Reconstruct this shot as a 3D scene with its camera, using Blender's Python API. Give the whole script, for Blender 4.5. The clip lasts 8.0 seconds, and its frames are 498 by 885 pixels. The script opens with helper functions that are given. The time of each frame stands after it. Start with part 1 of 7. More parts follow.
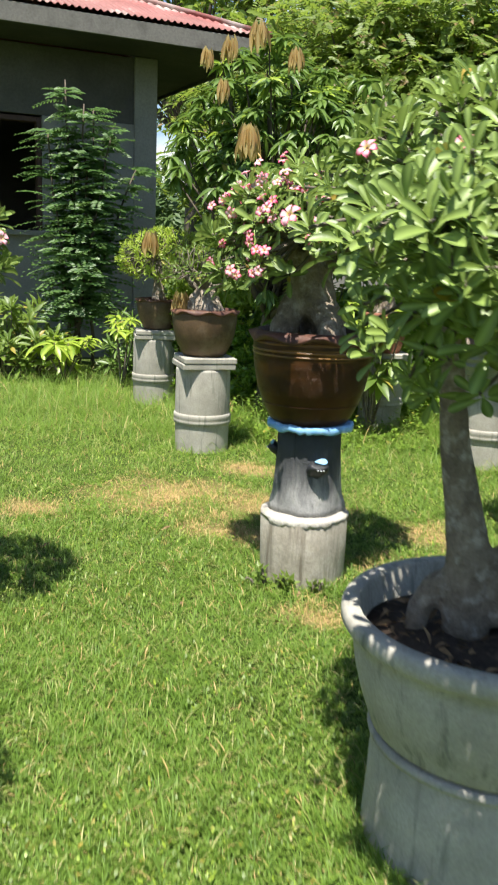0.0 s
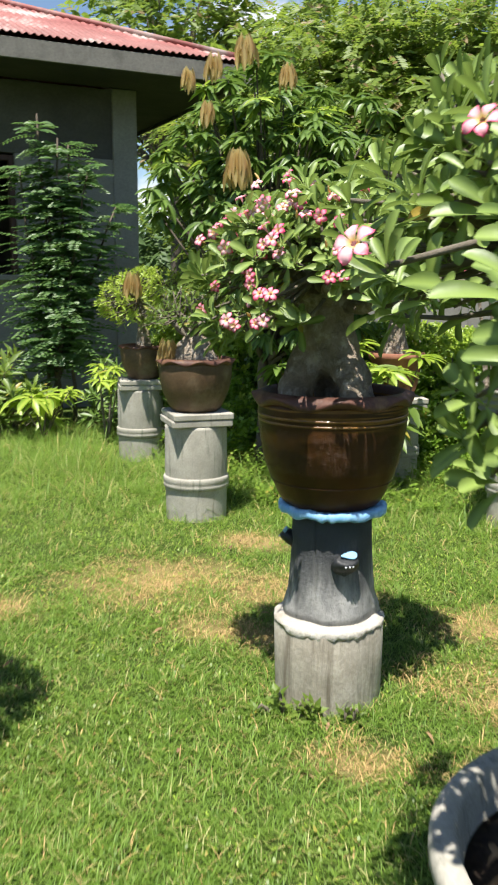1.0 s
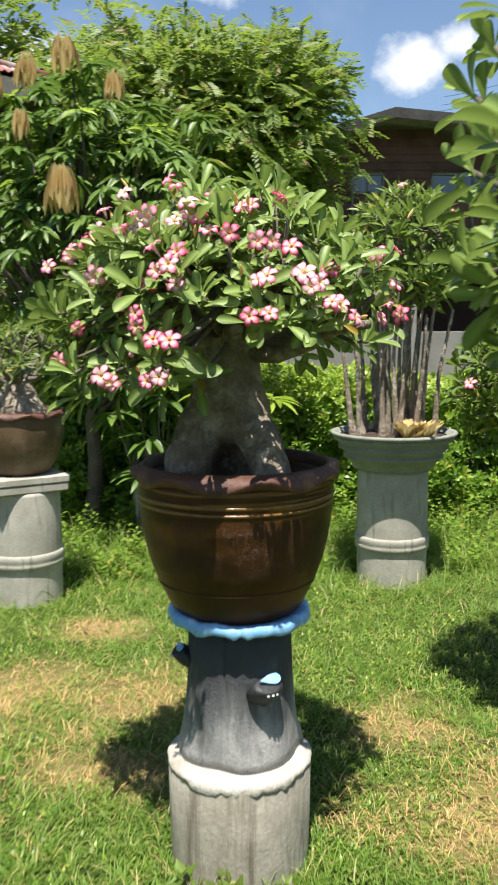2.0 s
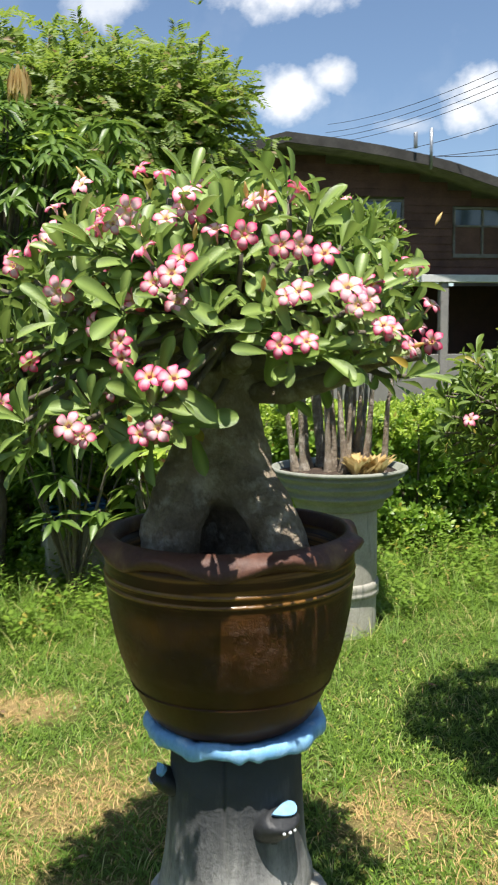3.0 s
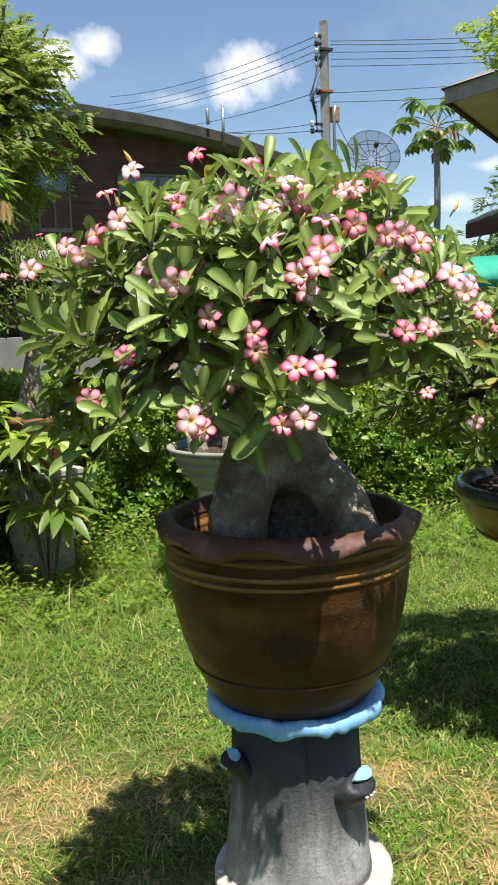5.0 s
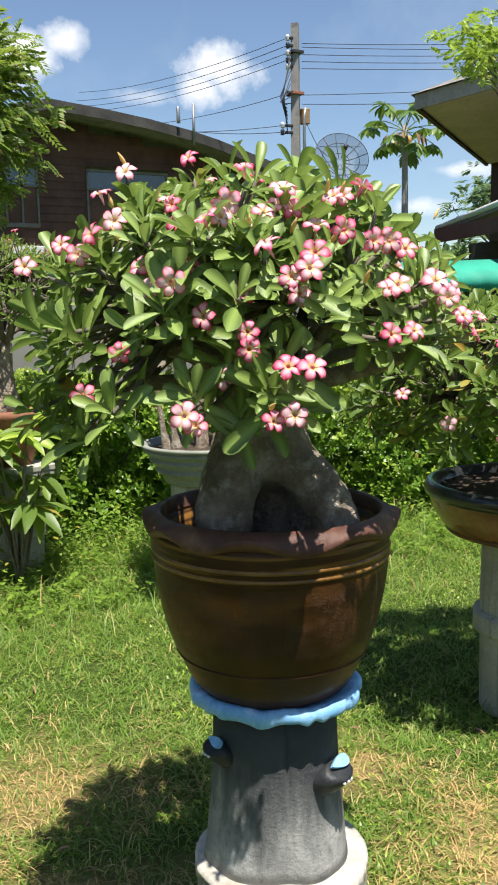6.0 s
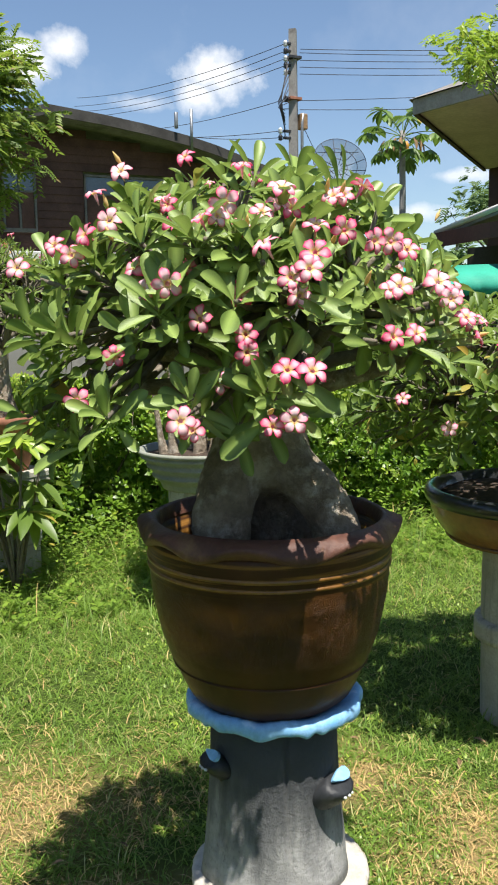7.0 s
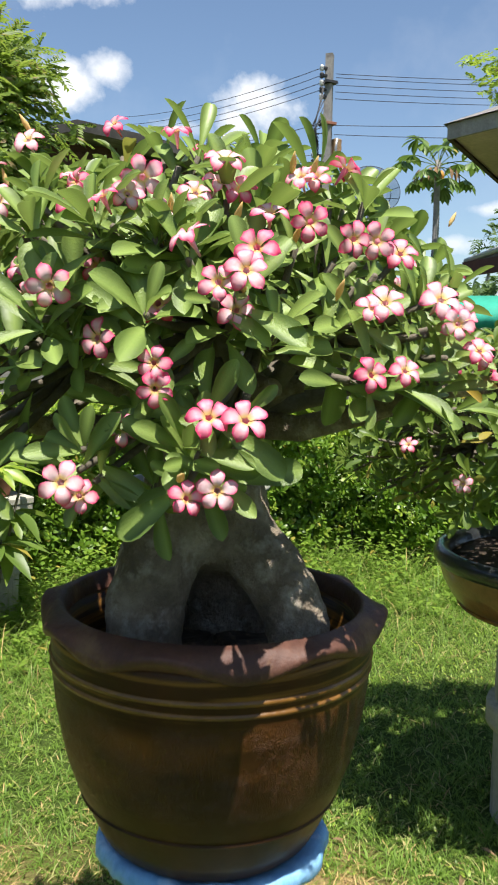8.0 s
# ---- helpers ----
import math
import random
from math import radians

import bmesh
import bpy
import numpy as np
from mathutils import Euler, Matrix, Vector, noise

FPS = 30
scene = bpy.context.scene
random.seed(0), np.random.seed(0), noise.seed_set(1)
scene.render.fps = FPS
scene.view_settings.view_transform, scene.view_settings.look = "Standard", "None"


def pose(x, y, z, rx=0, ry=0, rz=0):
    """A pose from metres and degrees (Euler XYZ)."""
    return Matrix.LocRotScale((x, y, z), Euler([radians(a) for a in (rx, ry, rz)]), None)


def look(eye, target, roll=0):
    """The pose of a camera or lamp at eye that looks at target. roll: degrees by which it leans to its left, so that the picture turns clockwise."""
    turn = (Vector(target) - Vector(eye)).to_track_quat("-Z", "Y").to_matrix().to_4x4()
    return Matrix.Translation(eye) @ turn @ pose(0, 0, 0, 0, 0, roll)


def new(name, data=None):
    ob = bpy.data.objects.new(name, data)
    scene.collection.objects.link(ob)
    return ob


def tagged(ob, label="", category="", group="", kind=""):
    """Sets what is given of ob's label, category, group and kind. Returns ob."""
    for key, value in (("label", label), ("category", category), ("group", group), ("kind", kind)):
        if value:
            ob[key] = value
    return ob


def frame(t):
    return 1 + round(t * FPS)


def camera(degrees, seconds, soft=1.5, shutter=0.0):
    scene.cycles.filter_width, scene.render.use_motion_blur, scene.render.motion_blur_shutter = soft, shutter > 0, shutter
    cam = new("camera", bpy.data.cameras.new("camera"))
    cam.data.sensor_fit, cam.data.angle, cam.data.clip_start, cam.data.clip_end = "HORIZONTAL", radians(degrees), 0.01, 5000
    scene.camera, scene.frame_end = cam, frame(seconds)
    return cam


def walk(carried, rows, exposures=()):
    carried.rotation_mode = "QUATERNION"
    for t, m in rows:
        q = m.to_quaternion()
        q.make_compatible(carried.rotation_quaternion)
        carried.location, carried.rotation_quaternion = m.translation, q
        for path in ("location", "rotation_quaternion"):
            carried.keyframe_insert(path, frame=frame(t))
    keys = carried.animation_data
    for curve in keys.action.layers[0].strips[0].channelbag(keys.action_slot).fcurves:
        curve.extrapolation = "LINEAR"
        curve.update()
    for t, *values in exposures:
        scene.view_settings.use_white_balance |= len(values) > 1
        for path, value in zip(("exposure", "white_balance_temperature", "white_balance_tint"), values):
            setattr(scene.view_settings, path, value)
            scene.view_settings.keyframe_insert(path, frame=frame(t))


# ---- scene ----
cam = camera(31.8, 8.0, soft=1.9, shutter=0.4)
PATH = [
    (0, (0.593, -0.239, 1.372), (0.218, 1.679, 0.947), 2.2),
    (0.5, (0.484, 0.134, 1.394), (0.089, 2.058, 1.016), 1.8),
    (1, (0.4, 0.506, 1.399), (0.035, 2.441, 1.05), 0.2),
    (1.5, (0.238, 0.857, 1.384), (0.06, 2.826, 1.084), -0.2),
    (2, (0.077, 1.206, 1.418), (0.159, 3.185, 1.143), -0.3),
    (2.2, (0.04, 1.336, 1.411), (0.172, 3.314, 1.143), -0.7),
    (3.3, (-0.214, 1.775, 1.451), (0.216, 3.718, 1.249), -0.6),
    (3.5, (-0.28, 1.799, 1.464), (0.202, 3.731, 1.272), -0.9),
    (4, (-0.39, 1.873, 1.466), (0.172, 3.782, 1.264), -1.2),
    (4.5, (-0.541, 1.863, 1.462), (0.164, 3.717, 1.205), -2.2),
    (5.8, (-0.702, 1.824, 1.465), (0.167, 3.601, 1.17), -0.9),
    (6, (-0.706, 1.82, 1.465), (0.171, 3.594, 1.174), -0.9),
    (6.5, (-0.71, 1.817, 1.465), (0.173, 3.589, 1.182), -1.0),
    (7, (-0.689, 1.855, 1.46), (0.193, 3.628, 1.181), -0.9),
    (7.5, (-0.514, 2.019, 1.46), (0.357, 3.801, 1.207), 0.0),
    (8, (-0.383, 2.182, 1.46), (0.45, 3.986, 1.235), 1.4),
]
walk(cam, [(t, look(eye, target, roll)) for t, eye, target, roll in PATH],
     exposures=[(0, 1.08), (0.5, 0.98), (1.0, 1.0), (1.5, 1.10), (2.0, 0.99), (3.5, 0.92), (6.0, 0.92), (8.0, 0.92)])

# clouds: direction, half width and half height (radians), how white
CLOUDS = [(0.206, 0.943, 0.263, 0.050, 0.030, 0.95), (0.257, 0.924, 0.283, 0.031, 0.022, 0.9), (0.406, 0.877, 0.258, 0.043, 0.035, 1.0), (0.39, 0.89, 0.237, 0.030, 0.022, 0.9), (0.335, 0.914, 0.228, 0.038, 0.013, 0.55),
          (0.63, 0.762, 0.149, 0.045, 0.010, 0.7), (0.204, 0.913, 0.354, 0.081, 0.030, 0.95), (0.601, 0.791, 0.113, 0.040, 0.012, 0.7), (0.019, 0.938, 0.347, 0.05, 0.026, 0.7), (-0.192, 0.944, 0.269, 0.075, 0.030, 0.9), (-0.279, 0.956, 0.09, 0.06, 0.03, 0.9)]
# worn straw-coloured patches of the lawn: place and half sizes
# the last patch, unseen, is added to take green bounce light off the soffit
DRY = [(-0.74, 4.42, 0.58, 0.44), (-0.22, 4.36, 0.50, 0.40), (0.32, 2.95, 0.20, 0.14), (-1.35, 3.95, 0.30, 0.20), (0.85, 3.55, 0.42, 0.36), (-0.45, 5.15, 0.28, 0.18), (0.75, 4.1, 0.25, 0.25), (0.85, 2.9, 0.35, 0.25), (-0.25, 3.85, 0.36, 0.20), (8.2, 10.0, 3.4, 3.8)]
# flower clusters of the main plant, from its foot, tier by tier
BLOOM_TOP = [(-0.163, 0.022, 1.756), (-0.274, 0.067, 1.731), (-0.239, -0.059, 1.665), (-0.265, -0.178, 1.612), (-0.252, -0.244, 1.614), (-0.198, -0.218, 1.644), (-0.24, -0.08, 1.655), (-0.33, -0.03, 1.63), (-0.225, -0.25, 1.618), (-0.136, -0.159, 1.714), (-0.064, -0.083, 1.71), (-0.11, -0.236, 1.642), (-0.087, -0.245, 1.636), (-0.066, -0.285, 1.606), (0.004, -0.224, 1.662),
             (0.028, -0.22, 1.665), (0.09, -0.187, 1.687), (-0.14, -0.238, 1.628), (-0.023, -0.302, 1.598), (-0.184, -0.255, 1.602), (0.16, 0.10, 1.70), (0.05, 0.22, 1.72), (0.30, 0.05, 1.62)]
BLOOM_MIDDLE = [(-0.367, -0.006, 1.607), (-0.407, 0.053, 1.593), (-0.398, -0.024, 1.57), (-0.47, 0.08, 1.555), (-0.314, -0.117, 1.545), (-0.311, -0.247, 1.514), (-0.322, -0.17, 1.505), (-0.228, -0.134, 1.545), (-0.193, -0.265, 1.499), (-0.182, -0.327, 1.569), (-0.147, -0.401, 1.53), (-0.172, -0.388, 1.518), (-0.133, -0.346, 1.492), (-0.13, -0.388, 1.555),
                (0.035, -0.303, 1.582), (0.067, -0.305, 1.582), (0.107, -0.295, 1.57), (0.052, -0.35, 1.507), (0.035, -0.348, 1.50), (0.191, -0.272, 1.523), (0.14, -0.372, 1.486), (0.16, -0.358, 1.495), (0.36, 0.03, 1.58), (0.32, -0.12, 1.56), (0.36, 0.08, 1.56)]
BLOOM_LOW = [(-0.257, -0.246, 1.459), (-0.219, -0.335, 1.408), (-0.22, -0.333, 1.435), (-0.366, -0.14, 1.401), (-0.231, -0.262, 1.36), (-0.302, -0.264, 1.302), (-0.28, -0.258, 1.285), (-0.181, -0.392, 1.382), (-0.147, -0.408, 1.38), (-0.196, -0.371, 1.297), (-0.17, -0.392, 1.307), (0.014, -0.386, 1.426), (0.054, -0.393, 1.431),
             (0.238, -0.326, 1.422), (0.185, -0.358, 1.455), (0.205, -0.338, 1.45), (0.40, -0.018, 1.43), (0.36, -0.04, 1.46), (0.34, -0.07, 1.42), (0.38, -0.06, 1.50), (-0.42, -0.10, 1.33)]
# bronze tufts of the mango tree: place and leaf length
YOUNG = [((-0.70, 5.95, 2.12), 0.26), ((-0.71, 6.2, 2.86), 0.20), ((-1.15, 6.5, 2.78), 0.15), ((-0.93, 6.3, 2.80), 0.18), ((-0.95, 6.2, 2.50), 0.15), ((-0.45, 6.3, 2.72), 0.16), ((0.15, 6.7, 2.05), 0.13), ((-1.72, 6.95, 1.42), 0.20), ((-1.05, 5.55, 1.02), 0.17)]

# low leaf tufts of the plant in the cement bowl, from its foot
HANGING = [(-0.36, -0.24, 0.78), (-0.3, -0.3, 0.73), (-0.23, -0.3, 0.77), (-0.34, -0.24, 0.69), (-0.26, -0.3, 0.65), (-0.19, -0.33, 0.69), (-0.13, -0.33, 0.63), (-0.22, -0.3, 0.62), (-0.14, -0.37, 0.78), (-0.42, -0.13, 0.81), (-0.32, -0.24, 0.85), (-0.37, -0.22, 0.73), (-0.06, -0.3, 0.66), (-0.28, -0.13, 0.7),
           (-0.42, 0.60, 1.20), (-0.40, 0.66, 1.08), (-0.44, 0.50, 0.98), (-0.46, 0.38, 1.10), (-0.36, 0.74, 1.00), (-0.38, 0.66, 1.28), (-0.45, 0.45, 0.88), (-0.43, 0.56, 1.10), (-0.38, 0.70, 0.90), (-0.47, 0.30, 0.98), (-0.40, 0.55, 1.30), (-0.53, 0.02, 1.02), (-0.54, 0.06, 0.94), (-0.53, 0.10, 0.84), (-0.52, -0.04, 0.96), (-0.52, 0.14, 1.00), (-0.54, 0.0, 0.86), (-0.50, 0.20, 1.08), (-0.50, -0.10, 0.90), (-0.48, -0.12, 1.04), (-0.50, 0.24, 0.90),
           (-0.46, -0.36, 0.92), (-0.36, -0.25, 1.03), (-0.20, -0.42, 1.02), (-0.44, -0.22, 1.0), (-0.42, -0.28, 0.90)]

# ---- light: a clear midday sky with a few clouds, the sun high behind the walk ----
SUN_EL, SUN_AZ = 71.0, 187.0   # degrees; azimuth clockwise from +y
sun_dir = Vector((math.sin(radians(SUN_AZ)) * math.cos(radians(SUN_EL)), math.cos(radians(SUN_AZ)) * math.cos(radians(SUN_EL)), math.sin(radians(SUN_EL))))
sun = new("sun", bpy.data.lights.new("sun", "SUN"))
sun.data.energy, sun.data.angle, sun.data.color = 5.0, radians(0.53), (1.0, 0.955, 0.88)
sun.matrix_world = look(sun_dir * 50, (0, 0, 0))


class Nodes:
    """A short way to write node trees."""

    def __init__(self, tree):
        self.tree = tree
        tree.nodes.clear()

    def add(self, kind, inputs=None, operation=None):
        node = self.tree.nodes.new(kind)
        if operation:
            node.operation = operation
        for key, value in (inputs or {}).items():
            socket = node.inputs[key]
            if isinstance(value, bpy.types.NodeSocket):
                self.tree.links.new(value, socket)
            elif isinstance(value, tuple) and len(value) == 3 and socket.type == "RGBA":
                socket.default_value = (*value, 1)
            else:
                socket.default_value = value
        return node

    def ramp(self, fac, stops, interp="LINEAR"):
        node = self.add("ShaderNodeValToRGB", {0: fac})
        band = node.color_ramp
        band.interpolation = interp
        while len(band.elements) < len(stops):
            band.elements.new(0.5)
        for el, (at, colour) in zip(band.elements, stops):
            el.position = at
            el.color = (*colour, 1) if isinstance(colour, tuple) else (colour, colour, colour, 1)
        return node.outputs[0]

    def mix(self, fac, a, b, blend="MIX"):
        node = self.tree.nodes.new("ShaderNodeMix")
        node.data_type, node.blend_type = "RGBA", blend
        if isinstance(fac, bpy.types.NodeSocket):
            self.tree.links.new(fac, node.inputs[0])
        else:
            node.inputs[0].default_value = fac
        for key, value in ((6, a), (7, b)):
            if isinstance(value, bpy.types.NodeSocket):
                self.tree.links.new(value, node.inputs[key])
            else:
                node.inputs[key].default_value = (*value, 1)
        return node.outputs[2]

    def math(self, op, a, b=0.0, clamp=False):
        node = self.add("ShaderNodeMath", {0: a, 1: b}, op)
        node.use_clamp = clamp
        return node.outputs[0]


world = bpy.data.worlds.new("sky")
scene.world = world
world.use_nodes = True
w = Nodes(world.node_tree)
sky = w.add("ShaderNodeTexSky")
sky.sky_type, sky.sun_disc = "NISHITA", False
sky.sun_elevation, sky.sun_rotation = radians(SUN_EL), radians(SUN_AZ)
sky.altitude, sky.air_density, sky.dust_density, sky.ozone_density = 50.0, 1.0, 0.35, 2.2
where = w.add("ShaderNodeTexCoord").outputs["Generated"]
ragged = w.add("ShaderNodeTexNoise", {"Vector": where, "Scale": 17.0, "Detail": 7.0, "Roughness": 0.62})
fine = w.add("ShaderNodeTexNoise", {"Vector": where, "Scale": 5.0, "Detail": 6.0, "Roughness": 0.6})
cover = None
# clouds: direction, half width, half height, how white
for cx, cy, cz, wide, high, white in CLOUDS:
    n = Vector((cx, cy, cz)).normalized()
    side = n.cross(Vector((0, 0, 1))).normalized()
    up = side.cross(n)
    gap = w.add("ShaderNodeVectorMath", {0: where, 1: tuple(n)}, operation="SUBTRACT").outputs[0]
    a = w.add("ShaderNodeVectorMath", {0: gap, 1: tuple(side)}, operation="DOT_PRODUCT").outputs["Value"]
    b = w.add("ShaderNodeVectorMath", {0: gap, 1: tuple(up)}, operation="DOT_PRODUCT").outputs["Value"]
    ahead = w.add("ShaderNodeVectorMath", {0: where, 1: tuple(n)}, operation="DOT_PRODUCT").outputs["Value"]
    far = w.math("ADD", w.math("POWER", w.math("DIVIDE", a, wide), 2.0), w.math("POWER", w.math("DIVIDE", b, high), 2.0))
    puff = w.math("ADD", w.math("SUBTRACT", 1.0, w.math("SQRT", far)), w.math("MULTIPLY", w.math("SUBTRACT", ragged.outputs[0], 0.5), 2.2))
    puff = w.math("MULTIPLY", w.math("MULTIPLY", puff, 1.4, True), w.math("GREATER_THAN", ahead, 0.5))
    puff = w.math("MULTIPLY", puff, white)
    cover = puff if cover is None else w.math("MAXIMUM", cover, puff)
veil = w.math("MULTIPLY", w.ramp(fine.outputs[0], [(0.5, 0.0), (0.8, 1.0)]), 0.16)
cover = w.math("MAXIMUM", cover, veil)
shade = w.mix(ragged.outputs[0], (6.6, 6.9, 7.4), (9.4, 9.4, 9.4))
total = w.mix(cover, sky.outputs[0], shade)
w.add("ShaderNodeOutputWorld", {0: w.add("ShaderNodeBackground", {0: total, 1: 0.075}).outputs[0]})


# ---- materials ----
def finish(n, colour, rough, bump=0.0, height=None, metal=0.0, coat=0.0, spec=0.5, through_light=0.0, thin=None, distance=0.004):
    ins = {"Base Color": colour, "Roughness": rough, "Metallic": metal, "Coat Weight": coat, "Coat Roughness": 0.08, "Specular IOR Level": spec}
    if bump and height is not None:
        ins["Normal"] = n.add("ShaderNodeBump", {"Strength": bump, "Distance": distance, "Height": height}).outputs[0]
    shader = n.add("ShaderNodeBsdfPrincipled", ins).outputs[0]
    if through_light:
        glow = n.add("ShaderNodeBsdfTranslucent", {0: thin if thin is not None else colour}).outputs[0]
        shader = n.add("ShaderNodeMixShader", {0: through_light, 1: shader, 2: glow}).outputs[0]
    n.add("ShaderNodeOutputMaterial", {0: shader})


def surface(name, dark, light, scale=6.0, rough=0.8, bump=0.4, grain=60.0, metal=0.0, coat=0.0, stain=None, stain_scale=2.0, stain_cut=0.58, streaks=False, vary=0.0, spec=0.4, depth=0.004):
    """A solid material: two tones in blotches, fine grain in the relief, optional stains or streaks that run down."""
    m = bpy.data.materials.new(name)
    m.use_nodes = True
    n = Nodes(m.node_tree)
    where = n.add("ShaderNodeTexCoord").outputs["Object"]
    big = n.add("ShaderNodeTexNoise", {"Vector": where, "Scale": scale, "Detail": 8.0, "Roughness": 0.65}).outputs[0]
    small = n.add("ShaderNodeTexNoise", {"Vector": where, "Scale": grain, "Detail": 5.0, "Roughness": 0.7}).outputs[0]
    colour = n.mix(n.ramp(big, [(0.34, 0.0), (0.66, 1.0)]), dark, light)
    colour = n.mix(n.math("MULTIPLY", n.ramp(small, [(0.35, 1.0), (0.6, 0.0)]), 0.35), colour, tuple(0.55 * c for c in dark))
    if stain:
        run = where
        if streaks:
            run = n.add("ShaderNodeMapping", {"Vector": where, "Scale": (9.0, 9.0, 0.9)}).outputs[0]
        patch = n.add("ShaderNodeTexNoise", {"Vector": run, "Scale": stain_scale, "Detail": 7.0, "Roughness": 0.62}).outputs[0]
        colour = n.mix(n.ramp(patch, [(stain_cut - 0.06, 0.0), (stain_cut + 0.1, 1.0)]), colour, stain)
    if vary:
        rnd = n.math("ADD", n.add("ShaderNodeObjectInfo").outputs["Random"], n.add("ShaderNodeNewGeometry").outputs["Random Per Island"])
        rnd = n.math("FRACT", rnd)
        colour = n.add("ShaderNodeHueSaturation", {"Color": colour, "Value": n.math("ADD", 1.0 - vary, n.math("MULTIPLY", rnd, 2 * vary))}).outputs[0]
    finish(n, colour, n.math("ADD", rough - 0.08, n.math("MULTIPLY", big, 0.16)), bump, n.math("ADD", small, n.math("MULTIPLY", big, 0.6)), metal, coat, spec, distance=depth)
    return m


def foliage(name, dark, light, rough=0.45, old=(0.32, 0.26, 0.05), old_share=0.04, through_light=0.3, spec=0.45, midrib=0.0):
    """Leaves: each blade its own green, a few yellowed, light shining through."""
    m = bpy.data.materials.new(name)
    m.use_nodes = True
    n = Nodes(m.node_tree)
    geo = n.add("ShaderNodeNewGeometry")
    rnd = n.math("FRACT", n.math("ADD", geo.outputs["Random Per Island"], n.add("ShaderNodeObjectInfo").outputs["Random"]))
    where = n.add("ShaderNodeTexCoord").outputs["Object"]
    mottle = n.add("ShaderNodeTexNoise", {"Vector": where, "Scale": 35.0, "Detail": 4.0}).outputs[0]
    wide = n.add("ShaderNodeTexNoise", {"Vector": where, "Scale": 2.5, "Detail": 3.0}).outputs[0]
    colour = n.mix(n.math("ADD", n.math("MULTIPLY", rnd, 0.7), n.math("MULTIPLY", wide, 0.3)), dark, light)
    colour = n.mix(n.math("MULTIPLY", mottle, 0.35), colour, tuple(0.6 * c for c in dark))
    across = n.math("ABSOLUTE", n.add("ShaderNodeSeparateXYZ", {0: n.add("ShaderNodeUVMap").outputs[0]}).outputs[0])
    rib = n.ramp(across, [(0.0, 0.55), (0.05, 0.35), (0.11, 0.0)])
    colour = n.mix(n.math("MULTIPLY", rib, midrib), colour, tuple(min(0.8, 2.4 * c + 0.03) for c in light))
    other = n.math("FRACT", n.math("MULTIPLY", rnd, 37.0))
    colour = n.mix(n.math("LESS_THAN", other, old_share), colour, old)
    thin = n.mix(0.5, colour, tuple(min(1.0, 2.2 * c) for c in light))
    finish(n, colour, rough, 0.25, mottle, spec=spec, through_light=through_light, thin=thin)
    return m


M_BARK = surface("adenium_bark", (0.20, 0.155, 0.112), (0.43, 0.352, 0.265), 14.0, 0.88, 1.0, 75.0, stain=(0.56, 0.49, 0.40), stain_scale=22.0, stain_cut=0.58, depth=0.02, spec=0.25)
M_TWIG = surface("twig_bark", (0.10, 0.085, 0.06), (0.20, 0.17, 0.13), 20.0, 0.85, 0.5, 120.0)
M_TRUNK = surface("tree_bark", (0.07, 0.055, 0.04), (0.15, 0.12, 0.09), 5.0, 0.9, 0.8, 30.0)


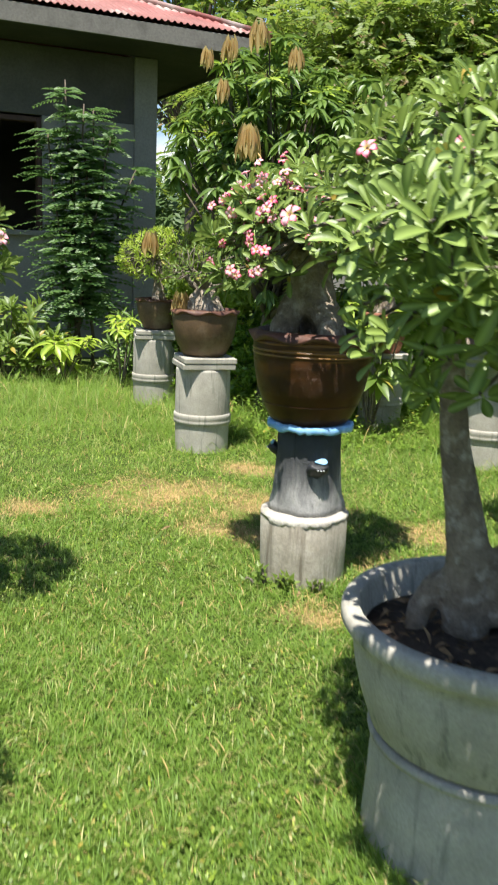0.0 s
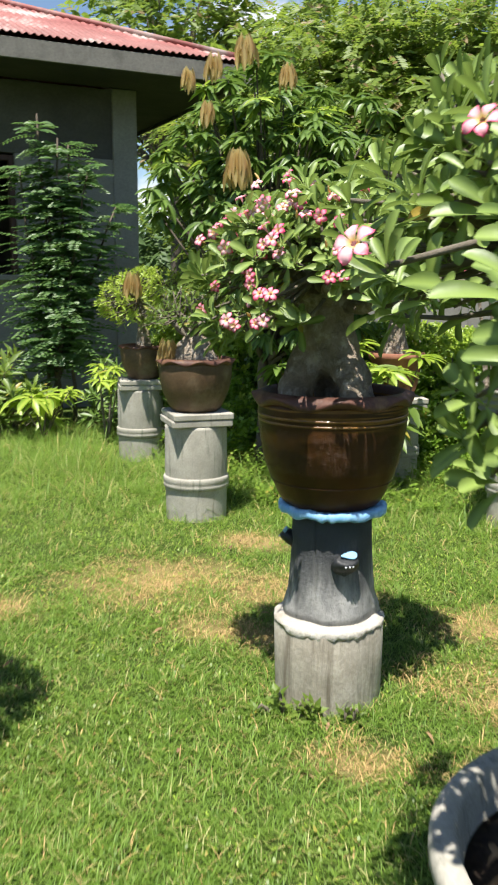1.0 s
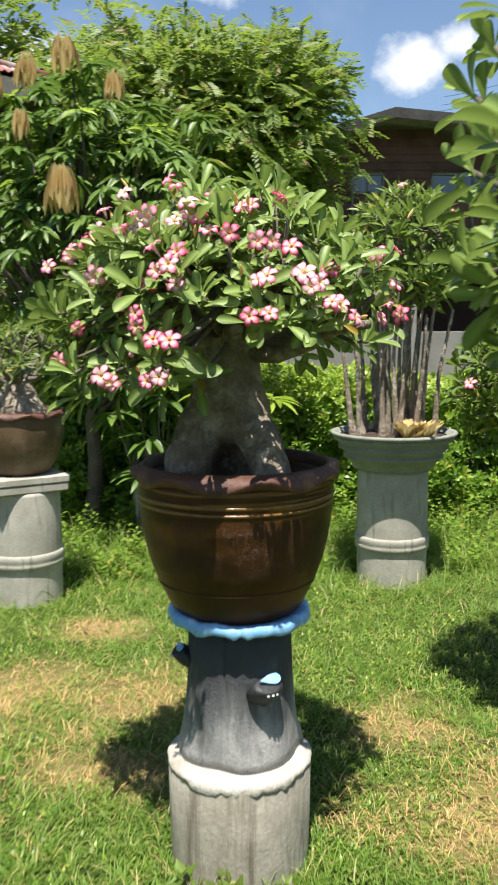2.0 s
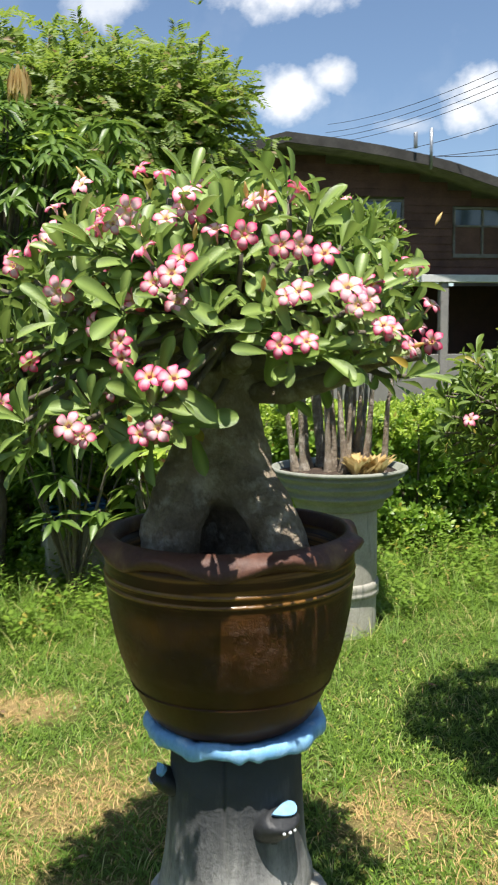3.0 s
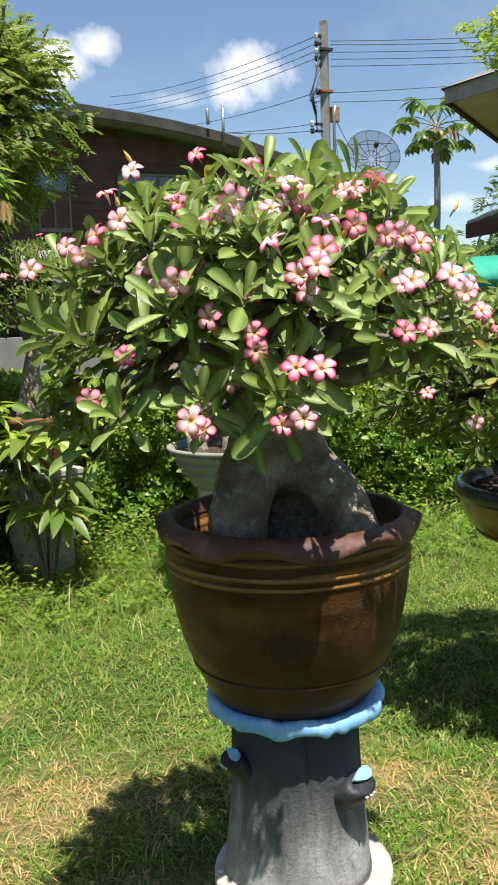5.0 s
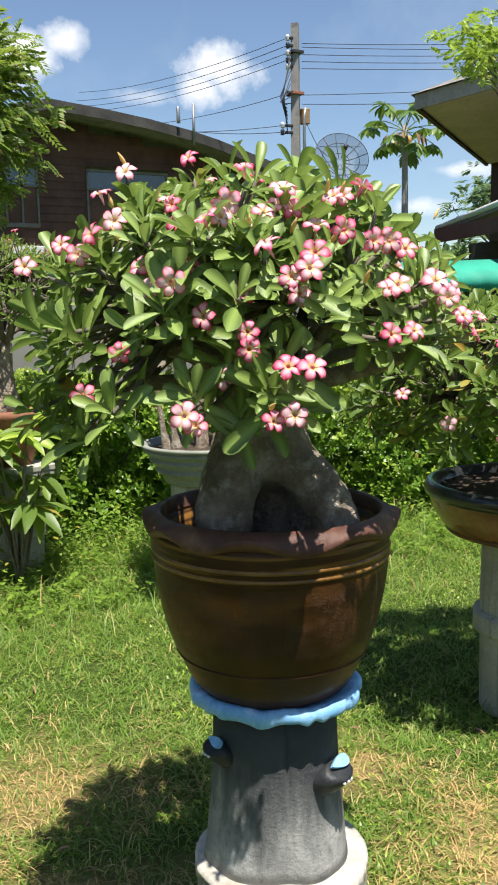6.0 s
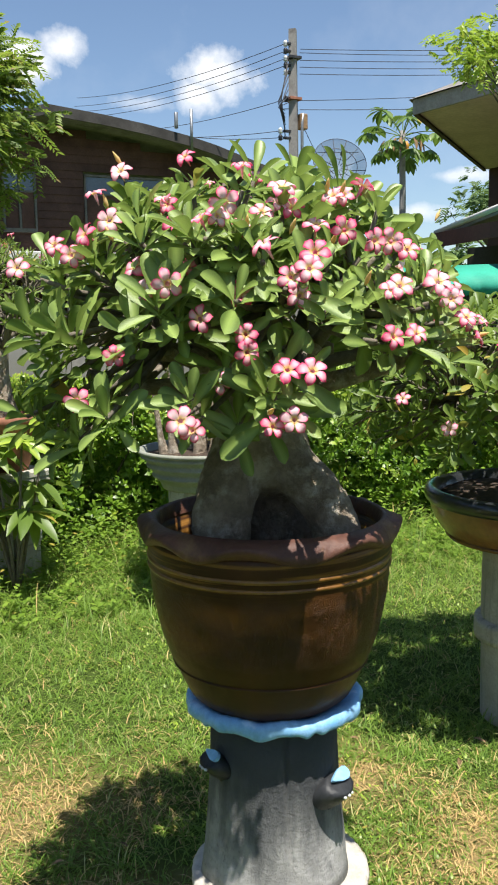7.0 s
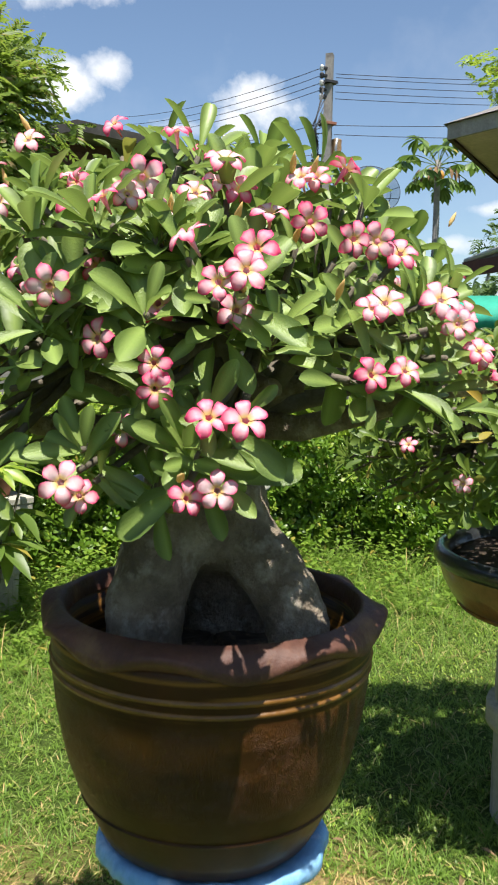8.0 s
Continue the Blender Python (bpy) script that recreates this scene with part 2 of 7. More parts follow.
def glaze_material():
    """Dark brown glaze with runs, thin ochre streaks and a wrinkled moulded frieze."""
    m = bpy.data.materials.new("brown_glaze")
    m.use_nodes = True
    n = Nodes(m.node_tree)
    where = n.add("ShaderNodeTexCoord").outputs["Object"]
    big = n.add("ShaderNodeTexNoise", {"Vector": where, "Scale": 5.0, "Detail": 7.0, "Roughness": 0.6}).outputs[0]
    fine = n.add("ShaderNodeTexNoise", {"Vector": where, "Scale": 70.0, "Detail": 4.0}).outputs[0]
    flat = n.add("ShaderNodeMapping", {"Vector": where, "Scale": (2.0, 2.0, 60.0)}).outputs[0]
    streak = n.add("ShaderNodeTexNoise", {"Vector": flat, "Scale": 1.6, "Detail": 5.0, "Roughness": 0.6}).outputs[0]
    z = n.add("ShaderNodeSeparateXYZ", {0: where}).outputs[2]
    colour = n.mix(n.ramp(big, [(0.36, 0.0), (0.66, 1.0)]), (0.030, 0.0125, 0.0036), (0.068, 0.027, 0.0075))
    rust = n.add("ShaderNodeTexNoise", {"Vector": n.add("ShaderNodeMapping", {"Vector": where, "Scale": (0.7, 0.7, 1.5)}).outputs[0], "Scale": 5.5, "Detail": 4.0}).outputs[0]
    belly = n.math("MULTIPLY", n.ramp(z, [(0.12, 0.0), (0.17, 1.0)]), n.ramp(z, [(0.24, 1.0), (0.27, 0.0)]))
    colour = n.mix(n.math("MULTIPLY", belly, n.ramp(rust, [(0.47, 0.0), (0.66, 0.6)])), colour, (0.21, 0.082, 0.020))
    collar = n.ramp(z, [(0.265, 0.0), (0.275, 1.0)])
    colour = n.mix(n.math("MULTIPLY", collar, n.ramp(streak, [(0.46, 0.0), (0.60, 0.8)])), colour, (0.24, 0.115, 0.022))
    warp = n.add("ShaderNodeVectorMath", {0: where, 1: n.add("ShaderNodeTexNoise", {"Vector": where, "Scale": 14.0, "Detail": 2.0}).outputs[1]}, operation="ADD").outputs[0]
    worm = n.add("ShaderNodeTexWave", {"Vector": warp, "Scale": 20.0, "Distortion": 8.0, "Detail": 2.0, "Detail Scale": 2.5}).outputs["Fac"]
    mould = n.math("MULTIPLY", n.math("MULTIPLY", belly, n.ramp(big, [(0.40, 0.0), (0.50, 1.0)])), worm)
    rise = n.math("ADD", n.math("MULTIPLY", mould, 1.6), n.math("MULTIPLY", fine, 0.25))
    finish(n, colour, n.math("ADD", 0.33, n.math("MULTIPLY", fine, 0.2)), 0.55, rise, coat=0.05, spec=0.20, distance=0.003)
    return m


M_GLAZE = glaze_material()
M_GLAZE_DULL = surface("dusty_brown_glaze", (0.075, 0.045, 0.024), (0.15, 0.092, 0.048), 7.0, 0.6, 0.4, 60.0, stain=(0.20, 0.15, 0.10), stain_scale=4.0, stain_cut=0.6)
M_GLAZE_BAND = surface("ochre_glaze", (0.12, 0.052, 0.010), (0.25, 0.12, 0.022), 9.0, 0.35, 0.3, 50.0, coat=0.2)
M_GLAZE_RIM = surface("dark_glaze_rim", (0.070, 0.031, 0.023), (0.145, 0.066, 0.044), 8.0, 0.55, 0.5, 60.0, coat=0.05, spec=0.3, stain=(0.20, 0.11, 0.055), stain_scale=12.0, stain_cut=0.62)
M_CEMENT = surface("grey_cement", (0.30, 0.282, 0.235), (0.45, 0.425, 0.362), 5.0, 0.88, 0.35, 110.0, stain=(0.17, 0.17, 0.14), stain_scale=3.0, stain_cut=0.6, streaks=True, vary=0.05)
M_CEMENT_LIGHT = surface("pale_cement", (0.29, 0.262, 0.208), (0.45, 0.415, 0.345), 5.0, 0.92, 0.8, 80.0, stain=(0.16, 0.14, 0.105), stain_scale=2.2, stain_cut=0.57, streaks=True, depth=0.0025)


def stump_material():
    """Grey cement coloured near-black in runs towards the top, for the shade under the pot."""
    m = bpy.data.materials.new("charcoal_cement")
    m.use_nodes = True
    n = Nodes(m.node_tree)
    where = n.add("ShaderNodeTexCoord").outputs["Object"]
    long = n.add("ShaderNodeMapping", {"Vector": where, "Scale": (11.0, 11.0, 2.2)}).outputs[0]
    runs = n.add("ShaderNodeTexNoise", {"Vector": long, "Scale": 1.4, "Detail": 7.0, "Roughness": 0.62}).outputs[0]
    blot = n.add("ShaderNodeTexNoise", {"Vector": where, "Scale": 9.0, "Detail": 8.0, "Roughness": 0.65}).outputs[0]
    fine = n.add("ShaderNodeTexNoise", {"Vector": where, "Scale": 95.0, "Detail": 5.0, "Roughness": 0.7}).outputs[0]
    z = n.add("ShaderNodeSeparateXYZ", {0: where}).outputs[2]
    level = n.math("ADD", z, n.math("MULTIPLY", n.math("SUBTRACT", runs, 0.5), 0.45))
    # near-black grows with height: the pot's shade put into the colour
    pot_shade = n.ramp(level, [(0.36, 0.0), (0.46, 0.75), (0.56, 1.0)])
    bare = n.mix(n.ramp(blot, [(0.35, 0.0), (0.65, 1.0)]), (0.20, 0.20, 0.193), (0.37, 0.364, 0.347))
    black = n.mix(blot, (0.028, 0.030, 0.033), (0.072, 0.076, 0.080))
    colour = n.mix(pot_shade, bare, black)
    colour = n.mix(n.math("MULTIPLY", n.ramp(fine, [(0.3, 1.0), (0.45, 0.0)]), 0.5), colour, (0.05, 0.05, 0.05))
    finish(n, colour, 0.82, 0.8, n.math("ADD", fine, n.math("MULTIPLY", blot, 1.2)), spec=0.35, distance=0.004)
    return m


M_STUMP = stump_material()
M_STUMP_DARK = surface("black_paint", (0.014, 0.015, 0.017), (0.035, 0.037, 0.04), 14.0, 0.5, 0.5, 70.0)
M_BLUE = surface("sky_blue_paint", (0.17, 0.40, 0.68), (0.33, 0.59, 0.84), 16.0, 0.55, 0.4, 60.0, stain=(0.60, 0.76, 0.90), stain_scale=14.0, stain_cut=0.63)
M_DOT = surface("pale_paint", (0.55, 0.57, 0.60), (0.70, 0.72, 0.75), 20.0, 0.5, 0.2, 60.0)
M_MORTAR = surface("white_mortar", (0.38, 0.35, 0.30), (0.56, 0.53, 0.47), 14.0, 0.92, 1.0, 70.0, stain=(0.28, 0.25, 0.20), stain_scale=9.0, depth=0.004)
M_SOIL = surface("potting_soil", (0.025, 0.016, 0.010), (0.075, 0.05, 0.035), 25.0, 0.95, 1.0, 80.0, stain=(0.16, 0.11, 0.07), stain_scale=40.0, stain_cut=0.62)
M_BOWL_GREEN = surface("grey_green_cement", (0.20, 0.21, 0.17), (0.30, 0.31, 0.26), 5.0, 0.8, 0.3, 90.0, stain=(0.20, 0.20, 0.16), stain_scale=6.0)
M_TERRACOTTA = surface("terracotta_glaze", (0.17, 0.075, 0.03), (0.28, 0.13, 0.05), 6.0, 0.35, 0.3, 50.0, coat=0.5)
M_BLACK_GLAZE = surface("black_glaze", (0.012, 0.014, 0.016), (0.03, 0.032, 0.034), 8.0, 0.3, 0.2, 50.0, coat=0.5)
M_CLAY = surface("red_clay", (0.22, 0.085, 0.05), (0.36, 0.16, 0.10), 8.0, 0.8, 0.3, 60.0)
M_RENDER = surface("grey_render", (0.185, 0.177, 0.163), (0.265, 0.255, 0.236), 1.2, 0.9, 0.3, 50.0, stain=(0.20, 0.20, 0.19), stain_scale=0.8)
M_FASCIA = surface("weathered_board", (0.13, 0.122, 0.105), (0.27, 0.25, 0.22), 3.0, 0.9, 0.6, 40.0, stain=(0.10, 0.09, 0.08), stain_scale=3.0)
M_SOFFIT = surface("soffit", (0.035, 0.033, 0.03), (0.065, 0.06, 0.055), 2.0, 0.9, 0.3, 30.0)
M_ROOF_RED = surface("red_painted_sheet", (0.20, 0.058, 0.048), (0.33, 0.115, 0.10), 2.5, 0.6, 0.2, 30.0, stain=(0.50, 0.44, 0.40), stain_scale=0.9, stain_cut=0.57)
M_PLANK = surface("brown_plank", (0.075, 0.036, 0.026), (0.15, 0.078, 0.056), 2.0, 0.85, 0.5, 30.0, vary=0.18)
M_ROOF_GREY = surface("grey_roof_sheet", (0.16, 0.15, 0.14), (0.30, 0.28, 0.26), 1.5, 0.85, 0.3, 20.0, stain=(0.09, 0.085, 0.08), stain_scale=1.5)
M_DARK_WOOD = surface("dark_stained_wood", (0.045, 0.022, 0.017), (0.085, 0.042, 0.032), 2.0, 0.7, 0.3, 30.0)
M_GREEN_CLOTH = surface("green_awning_cloth", (0.02, 0.28, 0.19), (0.04, 0.40, 0.28), 2.0, 0.7, 0.2, 80.0)
M_POLE = surface("concrete_pole", (0.20, 0.19, 0.18), (0.32, 0.30, 0.28), 2.0, 0.9, 0.3, 30.0, stain=(0.10, 0.09, 0.085), stain_scale=2.0)
M_METAL_DARK = surface("dark_metal", (0.03, 0.03, 0.033), (0.06, 0.06, 0.065), 8.0, 0.5, 0.1, 40.0, metal=0.4)
M_METAL_GREY = surface("galvanised_metal", (0.25, 0.26, 0.27), (0.36, 0.37, 0.38), 8.0, 0.45, 0.1, 40.0, metal=0.7)
M_PVC = surface("pale_pipe", (0.55, 0.55, 0.53), (0.65, 0.65, 0.63), 8.0, 0.5, 0.1, 40.0)
M_WIRE = surface("cable", (0.02, 0.02, 0.022), (0.035, 0.035, 0.038), 8.0, 0.6, 0.0, 40.0)
M_LITTER = surface("leaf_litter", (0.16, 0.095, 0.045), (0.33, 0.21, 0.11), 30.0, 0.9, 0.3, 80.0, vary=0.35)

M_LEAF = foliage("adenium_leaf", (0.070, 0.122, 0.024), (0.195, 0.265, 0.058), 0.43, old=(0.36, 0.25, 0.04), old_share=0.006, through_light=0.25, midrib=0.7, spec=0.42)
M_LEAF_SMALL = foliage("small_leaf", (0.08, 0.14, 0.02), (0.21, 0.29, 0.05), 0.45, old_share=0.04)
M_LEAF_MANGO = foliage("mango_leaf", (0.028, 0.068, 0.011), (0.115, 0.185, 0.03), 0.42, old_share=0.01, midrib=0.6)
M_LEAF_YOUNG = foliage("young_mango_leaf", (0.26, 0.14, 0.05), (0.52, 0.35, 0.13), 0.45, old_share=0.0, through_light=0.4, midrib=0.5)
M_LEAF_WEED = foliage("weed_leaf", (0.085, 0.165, 0.018), (0.26, 0.37, 0.05), 0.45, old_share=0.03)
M_LEAF_LIME = foliage("lime_leaf", (0.12, 0.22, 0.02), (0.32, 0.44, 0.05), 0.4, old_share=0.02, midrib=0.5)
M_LEAF_HEDGE = foliage("hedge_leaf", (0.055, 0.125, 0.012), (0.215, 0.345, 0.03), 0.4, old_share=0.01)
M_LEAF_TREE = foliage("tree_leaf", (0.075, 0.130, 0.018), (0.235, 0.315, 0.045), 0.5, old_share=0.07, old=(0.24, 0.16, 0.07), through_light=0.4)
M_LEAF_CURRY = foliage("curry_leaf", (0.045, 0.105, 0.028), (0.125, 0.22, 0.05), 0.45, old_share=0.0)
M_LEAF_FAR = foliage("far_leaf", (0.06, 0.11, 0.035), (0.13, 0.20, 0.06), 0.6, old_share=0.0)
M_GRASS = foliage("grass_blade", (0.066, 0.142, 0.018), (0.262, 0.385, 0.066), 0.55, old=(0.46, 0.42, 0.18), old_share=0.08, through_light=0.38, spec=0.35)
M_STRAW = foliage("dry_blade", (0.42, 0.27, 0.11), (0.70, 0.50, 0.23), 0.7, old_share=0.0, through_light=0.2, spec=0.2)


def petal_material():
    """Pale pink in the middle of each petal, deep pink along its rim, yellow in the throat."""
    m = bpy.data.materials.new("pink_petal")
    m.use_nodes = True
    n = Nodes(m.node_tree)
    uv = n.add("ShaderNodeSeparateXYZ", {0: n.add("ShaderNodeUVMap").outputs[0]})
    across, along = n.math("ABSOLUTE", uv.outputs[0]), uv.outputs[1]
    where = n.add("ShaderNodeTexCoord").outputs["Object"]
    ragged = n.add("ShaderNodeTexNoise", {"Vector": where, "Scale": 110.0, "Detail": 4.0}).outputs[0]
    rnd = n.add("ShaderNodeObjectInfo").outputs["Random"]
    rim = n.math("MAXIMUM", n.math("MULTIPLY", n.math("POWER", across, 2.2), n.math("ADD", 0.35, along)), n.math("POWER", along, 3.5))
    rim = n.math("ADD", rim, n.math("MULTIPLY", n.math("SUBTRACT", ragged, 0.5), 0.35))
    rim = n.math("ADD", rim, n.math("MULTIPLY", n.math("SUBTRACT", rnd, 0.46), 0.6))
    colour = n.ramp(rim, [(0.0, (0.86, 0.60, 0.62)), (0.30, (0.85, 0.42, 0.49)), (0.60, (0.82, 0.20, 0.31)), (0.9, (0.74, 0.06, 0.17))])
    colour = n.mix(n.ramp(along, [(0.08, 0.85), (0.26, 0.0)]), colour, (0.80, 0.56, 0.16))
    finish(n, colour, 0.5, 0.2, ragged, spec=0.3, through_light=0.3, thin=colour)
    return m


def ground_material():
    m = bpy.data.materials.new("lawn_soil")
    m.use_nodes = True
    n = Nodes(m.node_tree)
    where = n.add("ShaderNodeTexCoord").outputs["Object"]
    big = n.add("ShaderNodeTexNoise", {"Vector": where, "Scale": 1.3, "Detail": 9.0, "Roughness": 0.66}).outputs[0]
    small = n.add("ShaderNodeTexNoise", {"Vector": where, "Scale": 60.0, "Detail": 6.0, "Roughness": 0.7}).outputs[0]
    green = n.mix(small, (0.030, 0.055, 0.010), (0.115, 0.165, 0.028))
    dry = n.mix(small, (0.34, 0.215, 0.09), (0.66, 0.47, 0.22))
    dryness = n.ramp(big, [(0.60, 0.0), (0.78, 0.5)])
    for px, py, sx, sy in DRY:
        d = n.add("ShaderNodeVectorMath", {0: n.add("ShaderNodeVectorMath", {0: n.add("ShaderNodeVectorMath", {0: where, 1: (px, py, 0)}, operation="SUBTRACT").outputs[0], 1: (1 / sx, 1 / sy, 0)}, operation="MULTIPLY").outputs[0]}, operation="LENGTH").outputs["Value"]
        inside = n.math("SUBTRACT", n.math("ADD", 1.15, n.math("MULTIPLY", n.math("SUBTRACT", big, 0.5), 2.0)), d, True)
        dryness = n.math("MAXIMUM", dryness, n.math("MULTIPLY", inside, 0.72))
    finish(n, n.mix(dryness, green, dry), 0.95, 1.0, small, spec=0.2, distance=0.03)
    return m


M_PETAL = petal_material()
M_GROUND = ground_material()


# ---- building helpers ----
def unit(v):
    v = np.asarray(v, float)
    return v / max(1e-9, np.linalg.norm(v))


class Geo:
    """Gathers vertices and faces of one mesh."""

    def __init__(self):
        self.v, self.f, self.m, self.count = [], [], [], 0

    def add(self, shape, slot=0, turn=None, at=(0, 0, 0), scale=1.0):
        verts, faces = shape
        verts = np.asarray(verts, float) * scale
        if turn is not None:
            verts = verts @ np.asarray(turn, float).T
        self.v.append(verts + np.asarray(at, float))
        for face in faces:
            self.f.append([i + self.count for i in face])
            self.m.append(slot)
        self.count += len(verts)
        return self

    def mesh(self, name, mats, smooth=True):
        me = bpy.data.meshes.new(name)
        me.from_pydata(np.concatenate(self.v).tolist(), [], self.f)
        for m in mats:
            me.materials.append(m)
        if len(mats) > 1:
            me.polygons.foreach_set("material_index", self.m)
        me.polygons.foreach_set("use_smooth", [smooth] * len(self.f))
        me.update()
        return me


def part(name, geo, mats, parent=None, label="", smooth=True, at=(0, 0, 0)):
    """One mesh object under a thing (or, with no parent, a thing itself)."""
    if not isinstance(mats, (list, tuple)):
        mats = [mats]
    me = geo.mesh(name, mats, smooth) if isinstance(geo, Geo) else geo
    ob = new(name, me)
    ob.parent = parent
    ob.location = at
    return tagged(ob, label)


def thing(name, at, label, category, group="", kind="", turn=0.0):
    ob = new(name)
    ob.empty_display_size = 0.1
    ob.location = at
    ob.rotation_euler = (0, 0, radians(turn))
    return tagged(ob, label, category, group, kind)


def lathe(profile, n=48, wave=None):
    """A turned body from (radius, height) pairs; wave(angle, step) gives a factor on the radius and a lift."""
    verts, faces = [], []
    for i, (r, z) in enumerate(profile):
        for k in range(n):
            a = 2 * math.pi * k / n
            f, lift = wave(a, i) if wave else (1.0, 0.0)
            verts.append((r * f * math.cos(a), r * f * math.sin(a), z + lift))
    for i in range(len(profile) - 1):
        for k in range(n):
            q = (k + 1) % n
            faces.append((i * n + k, i * n + q, (i + 1) * n + q, (i + 1) * n + k))
    faces.append(tuple(range(n))[::-1])
    faces.append(tuple((len(profile) - 1) * n + k for k in range(n)))
    return verts, faces


def tube(points, radii, n=8):
    """A round limb along points, capped at both ends."""
    pts = np.asarray(points, float)
    if np.isscalar(radii):
        radii = [radii] * len(pts)
    verts, faces = [], []
    side = None
    for i, p in enumerate(pts):
        d = unit(pts[min(i + 1, len(pts) - 1)] - pts[max(i - 1, 0)])
        if side is None:
            side = unit(np.cross(d, (0.13, 0.21, 1.0) if abs(d[2]) < 0.9 else (1.0, 0.1, 0.0)))
        side = unit(side - d * (side @ d))
        other = np.cross(d, side)
        for k in range(n):
            a = 2 * math.pi * k / n
            verts.append(p + radii[i] * (math.cos(a) * side + math.sin(a) * other))
    for i in range(len(pts) - 1):
        for k in range(n):
            q = (k + 1) % n
            faces.append((i * n + k, i * n + q, (i + 1) * n + q, (i + 1) * n + k))
    faces.append(tuple(range(n))[::-1])
    faces.append(tuple((len(pts) - 1) * n + k for k in range(n)))
    return verts, faces


def bend(a, b, sag=0.0, steps=5, jitter=0.0, rng=None):
    """Points from a to b that bow by sag (up: plus)."""
    a, b = np.asarray(a, float), np.asarray(b, float)
    out = []
    for i in range(steps + 1):
        t = i / steps
        p = a + (b - a) * t + np.array((0, 0, 4 * sag * t * (1 - t)))
        if jitter and 0 < i < steps:
            p = p + rng.normal(0, jitter, 3)
        out.append(p)
    return out


def block(x0, y0, z0, x1, y1, z1, c=0.006):
    """A box with chamfered edges."""
    bm = bmesh.new()
    bmesh.ops.create_cube(bm, size=1.0)
    for v in bm.verts:
        v.co = ((x0 + x1) / 2 + v.co.x * (x1 - x0), (y0 + y1) / 2 + v.co.y * (y1 - y0), (z0 + z1) / 2 + v.co.z * (z1 - z0))
    if c:
        bmesh.ops.bevel(bm, geom=bm.edges[:], offset=min(c, 0.3 * min(abs(x1 - x0), abs(y1 - y0), abs(z1 - z0))), segments=1, affect="EDGES")
    bm.verts.index_update()
    shape = [tuple(v.co) for v in bm.verts], [tuple(v.index for v in f.verts) for f in bm.faces]
    bm.free()
    return shape


def leaf_shape(width=0.42, fold=0.10, droop=0.12, rows=5, belly=0.62):
    """A leaf of length 1 along y: belly is where it is widest."""
    verts, faces = [], []
    for i in range(rows + 1):
        t = i / rows
        up = math.sin(math.pi * min(1.0, t ** (math.log(0.5) / math.log(belly)))) ** 0.8 if 0 < t < 1 else 0.03
        half = 0.5 * width * max(up, 0.05)
        z = -droop * t * t
        verts += [(-half, t, z + fold * half * 2), (0, t, z), (half, t, z + fold * half * 2)]
    for i in range(rows):
        a = 3 * i
        faces += [(a, a + 1, a + 4, a + 3), (a + 1, a + 2, a + 5, a + 4)]
    return np.array(verts), faces


def frame_of(direction, normal):
    """Rotation whose y is direction and whose z is near normal."""
    y = unit(direction)
    z = np.asarray(normal, float)
    z = z - y * (z @ y)
    if np.linalg.norm(z) < 1e-4:
        z = np.cross(y, (1, 0.2, 0.1))
    z = unit(z)
    return np.stack([np.cross(y, z), y, z], axis=1)


def scatter(name, shape, turns, places, mats, parent=None, label="", smooth=True):
    """One mesh of many copies of a small shape. turns: K x 3 x 3 with the size in it; places: K x 3."""
    verts = np.asarray(shape[0], float)
    turns, places = np.asarray(turns, float), np.asarray(places, float)
    k, n = len(places), len(verts)
    allv = (np.einsum("kij,nj->kni", turns, verts) + places[:, None, :]).reshape(-1, 3)
    sizes = np.array([len(f) for f in shape[1]])
    flat = np.concatenate([np.asarray(f) for f in shape[1]])
    loops = (flat[None, :] + (np.arange(k) * n)[:, None]).ravel()
    totals = np.tile(sizes, k)
    starts = np.concatenate([[0], np.cumsum(totals)[:-1]])
    me = bpy.data.meshes.new(name)
    me.vertices.add(k * n)
    me.vertices.foreach_set("co", allv.ravel().astype(np.float32))
    me.loops.add(len(loops))
    me.loops.foreach_set("vertex_index", loops.astype(np.int32))
    me.polygons.add(len(totals))
    me.polygons.foreach_set("loop_start", starts.astype(np.int32))
    me.polygons.foreach_set("use_smooth", np.full(len(totals), smooth))
    me.update(calc_edges=True)
    uv = me.uv_layers.new(name="blade")
    flat_uv = np.tile(verts[flat][:, :2], (k, 1))
    uv.data.foreach_set("uv", flat_uv.ravel().astype(np.float32))
    for m in mats if isinstance(mats, (list, tuple)) else [mats]:
        me.materials.append(m)
    ob = new(name, me)
    ob.parent = parent
    return tagged(ob, label)


def rosette(rng, centre, axis, count, length, low=20.0, high=82.0):
    """Leaves round a twig's tip: rotations (with size) and places."""
    axis = unit(axis)
    e1 = unit(np.cross(axis, (0.3, 0.5, 0.8)))
    e2 = np.cross(axis, e1)
    start = rng.uniform(0, 6.28)
    turns, places = [], []
    for i in range(count):
        phi = start + i * 2.39996 + rng.normal(0, 0.15)
        tilt = radians(low + (high - low) * (i + 0.5) / count + rng.normal(0, 7))
        d = axis * math.cos(tilt) + (e1 * math.cos(phi) + e2 * math.sin(phi)) * math.sin(tilt)
        d = unit(d + np.array((0, 0, 0.18)))
        size = length * rng.uniform(0.72, 1.18) * (0.72 + 0.28 * (i + 1) / count)
        turn = frame_of(d, axis + rng.normal(0, 0.18, 3))
        turns.append(turn * np.array([rng.uniform(0.85, 1.12), 1.0, 1.0]) * size)
        places.append(np.asarray(centre) - axis * 0.012 * (i / count) * 3)
    return turns, places


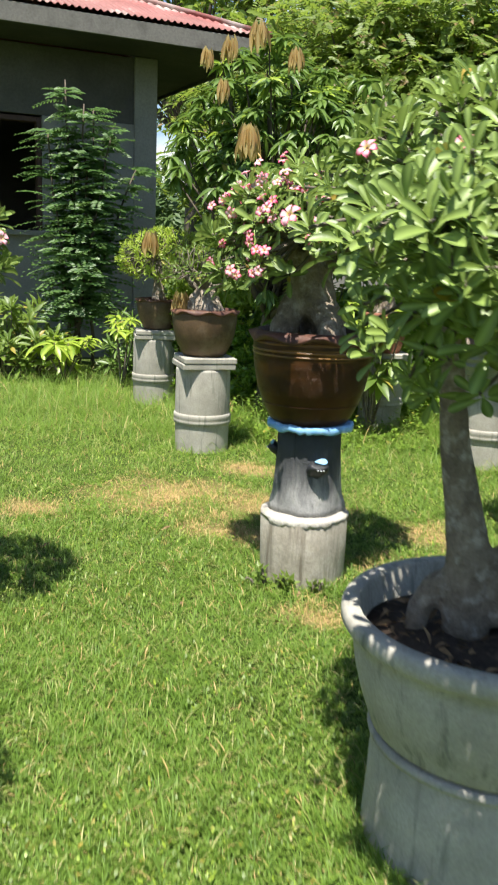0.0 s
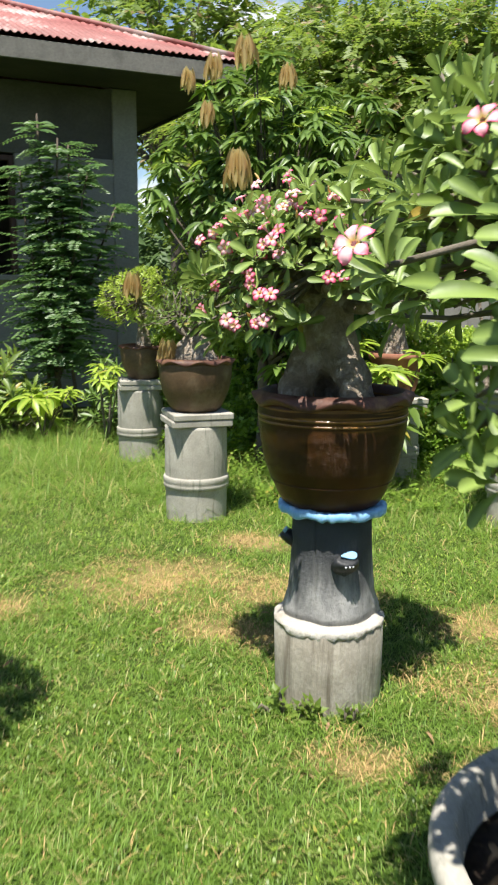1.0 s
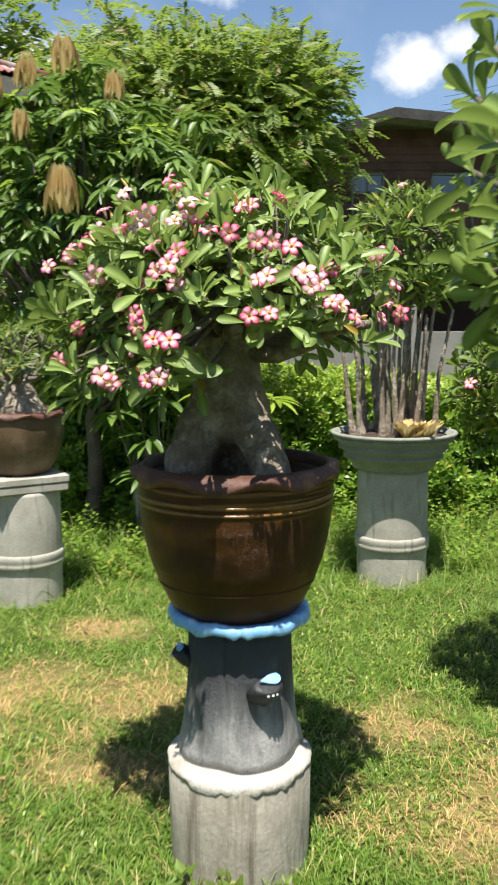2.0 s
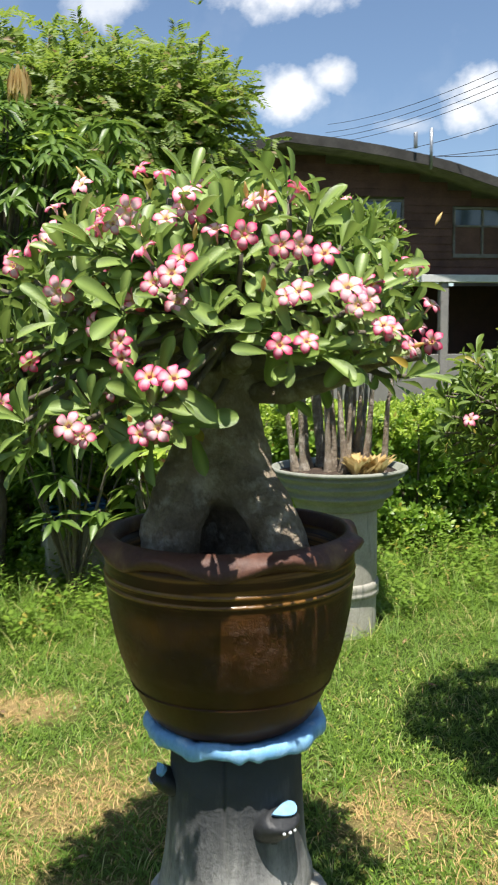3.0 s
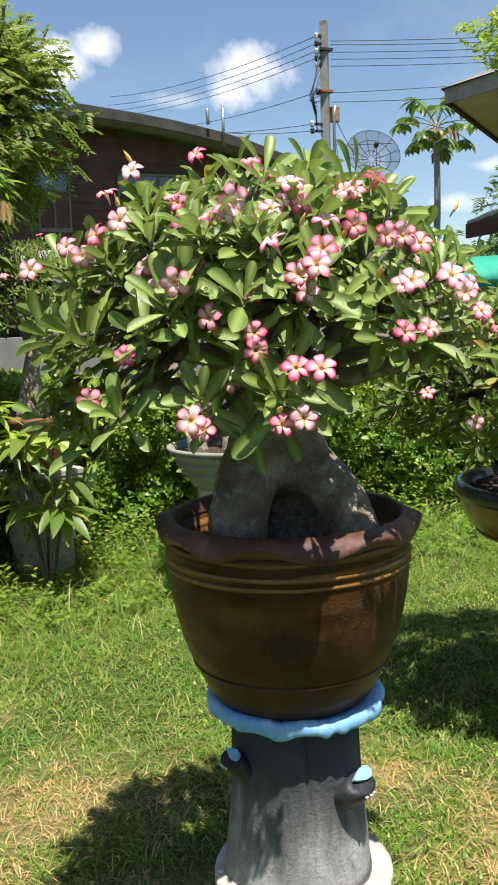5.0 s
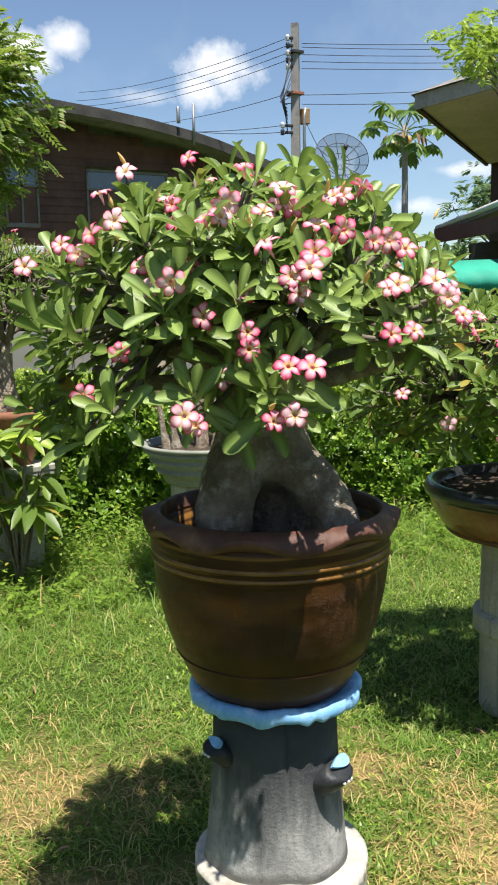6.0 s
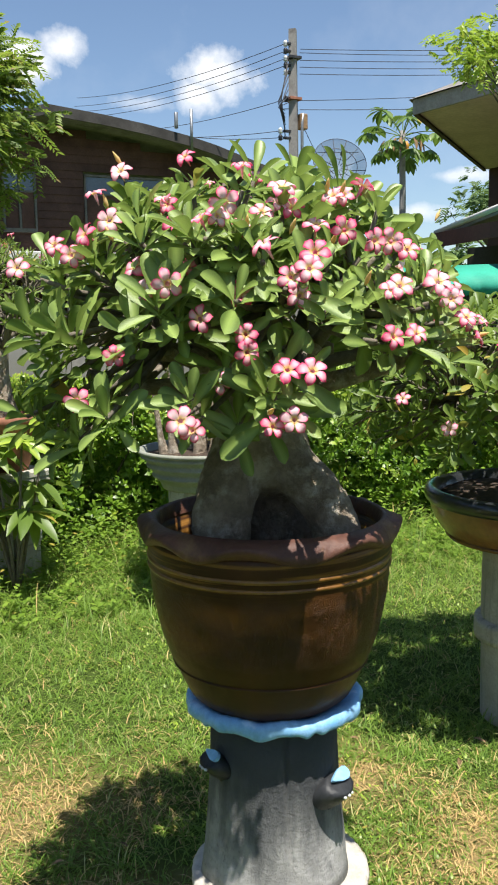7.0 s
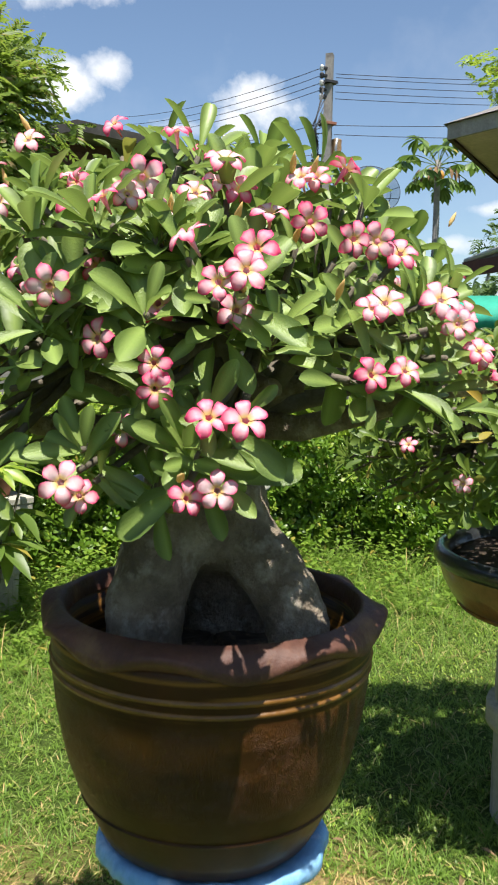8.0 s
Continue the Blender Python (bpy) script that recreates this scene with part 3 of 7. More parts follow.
def round_leaf(width=0.42, fold=0.22, droop=0.2):
    """A spoon-shaped leaf of length 1 with a rounded tip."""
    verts, faces = [], []
    steps = (0.0, 0.14, 0.32, 0.50, 0.68, 0.82, 0.92, 0.975, 1.0)
    for i, t in enumerate(steps):
        half = 0.5 * width * max(0.06, 1.45 * t ** 1.15 * math.sqrt(max(0.0, 1 - t ** 4.5)))
        z = -droop * t * t
        verts += [(-half, t, z + fold * half * 2), (0, t, z), (half, t, z + fold * half * 2)]
    for i in range(len(steps) - 1):
        a = 3 * i
        faces += [(a, a + 1, a + 4, a + 3), (a + 1, a + 2, a + 5, a + 4)]
    return np.array(verts), faces


LEAF_ADENIUM = round_leaf(0.355, 0.30, 0.24)
LEAF_NARROW = leaf_shape(0.24, 0.2, 0.15, 4, 0.6)
LEAF_MANGO = leaf_shape(0.30, 0.25, 0.38, 4, 0.45)
LEAF_BROAD = leaf_shape(0.31, 0.22, 0.40, 5, 0.5)
LEAF_LIMP = leaf_shape(0.27, 0.35, 0.0, 4, 0.5)
LEAF_OVAL = leaf_shape(0.5, 0.2, 0.15, 2, 0.5)
LEAF_DIAMOND = (np.array([(0, 0, 0), (-0.22, 0.5, 0.06), (0, 1, -0.08), (0.22, 0.5, 0.06)]), [(0, 2, 1), (0, 3, 2)])
LEAF_SIX = (np.array([(0, 0, 0), (-0.23, 0.32, 0.05), (0.23, 0.32, 0.05), (-0.21, 0.68, 0.02), (0.21, 0.68, 0.02), (0, 1, -0.10)]), [(0, 2, 1), (1, 2, 4, 3), (3, 4, 5)])


def flower_mesh(size=0.0305):
    """Five separate petals round a short trumpet; the petals carry their own across and along."""
    g, marks = Geo(), []
    for p in range(5):
        verts, faces = [], []
        for t, half in ((0.0, 0.11), (0.2, 0.19), (0.42, 0.29), (0.64, 0.335), (0.82, 0.285), (0.94, 0.16), (1.0, 0.03)):
            out = 0.13 + 0.87 * t
            lift = 0.34 * (1 - (1 - t) ** 2) - 0.42 * t * t * t
            for q in (-1, -0.5, 0, 0.5, 1):
                verts.append((q * half, out - 0.05 * abs(q) * t, lift + 0.07 * q * t + 0.07 * abs(q) * math.sin(5 * t + 1.7 * p)))
                marks.append((q, t))
        for i in range(6):
            for k in range(4):
                a = 5 * i + k
                faces.append((a, a + 1, a + 6, a + 5))
        ang = 2 * math.pi * p / 5 + 0.06 * math.sin(3 * p)
        turn = np.array([(math.cos(ang), -math.sin(ang), 0), (math.sin(ang), math.cos(ang), 0), (0, 0, 1)])
        g.add((verts, faces), 0, turn, scale=1.0 + 0.05 * math.sin(2.4 * p))
    throat = lathe([(0.05, -1.0), (0.09, -0.6), (0.14, -0.25), (0.17, 0.0), (0.18, 0.04)], 10)
    marks += [(0.6, 0.7 - 0.17 * (k // 10)) for k in range(50)]
    g.add((throat[0], throat[1][:-1]), 0)
    for v in g.v:
        v *= size
    me = g.mesh("flower", [M_PETAL])
    blade = me.uv_layers.new(name="blade")
    blade.data.foreach_set("uv", [c for f in g.f for k in f for c in marks[k]])
    return me


FLOWER = flower_mesh()
BUD = Geo().add(lathe([(0.001, 0.0), (0.004, 0.008), (0.0055, 0.02), (0.003, 0.032), (0.0005, 0.04)], 7)).mesh("flower_bud", [M_PETAL])


def put_flower(parent, place, axis, rng, size=1.0, mesh=None):
    ob = new("flower" if mesh is None else "flower_bud", FLOWER if mesh is None else mesh)
    ob.parent = parent
    z = unit(axis)
    x = unit(np.cross(z, rng.normal(0, 1, 3)))
    y = np.cross(z, x)
    m = Matrix([(x[i], y[i], z[i]) for i in range(3)]).to_4x4()
    ob.matrix_local = Matrix.Translation(tuple(place)) @ m @ Matrix.Diagonal((size, size, size, 1))
    return ob


def smooth_body(ob, voxel=0.008, passes=6):
    """Melts overlapping limbs into one skin."""
    mod = ob.modifiers.new("skin", "REMESH")
    mod.mode, mod.voxel_size, mod.use_smooth_shade = "VOXEL", voxel, True
    sm = ob.modifiers.new("soften", "SMOOTH")
    sm.iterations, sm.factor = passes, 0.5


def on_dome(az, el, centre, radii):
    """A point of an ellipsoid: az in degrees from -y towards +x, el above the waist."""
    a, e = radians(az), radians(el)
    d = np.array((math.sin(a) * math.cos(e), -math.cos(a) * math.cos(e), math.sin(e)))
    return np.asarray(centre) + d * np.asarray(radii), unit(d / np.asarray(radii))


def crown(rng, root, neck, centre, radii, tips, leaf_len, leaf, mat, limbs=9, low=-18.0, per=9, flowers=(), extra=0, stem=0.011, droop=0.0, loose=0, size=1.0, inner=0.25, skirt=(), hanging=(), spots=(), thin=None):
    """Limbs, twigs, rosettes of leaves and flowers of a small tree."""
    g = Geo()
    neck, centre, radii = np.asarray(neck, float), np.asarray(centre, float), np.asarray(radii, float)
    ends = []
    for i in range(limbs):
        az = 360 * i / limbs + rng.normal(0, 10)
        p, _ = on_dome(az, rng.uniform(0, 60), centre, radii * 0.55)
        pts = bend(neck + rng.normal(0, 0.008, 3), p, -0.03 - 0.02 * rng.random(), 5, 0.008, rng)
        g.add(tube(pts, np.linspace(stem * 2.0, stem, 6), 7))
        ends += [pts[3], pts[4], pts[5]]
    ends = np.array(ends)
    turns, places = [], []
    golden = 2.39996
    for i in range(tips + len(skirt) + len(hanging)):
        f = (min(i, tips - 1) + 0.5) / tips
        el = math.degrees(math.asin(math.sin(radians(low)) + (1 - math.sin(radians(low))) * f))
        az = math.degrees(golden * i) % 360
        if tips <= i < tips + len(skirt):
            az, el = skirt[i - tips]
        if thin and i < tips and rng.random() > thin(az, el):
            continue
        k = rng.uniform(0.80, 0.95) if rng.random() > inner else rng.uniform(0.5, 0.80)
        p, out = on_dome(az + rng.normal(0, 7), el + rng.normal(0, 6), centre, radii * k)
        if i >= tips + len(skirt):
            p, out = np.array(hanging[i - tips - len(skirt)]), unit(np.array(hanging[i - tips - len(skirt)]) - centre + np.array((0, 0, 0.25)))
        near = ends[np.argmin(((ends - p) ** 2).sum(1))]
        g.add(tube(bend(near, p, -0.015, 3), [stem * 0.75, stem * 0.6, stem * 0.5, stem * 0.4], 5))
        axis = unit(out + np.array((0, 0, 0.55 - droop)) + rng.normal(0, 0.22, 3))
        t, q = rosette(rng, p, axis, int(rng.integers(per - 2, per + 3)), leaf_len * rng.uniform(0.85, 1.12))
        turns += t
        places += q
    for p in spots:
        out = unit((np.asarray(p) - centre) / radii)
        p = np.asarray(p) - out * 0.035
        near = ends[np.argmin(((ends - p) ** 2).sum(1))]
        g.add(tube(bend(near, p, -0.015, 3), [stem * 0.75, stem * 0.6, stem * 0.5, stem * 0.4], 5))
        t, q = rosette(rng, p - out * 0.01, unit(out + np.array((0, 0, 0.3)) + rng.normal(0, 0.2, 3)), int(rng.integers(3, 7)), leaf_len * rng.uniform(0.8, 1.08), 40.0, 105.0)
        turns += t
        places += q
    tagged(part("twigwork", g, M_TWIG, root, "thin grey-brown twigs"), kind="stuff")
    turns, places = np.array(turns), np.array(places)
    order = np.argsort(places[:, 1] + 0.3 * places[:, 0])
    if loose:
        base = Geo().add(leaf).mesh("leaf", [mat])
        blade = base.uv_layers.new(name="blade")
        blade.data.foreach_set("uv", np.concatenate([np.asarray(leaf[0])[list(f)][:, :2] for f in leaf[1]]).ravel().astype(np.float32))
        for i in order[:loose]:
            ob = new("leaf", base)
            ob.parent = root
            ob.matrix_local = Matrix.Translation(tuple(places[i])) @ Matrix([tuple(r) for r in turns[i]]).to_4x4()
        order = order[loose:]
    tagged(scatter("foliage", leaf, turns[order], places[order], mat, root), kind="stuff")
    for p in spots:
        out = unit((np.asarray(p) - centre) / radii)
        axis = unit(out * 0.75 + np.array((-0.22, -0.5, 0.30)) + rng.normal(0, 0.42, 3))
        put_flower(root, np.asarray(p) + out * 0.010, axis, rng, size * rng.uniform(0.66, 0.92))
        if rng.random() < 0.25:
            put_flower(root, np.asarray(p) + rng.normal(0, 0.022, 3), unit(out + np.array((0, 0, 0.4)) + rng.normal(0, 0.4, 3)), rng, 0.8, BUD)
    for az, el in flowers:
        p, out = on_dome(az, el, centre, radii * rng.uniform(0.95, 1.01))
        axis = unit(out + np.array((-0.05, -0.25, 0.35)) + rng.normal(0, 0.38, 3))
        put_flower(root, p, axis, rng, size * rng.uniform(0.70, 0.98))
        if rng.random() < 0.22:
            put_flower(root, p - out * 0.035 + rng.normal(0, 0.014, 3), unit(out + rng.normal(0, 0.5, 3)), rng, 0.75, BUD)
    for i in range(extra):
        p, out = on_dome(rng.uniform(0, 360), rng.uniform(5, 75), centre, radii * 1.04)
        put_flower(root, p, unit(out + np.array((0, 0, 0.4)) + rng.normal(0, 0.25, 3)), rng, size * rng.uniform(0.7, 1.05))
        if i % 2:
            put_flower(root, p + rng.normal(0, 0.03, 3), unit(out + np.array((0, 0, 0.8))), rng, 0.75, BUD)


def hill(x, y):
    """The lawn's gentle unevenness."""
    fade = np.exp(-((x / 9.0) ** 2 + ((y - 4) / 9.0) ** 2))
    return fade * (0.010 * np.sin(2.1 * x + 0.7) * np.sin(1.7 * y) + 0.006 * np.sin(5.3 * x + 1.1 * y) + 0.005 * np.sin(6.1 * y - 2.0 * x))


# ---- ground and lawn ----
def spaced():
    inner = np.arange(-7, 7.01, 0.2)
    outer = np.array([8.5, 11, 15, 22, 35, 60, 110, 220, 500, 1200, 2600])
    return np.concatenate([-outer[::-1], inner, outer])


def build_ground():
    xs, ys = spaced(), spaced() + 4.0
    gx, gy = np.meshgrid(xs, ys)
    verts = np.stack([gx, gy, hill(gx, gy)], -1).reshape(-1, 3)
    n = len(xs)
    faces = [(j * n + i, j * n + i + 1, (j + 1) * n + i + 1, (j + 1) * n + i) for j in range(len(ys) - 1) for i in range(n - 1)]
    ob = part("ground", Geo().add((verts, faces)), M_GROUND)
    tagged(ob, "sunlit garden lawn with dry straw-coloured patches", "lawn", kind="structure")


STANDS = [(0.14, 3.39, 0.19), (1.05, 5.85, 0.2), (-0.9, 5.64, 0.2), (-1.81, 7.38, 0.19), (0.83, 1.75, 0.3), (1.6, 4.15, 0.2), (0.27, 6.95, 0.19)]


def dryness(x, y):
    d = np.zeros_like(x)
    for px, py, sx, sy in DRY:
        d = np.maximum(d, np.clip(1.15 + 0.45 * np.sin(9 * x + 3 * y) * np.sin(8 * y - 4 * x) + 0.35 * np.sin(23 * x + 5 * y) * np.sin(19 * y - 7 * x) - np.hypot((x - px) / sx, (y - py) / sy), 0, 1))
    return d


def build_grass():
    rng = np.random.default_rng(5)
    blade = (np.array([(-0.5, 0, 0), (0.5, 0, 0), (-0.44, 0.42, 0.06), (0.44, 0.42, 0.06), (-0.28, 0.76, 0.26), (0.28, 0.76, 0.26), (0, 0.96, 0.58)]), [(0, 1, 3, 2), (2, 3, 5, 4), (4, 5, 6)])
    tufts, each = 68000, 8
    y = 1.0 + 7.6 * rng.random(tufts) ** 1.12
    left = np.minimum(0.40 - 0.51 * (y + 0.24), -0.3)
    right = np.maximum(0.85 + 0.09 * (y + 0.24), -0.55 + 0.9 * (y - 1.82))
    wide = rng.random(tufts) < 0.20
    y = np.where(wide, -1.5 + 10.5 * rng.random(tufts), y)
    x = np.where(wide, -4.4 + 8.7 * rng.random(tufts), left - 0.3 + (right - left + 0.6) * (rng.random(tufts) + 0.10 * rng.normal(0, 1, tufts)))
    vigour = rng.random(tufts) ** 1.7
    x, y, vigour = np.repeat(x, each), np.repeat(y, each), np.repeat(vigour, each)
    n = len(x)
    spread = 0.008 + 0.016 * rng.random(n)
    phi = rng.random(n) * 2 * np.pi
    x, y = x + spread * np.cos(phi), y + spread * np.sin(phi)
    keep = (x > -4.6) & (x < 4.4)
    for sx, sy, r in STANDS:
        keep &= np.hypot(x - sx, y - sy) > r
    dry = dryness(x, y)
    clump = 0.5 + 0.5 * np.sin(3.1 * x + 1.7 * np.sin(2.3 * y)) * np.sin(2.7 * y + 1.3 * np.sin(3.3 * x))
    knots = 0.5 + 0.5 * np.sin(17 * x + 3 * np.sin(11 * y) + 4 * np.sin(1.3 * y)) * np.sin(15 * y + 3 * np.sin(13 * x) + 4 * np.sin(1.7 * x))
    keep &= rng.random(n) < (1.0 - 0.08 * dry) * (0.72 + 0.28 * clump) * (0.38 + 0.62 * knots)
    clump = 0.45 * clump + 0.75 * knots
    x, y, dry, clump, phi, vigour = x[keep], y[keep], dry[keep], clump[keep], phi[keep], vigour[keep]
    tall = np.clip((y - 5.2) / 1.4, 0, 1) * (0.5 + 2.4 * (vigour > 0.5))
    for sx, sy, r in STANDS:
        tall = np.maximum(tall, np.clip(1.5 - (np.hypot(x - sx, y - sy) - r) / 0.10, 0, 1) * 0.7)
    n = len(x)
    length = (0.024 + 0.024 * rng.random(n) + 0.050 * vigour ** 2 * rng.random(n) + 0.034 * clump * rng.random(n)) * (1 + 3.0 * tall * rng.random(n)) * (1 - 0.30 * dry)
    length *= np.where(rng.random(n) < 0.006, 2.2, 1.0)
    length = np.minimum(length, 0.05 + 0.20 * np.clip((y - 5.0) / 1.5, 0, 1) + 0.05 * rng.random(n))
    width = 0.0020 + 0.0030 * rng.random(n)
    phi = phi + 0.8 * np.sin(5.1 * x + 2 * np.sin(4.3 * y)) + rng.normal(0, 2.4, n)
    lean = radians(12) + radians(66) * rng.random(n) ** 0.75
    d = np.stack([np.cos(phi) * np.sin(lean), np.sin(phi) * np.sin(lean), np.cos(lean)], -1)
    side = np.stack([-np.sin(phi), np.cos(phi), np.zeros(n)], -1)
    nor = np.cross(side, d)
    turns = np.stack([side * width[:, None], d * length[:, None], nor * length[:, None]], -1)
    places = np.stack([x, y, hill(x, y) - 0.002], -1)
    turns[:, :, 0] *= (1 - 0.15 * dry)[:, None]
    speck = 0.5 + 0.5 * np.sin(31 * x + 4 * np.sin(17 * y)) * np.sin(29 * y + 4 * np.sin(19 * x))
    straw = rng.random(n) < 0.03 + dry * (0.28 + 0.62 * speck)
    ob = scatter("lawn_grass", blade, turns[~straw], places[~straw], M_GRASS)
    tagged(ob, "short green lawn grass with taller tufts", "grass", kind="stuff")
    ob = scatter("dry_grass", blade, turns[straw], places[straw], M_STRAW)
    tagged(ob, "dry straw-coloured grass in worn patches of the lawn", "grass", kind="stuff")
    # long dead straws lying flat
    n = 6500
    y, x = 2.3 + 4.2 * rng.random(n), -1.9 + 3.6 * rng.random(n)
    keep = rng.random(n) < 0.10 + 0.9 * dryness(x, y)
    for sx, sy, r in STANDS:
        keep &= np.hypot(x - sx, y - sy) > r + 0.05
    x, y = x[keep], y[keep]
    n = len(x)
    phi, length = rng.random(n) * 6.283, 0.05 + 0.09 * rng.random(n)
    d = np.stack([np.cos(phi), np.sin(phi), rng.normal(0.05, 0.10, n)], -1)
    side = np.stack([-np.sin(phi), np.cos(phi), np.zeros(n)], -1)
    turns = np.stack([side * 0.0012, d * length[:, None], np.cross(side, d) * length[:, None] * 0.4], -1)
    ob = scatter("fallen_straw", blade, turns, np.stack([x, y, hill(x, y) + 0.010 + 0.015 * rng.random(n)], -1), M_STRAW)
    tagged(ob, "loose dead straw lying on the worn lawn", "straw", kind="stuff")
    # broad-leaved weeds between the blades
    n = 75000
    y = 1.2 + 7.2 * rng.random(n) ** 1.2
    x = 0.1 + (rng.random(n) - 0.5) * 2 * (0.8 + 0.62 * (y - 0.6))
    keep = (rng.random(n) < 1 - 0.9 * dryness(x, y)) & (np.sin(4.1 * x + 2 * np.sin(3 * y)) * np.sin(3.7 * y) + 0.5 * np.sin(14 * x + 2 * np.sin(9 * y)) * np.sin(13 * y) > -0.1)
    for sx, sy, r in STANDS:
        keep &= np.hypot(x - sx, y - sy) > r
    x, y = x[keep], y[keep]
    n = len(x)
    phi, lean, size = rng.random(n) * 6.283, radians(50) + radians(35) * rng.random(n), 0.007 + 0.013 * rng.random(n)
    d = np.stack([np.cos(phi) * np.sin(lean), np.sin(phi) * np.sin(lean), np.cos(lean)], -1)
    side = np.stack([-np.sin(phi), np.cos(phi), np.zeros(n)], -1)
    turns = np.stack([side, d, np.cross(side, d)], -1) * size[:, None, None]
    places = np.stack([x, y, hill(x, y) + 0.008 + 0.020 * rng.random(n)], -1)
    pale = rng.random(n) < 0.15 + 0.6 * np.clip((y - 3.2) / 1.5, 0, 1)
    ob = scatter("lawn_weeds", LEAF_SIX, turns[~pale], places[~pale], M_LEAF_SMALL)
    tagged(ob, "small broad-leaved weeds among the grass", "weeds", kind="stuff")
    ob = scatter("lawn_clover", LEAF_SIX, turns[pale], places[pale], M_LEAF_LIME)
    tagged(ob, "low yellow-green clover among the grass", "clover", kind="stuff")
    # taller weeds along the foot of the hedge
    n = 1500
    x = -1.2 + 5.2 * rng.random(n)
    y = 7.2 - np.clip(x - 2.2, 0, 3) * 0.42 - 1.3 * rng.random(n) ** 1.6
    turns, places = [], []
    for px, py in zip(x, y):
        high = 0.06 + 0.22 * rng.random() * np.clip(1.4 - (7.2 - py), 0.25, 1.0)
        a = 6.28 * rng.random()
        for k in range(9):
            up = (k + 1) / 9
            b = a + 2.4 * k
            turns.append(frame_of((math.cos(b), math.sin(b), 0.35), (0, 0, 1)) * rng.uniform(0.025, 0.055))
            places.append((px + 0.05 * up * math.cos(a), py + 0.05 * up * math.sin(a), hill(px, py) + high * up))
    keep = [i for i, q in enumerate(places) if all(math.hypot(q[0] - sx, q[1] - sy) > r + 0.03 for sx, sy, r in STANDS)]
    ob = scatter("hedge_weeds", LEAF_SIX, np.array(turns)[keep], np.array(places)[keep], M_LEAF_WEED)
    tagged(ob, "lush leafy weeds along the foot of the hedge", "weeds", kind="stuff")
    # fallen leaves
    n = 46
    y, x = 2.4 + 3.6 * rng.random(n), -1.2 + 3.0 * rng.random(n)
    phi, size = rng.random(n) * 6.283, 0.03 + 0.03 * rng.random(n)
    turns = [frame_of((math.cos(p), math.sin(p), 0.1), (rng.normal(0, 0.3), rng.normal(0, 0.3), 1)) * s for p, s in zip(phi, size)]
    ob = scatter("fallen_leaves", LEAF_MANGO, turns, np.stack([x, y, hill(x, y) + 0.022], -1), M_LITTER)
    tagged(ob, "dry brown leaves fallen on the lawn", "fallen leaves", kind="stuff")


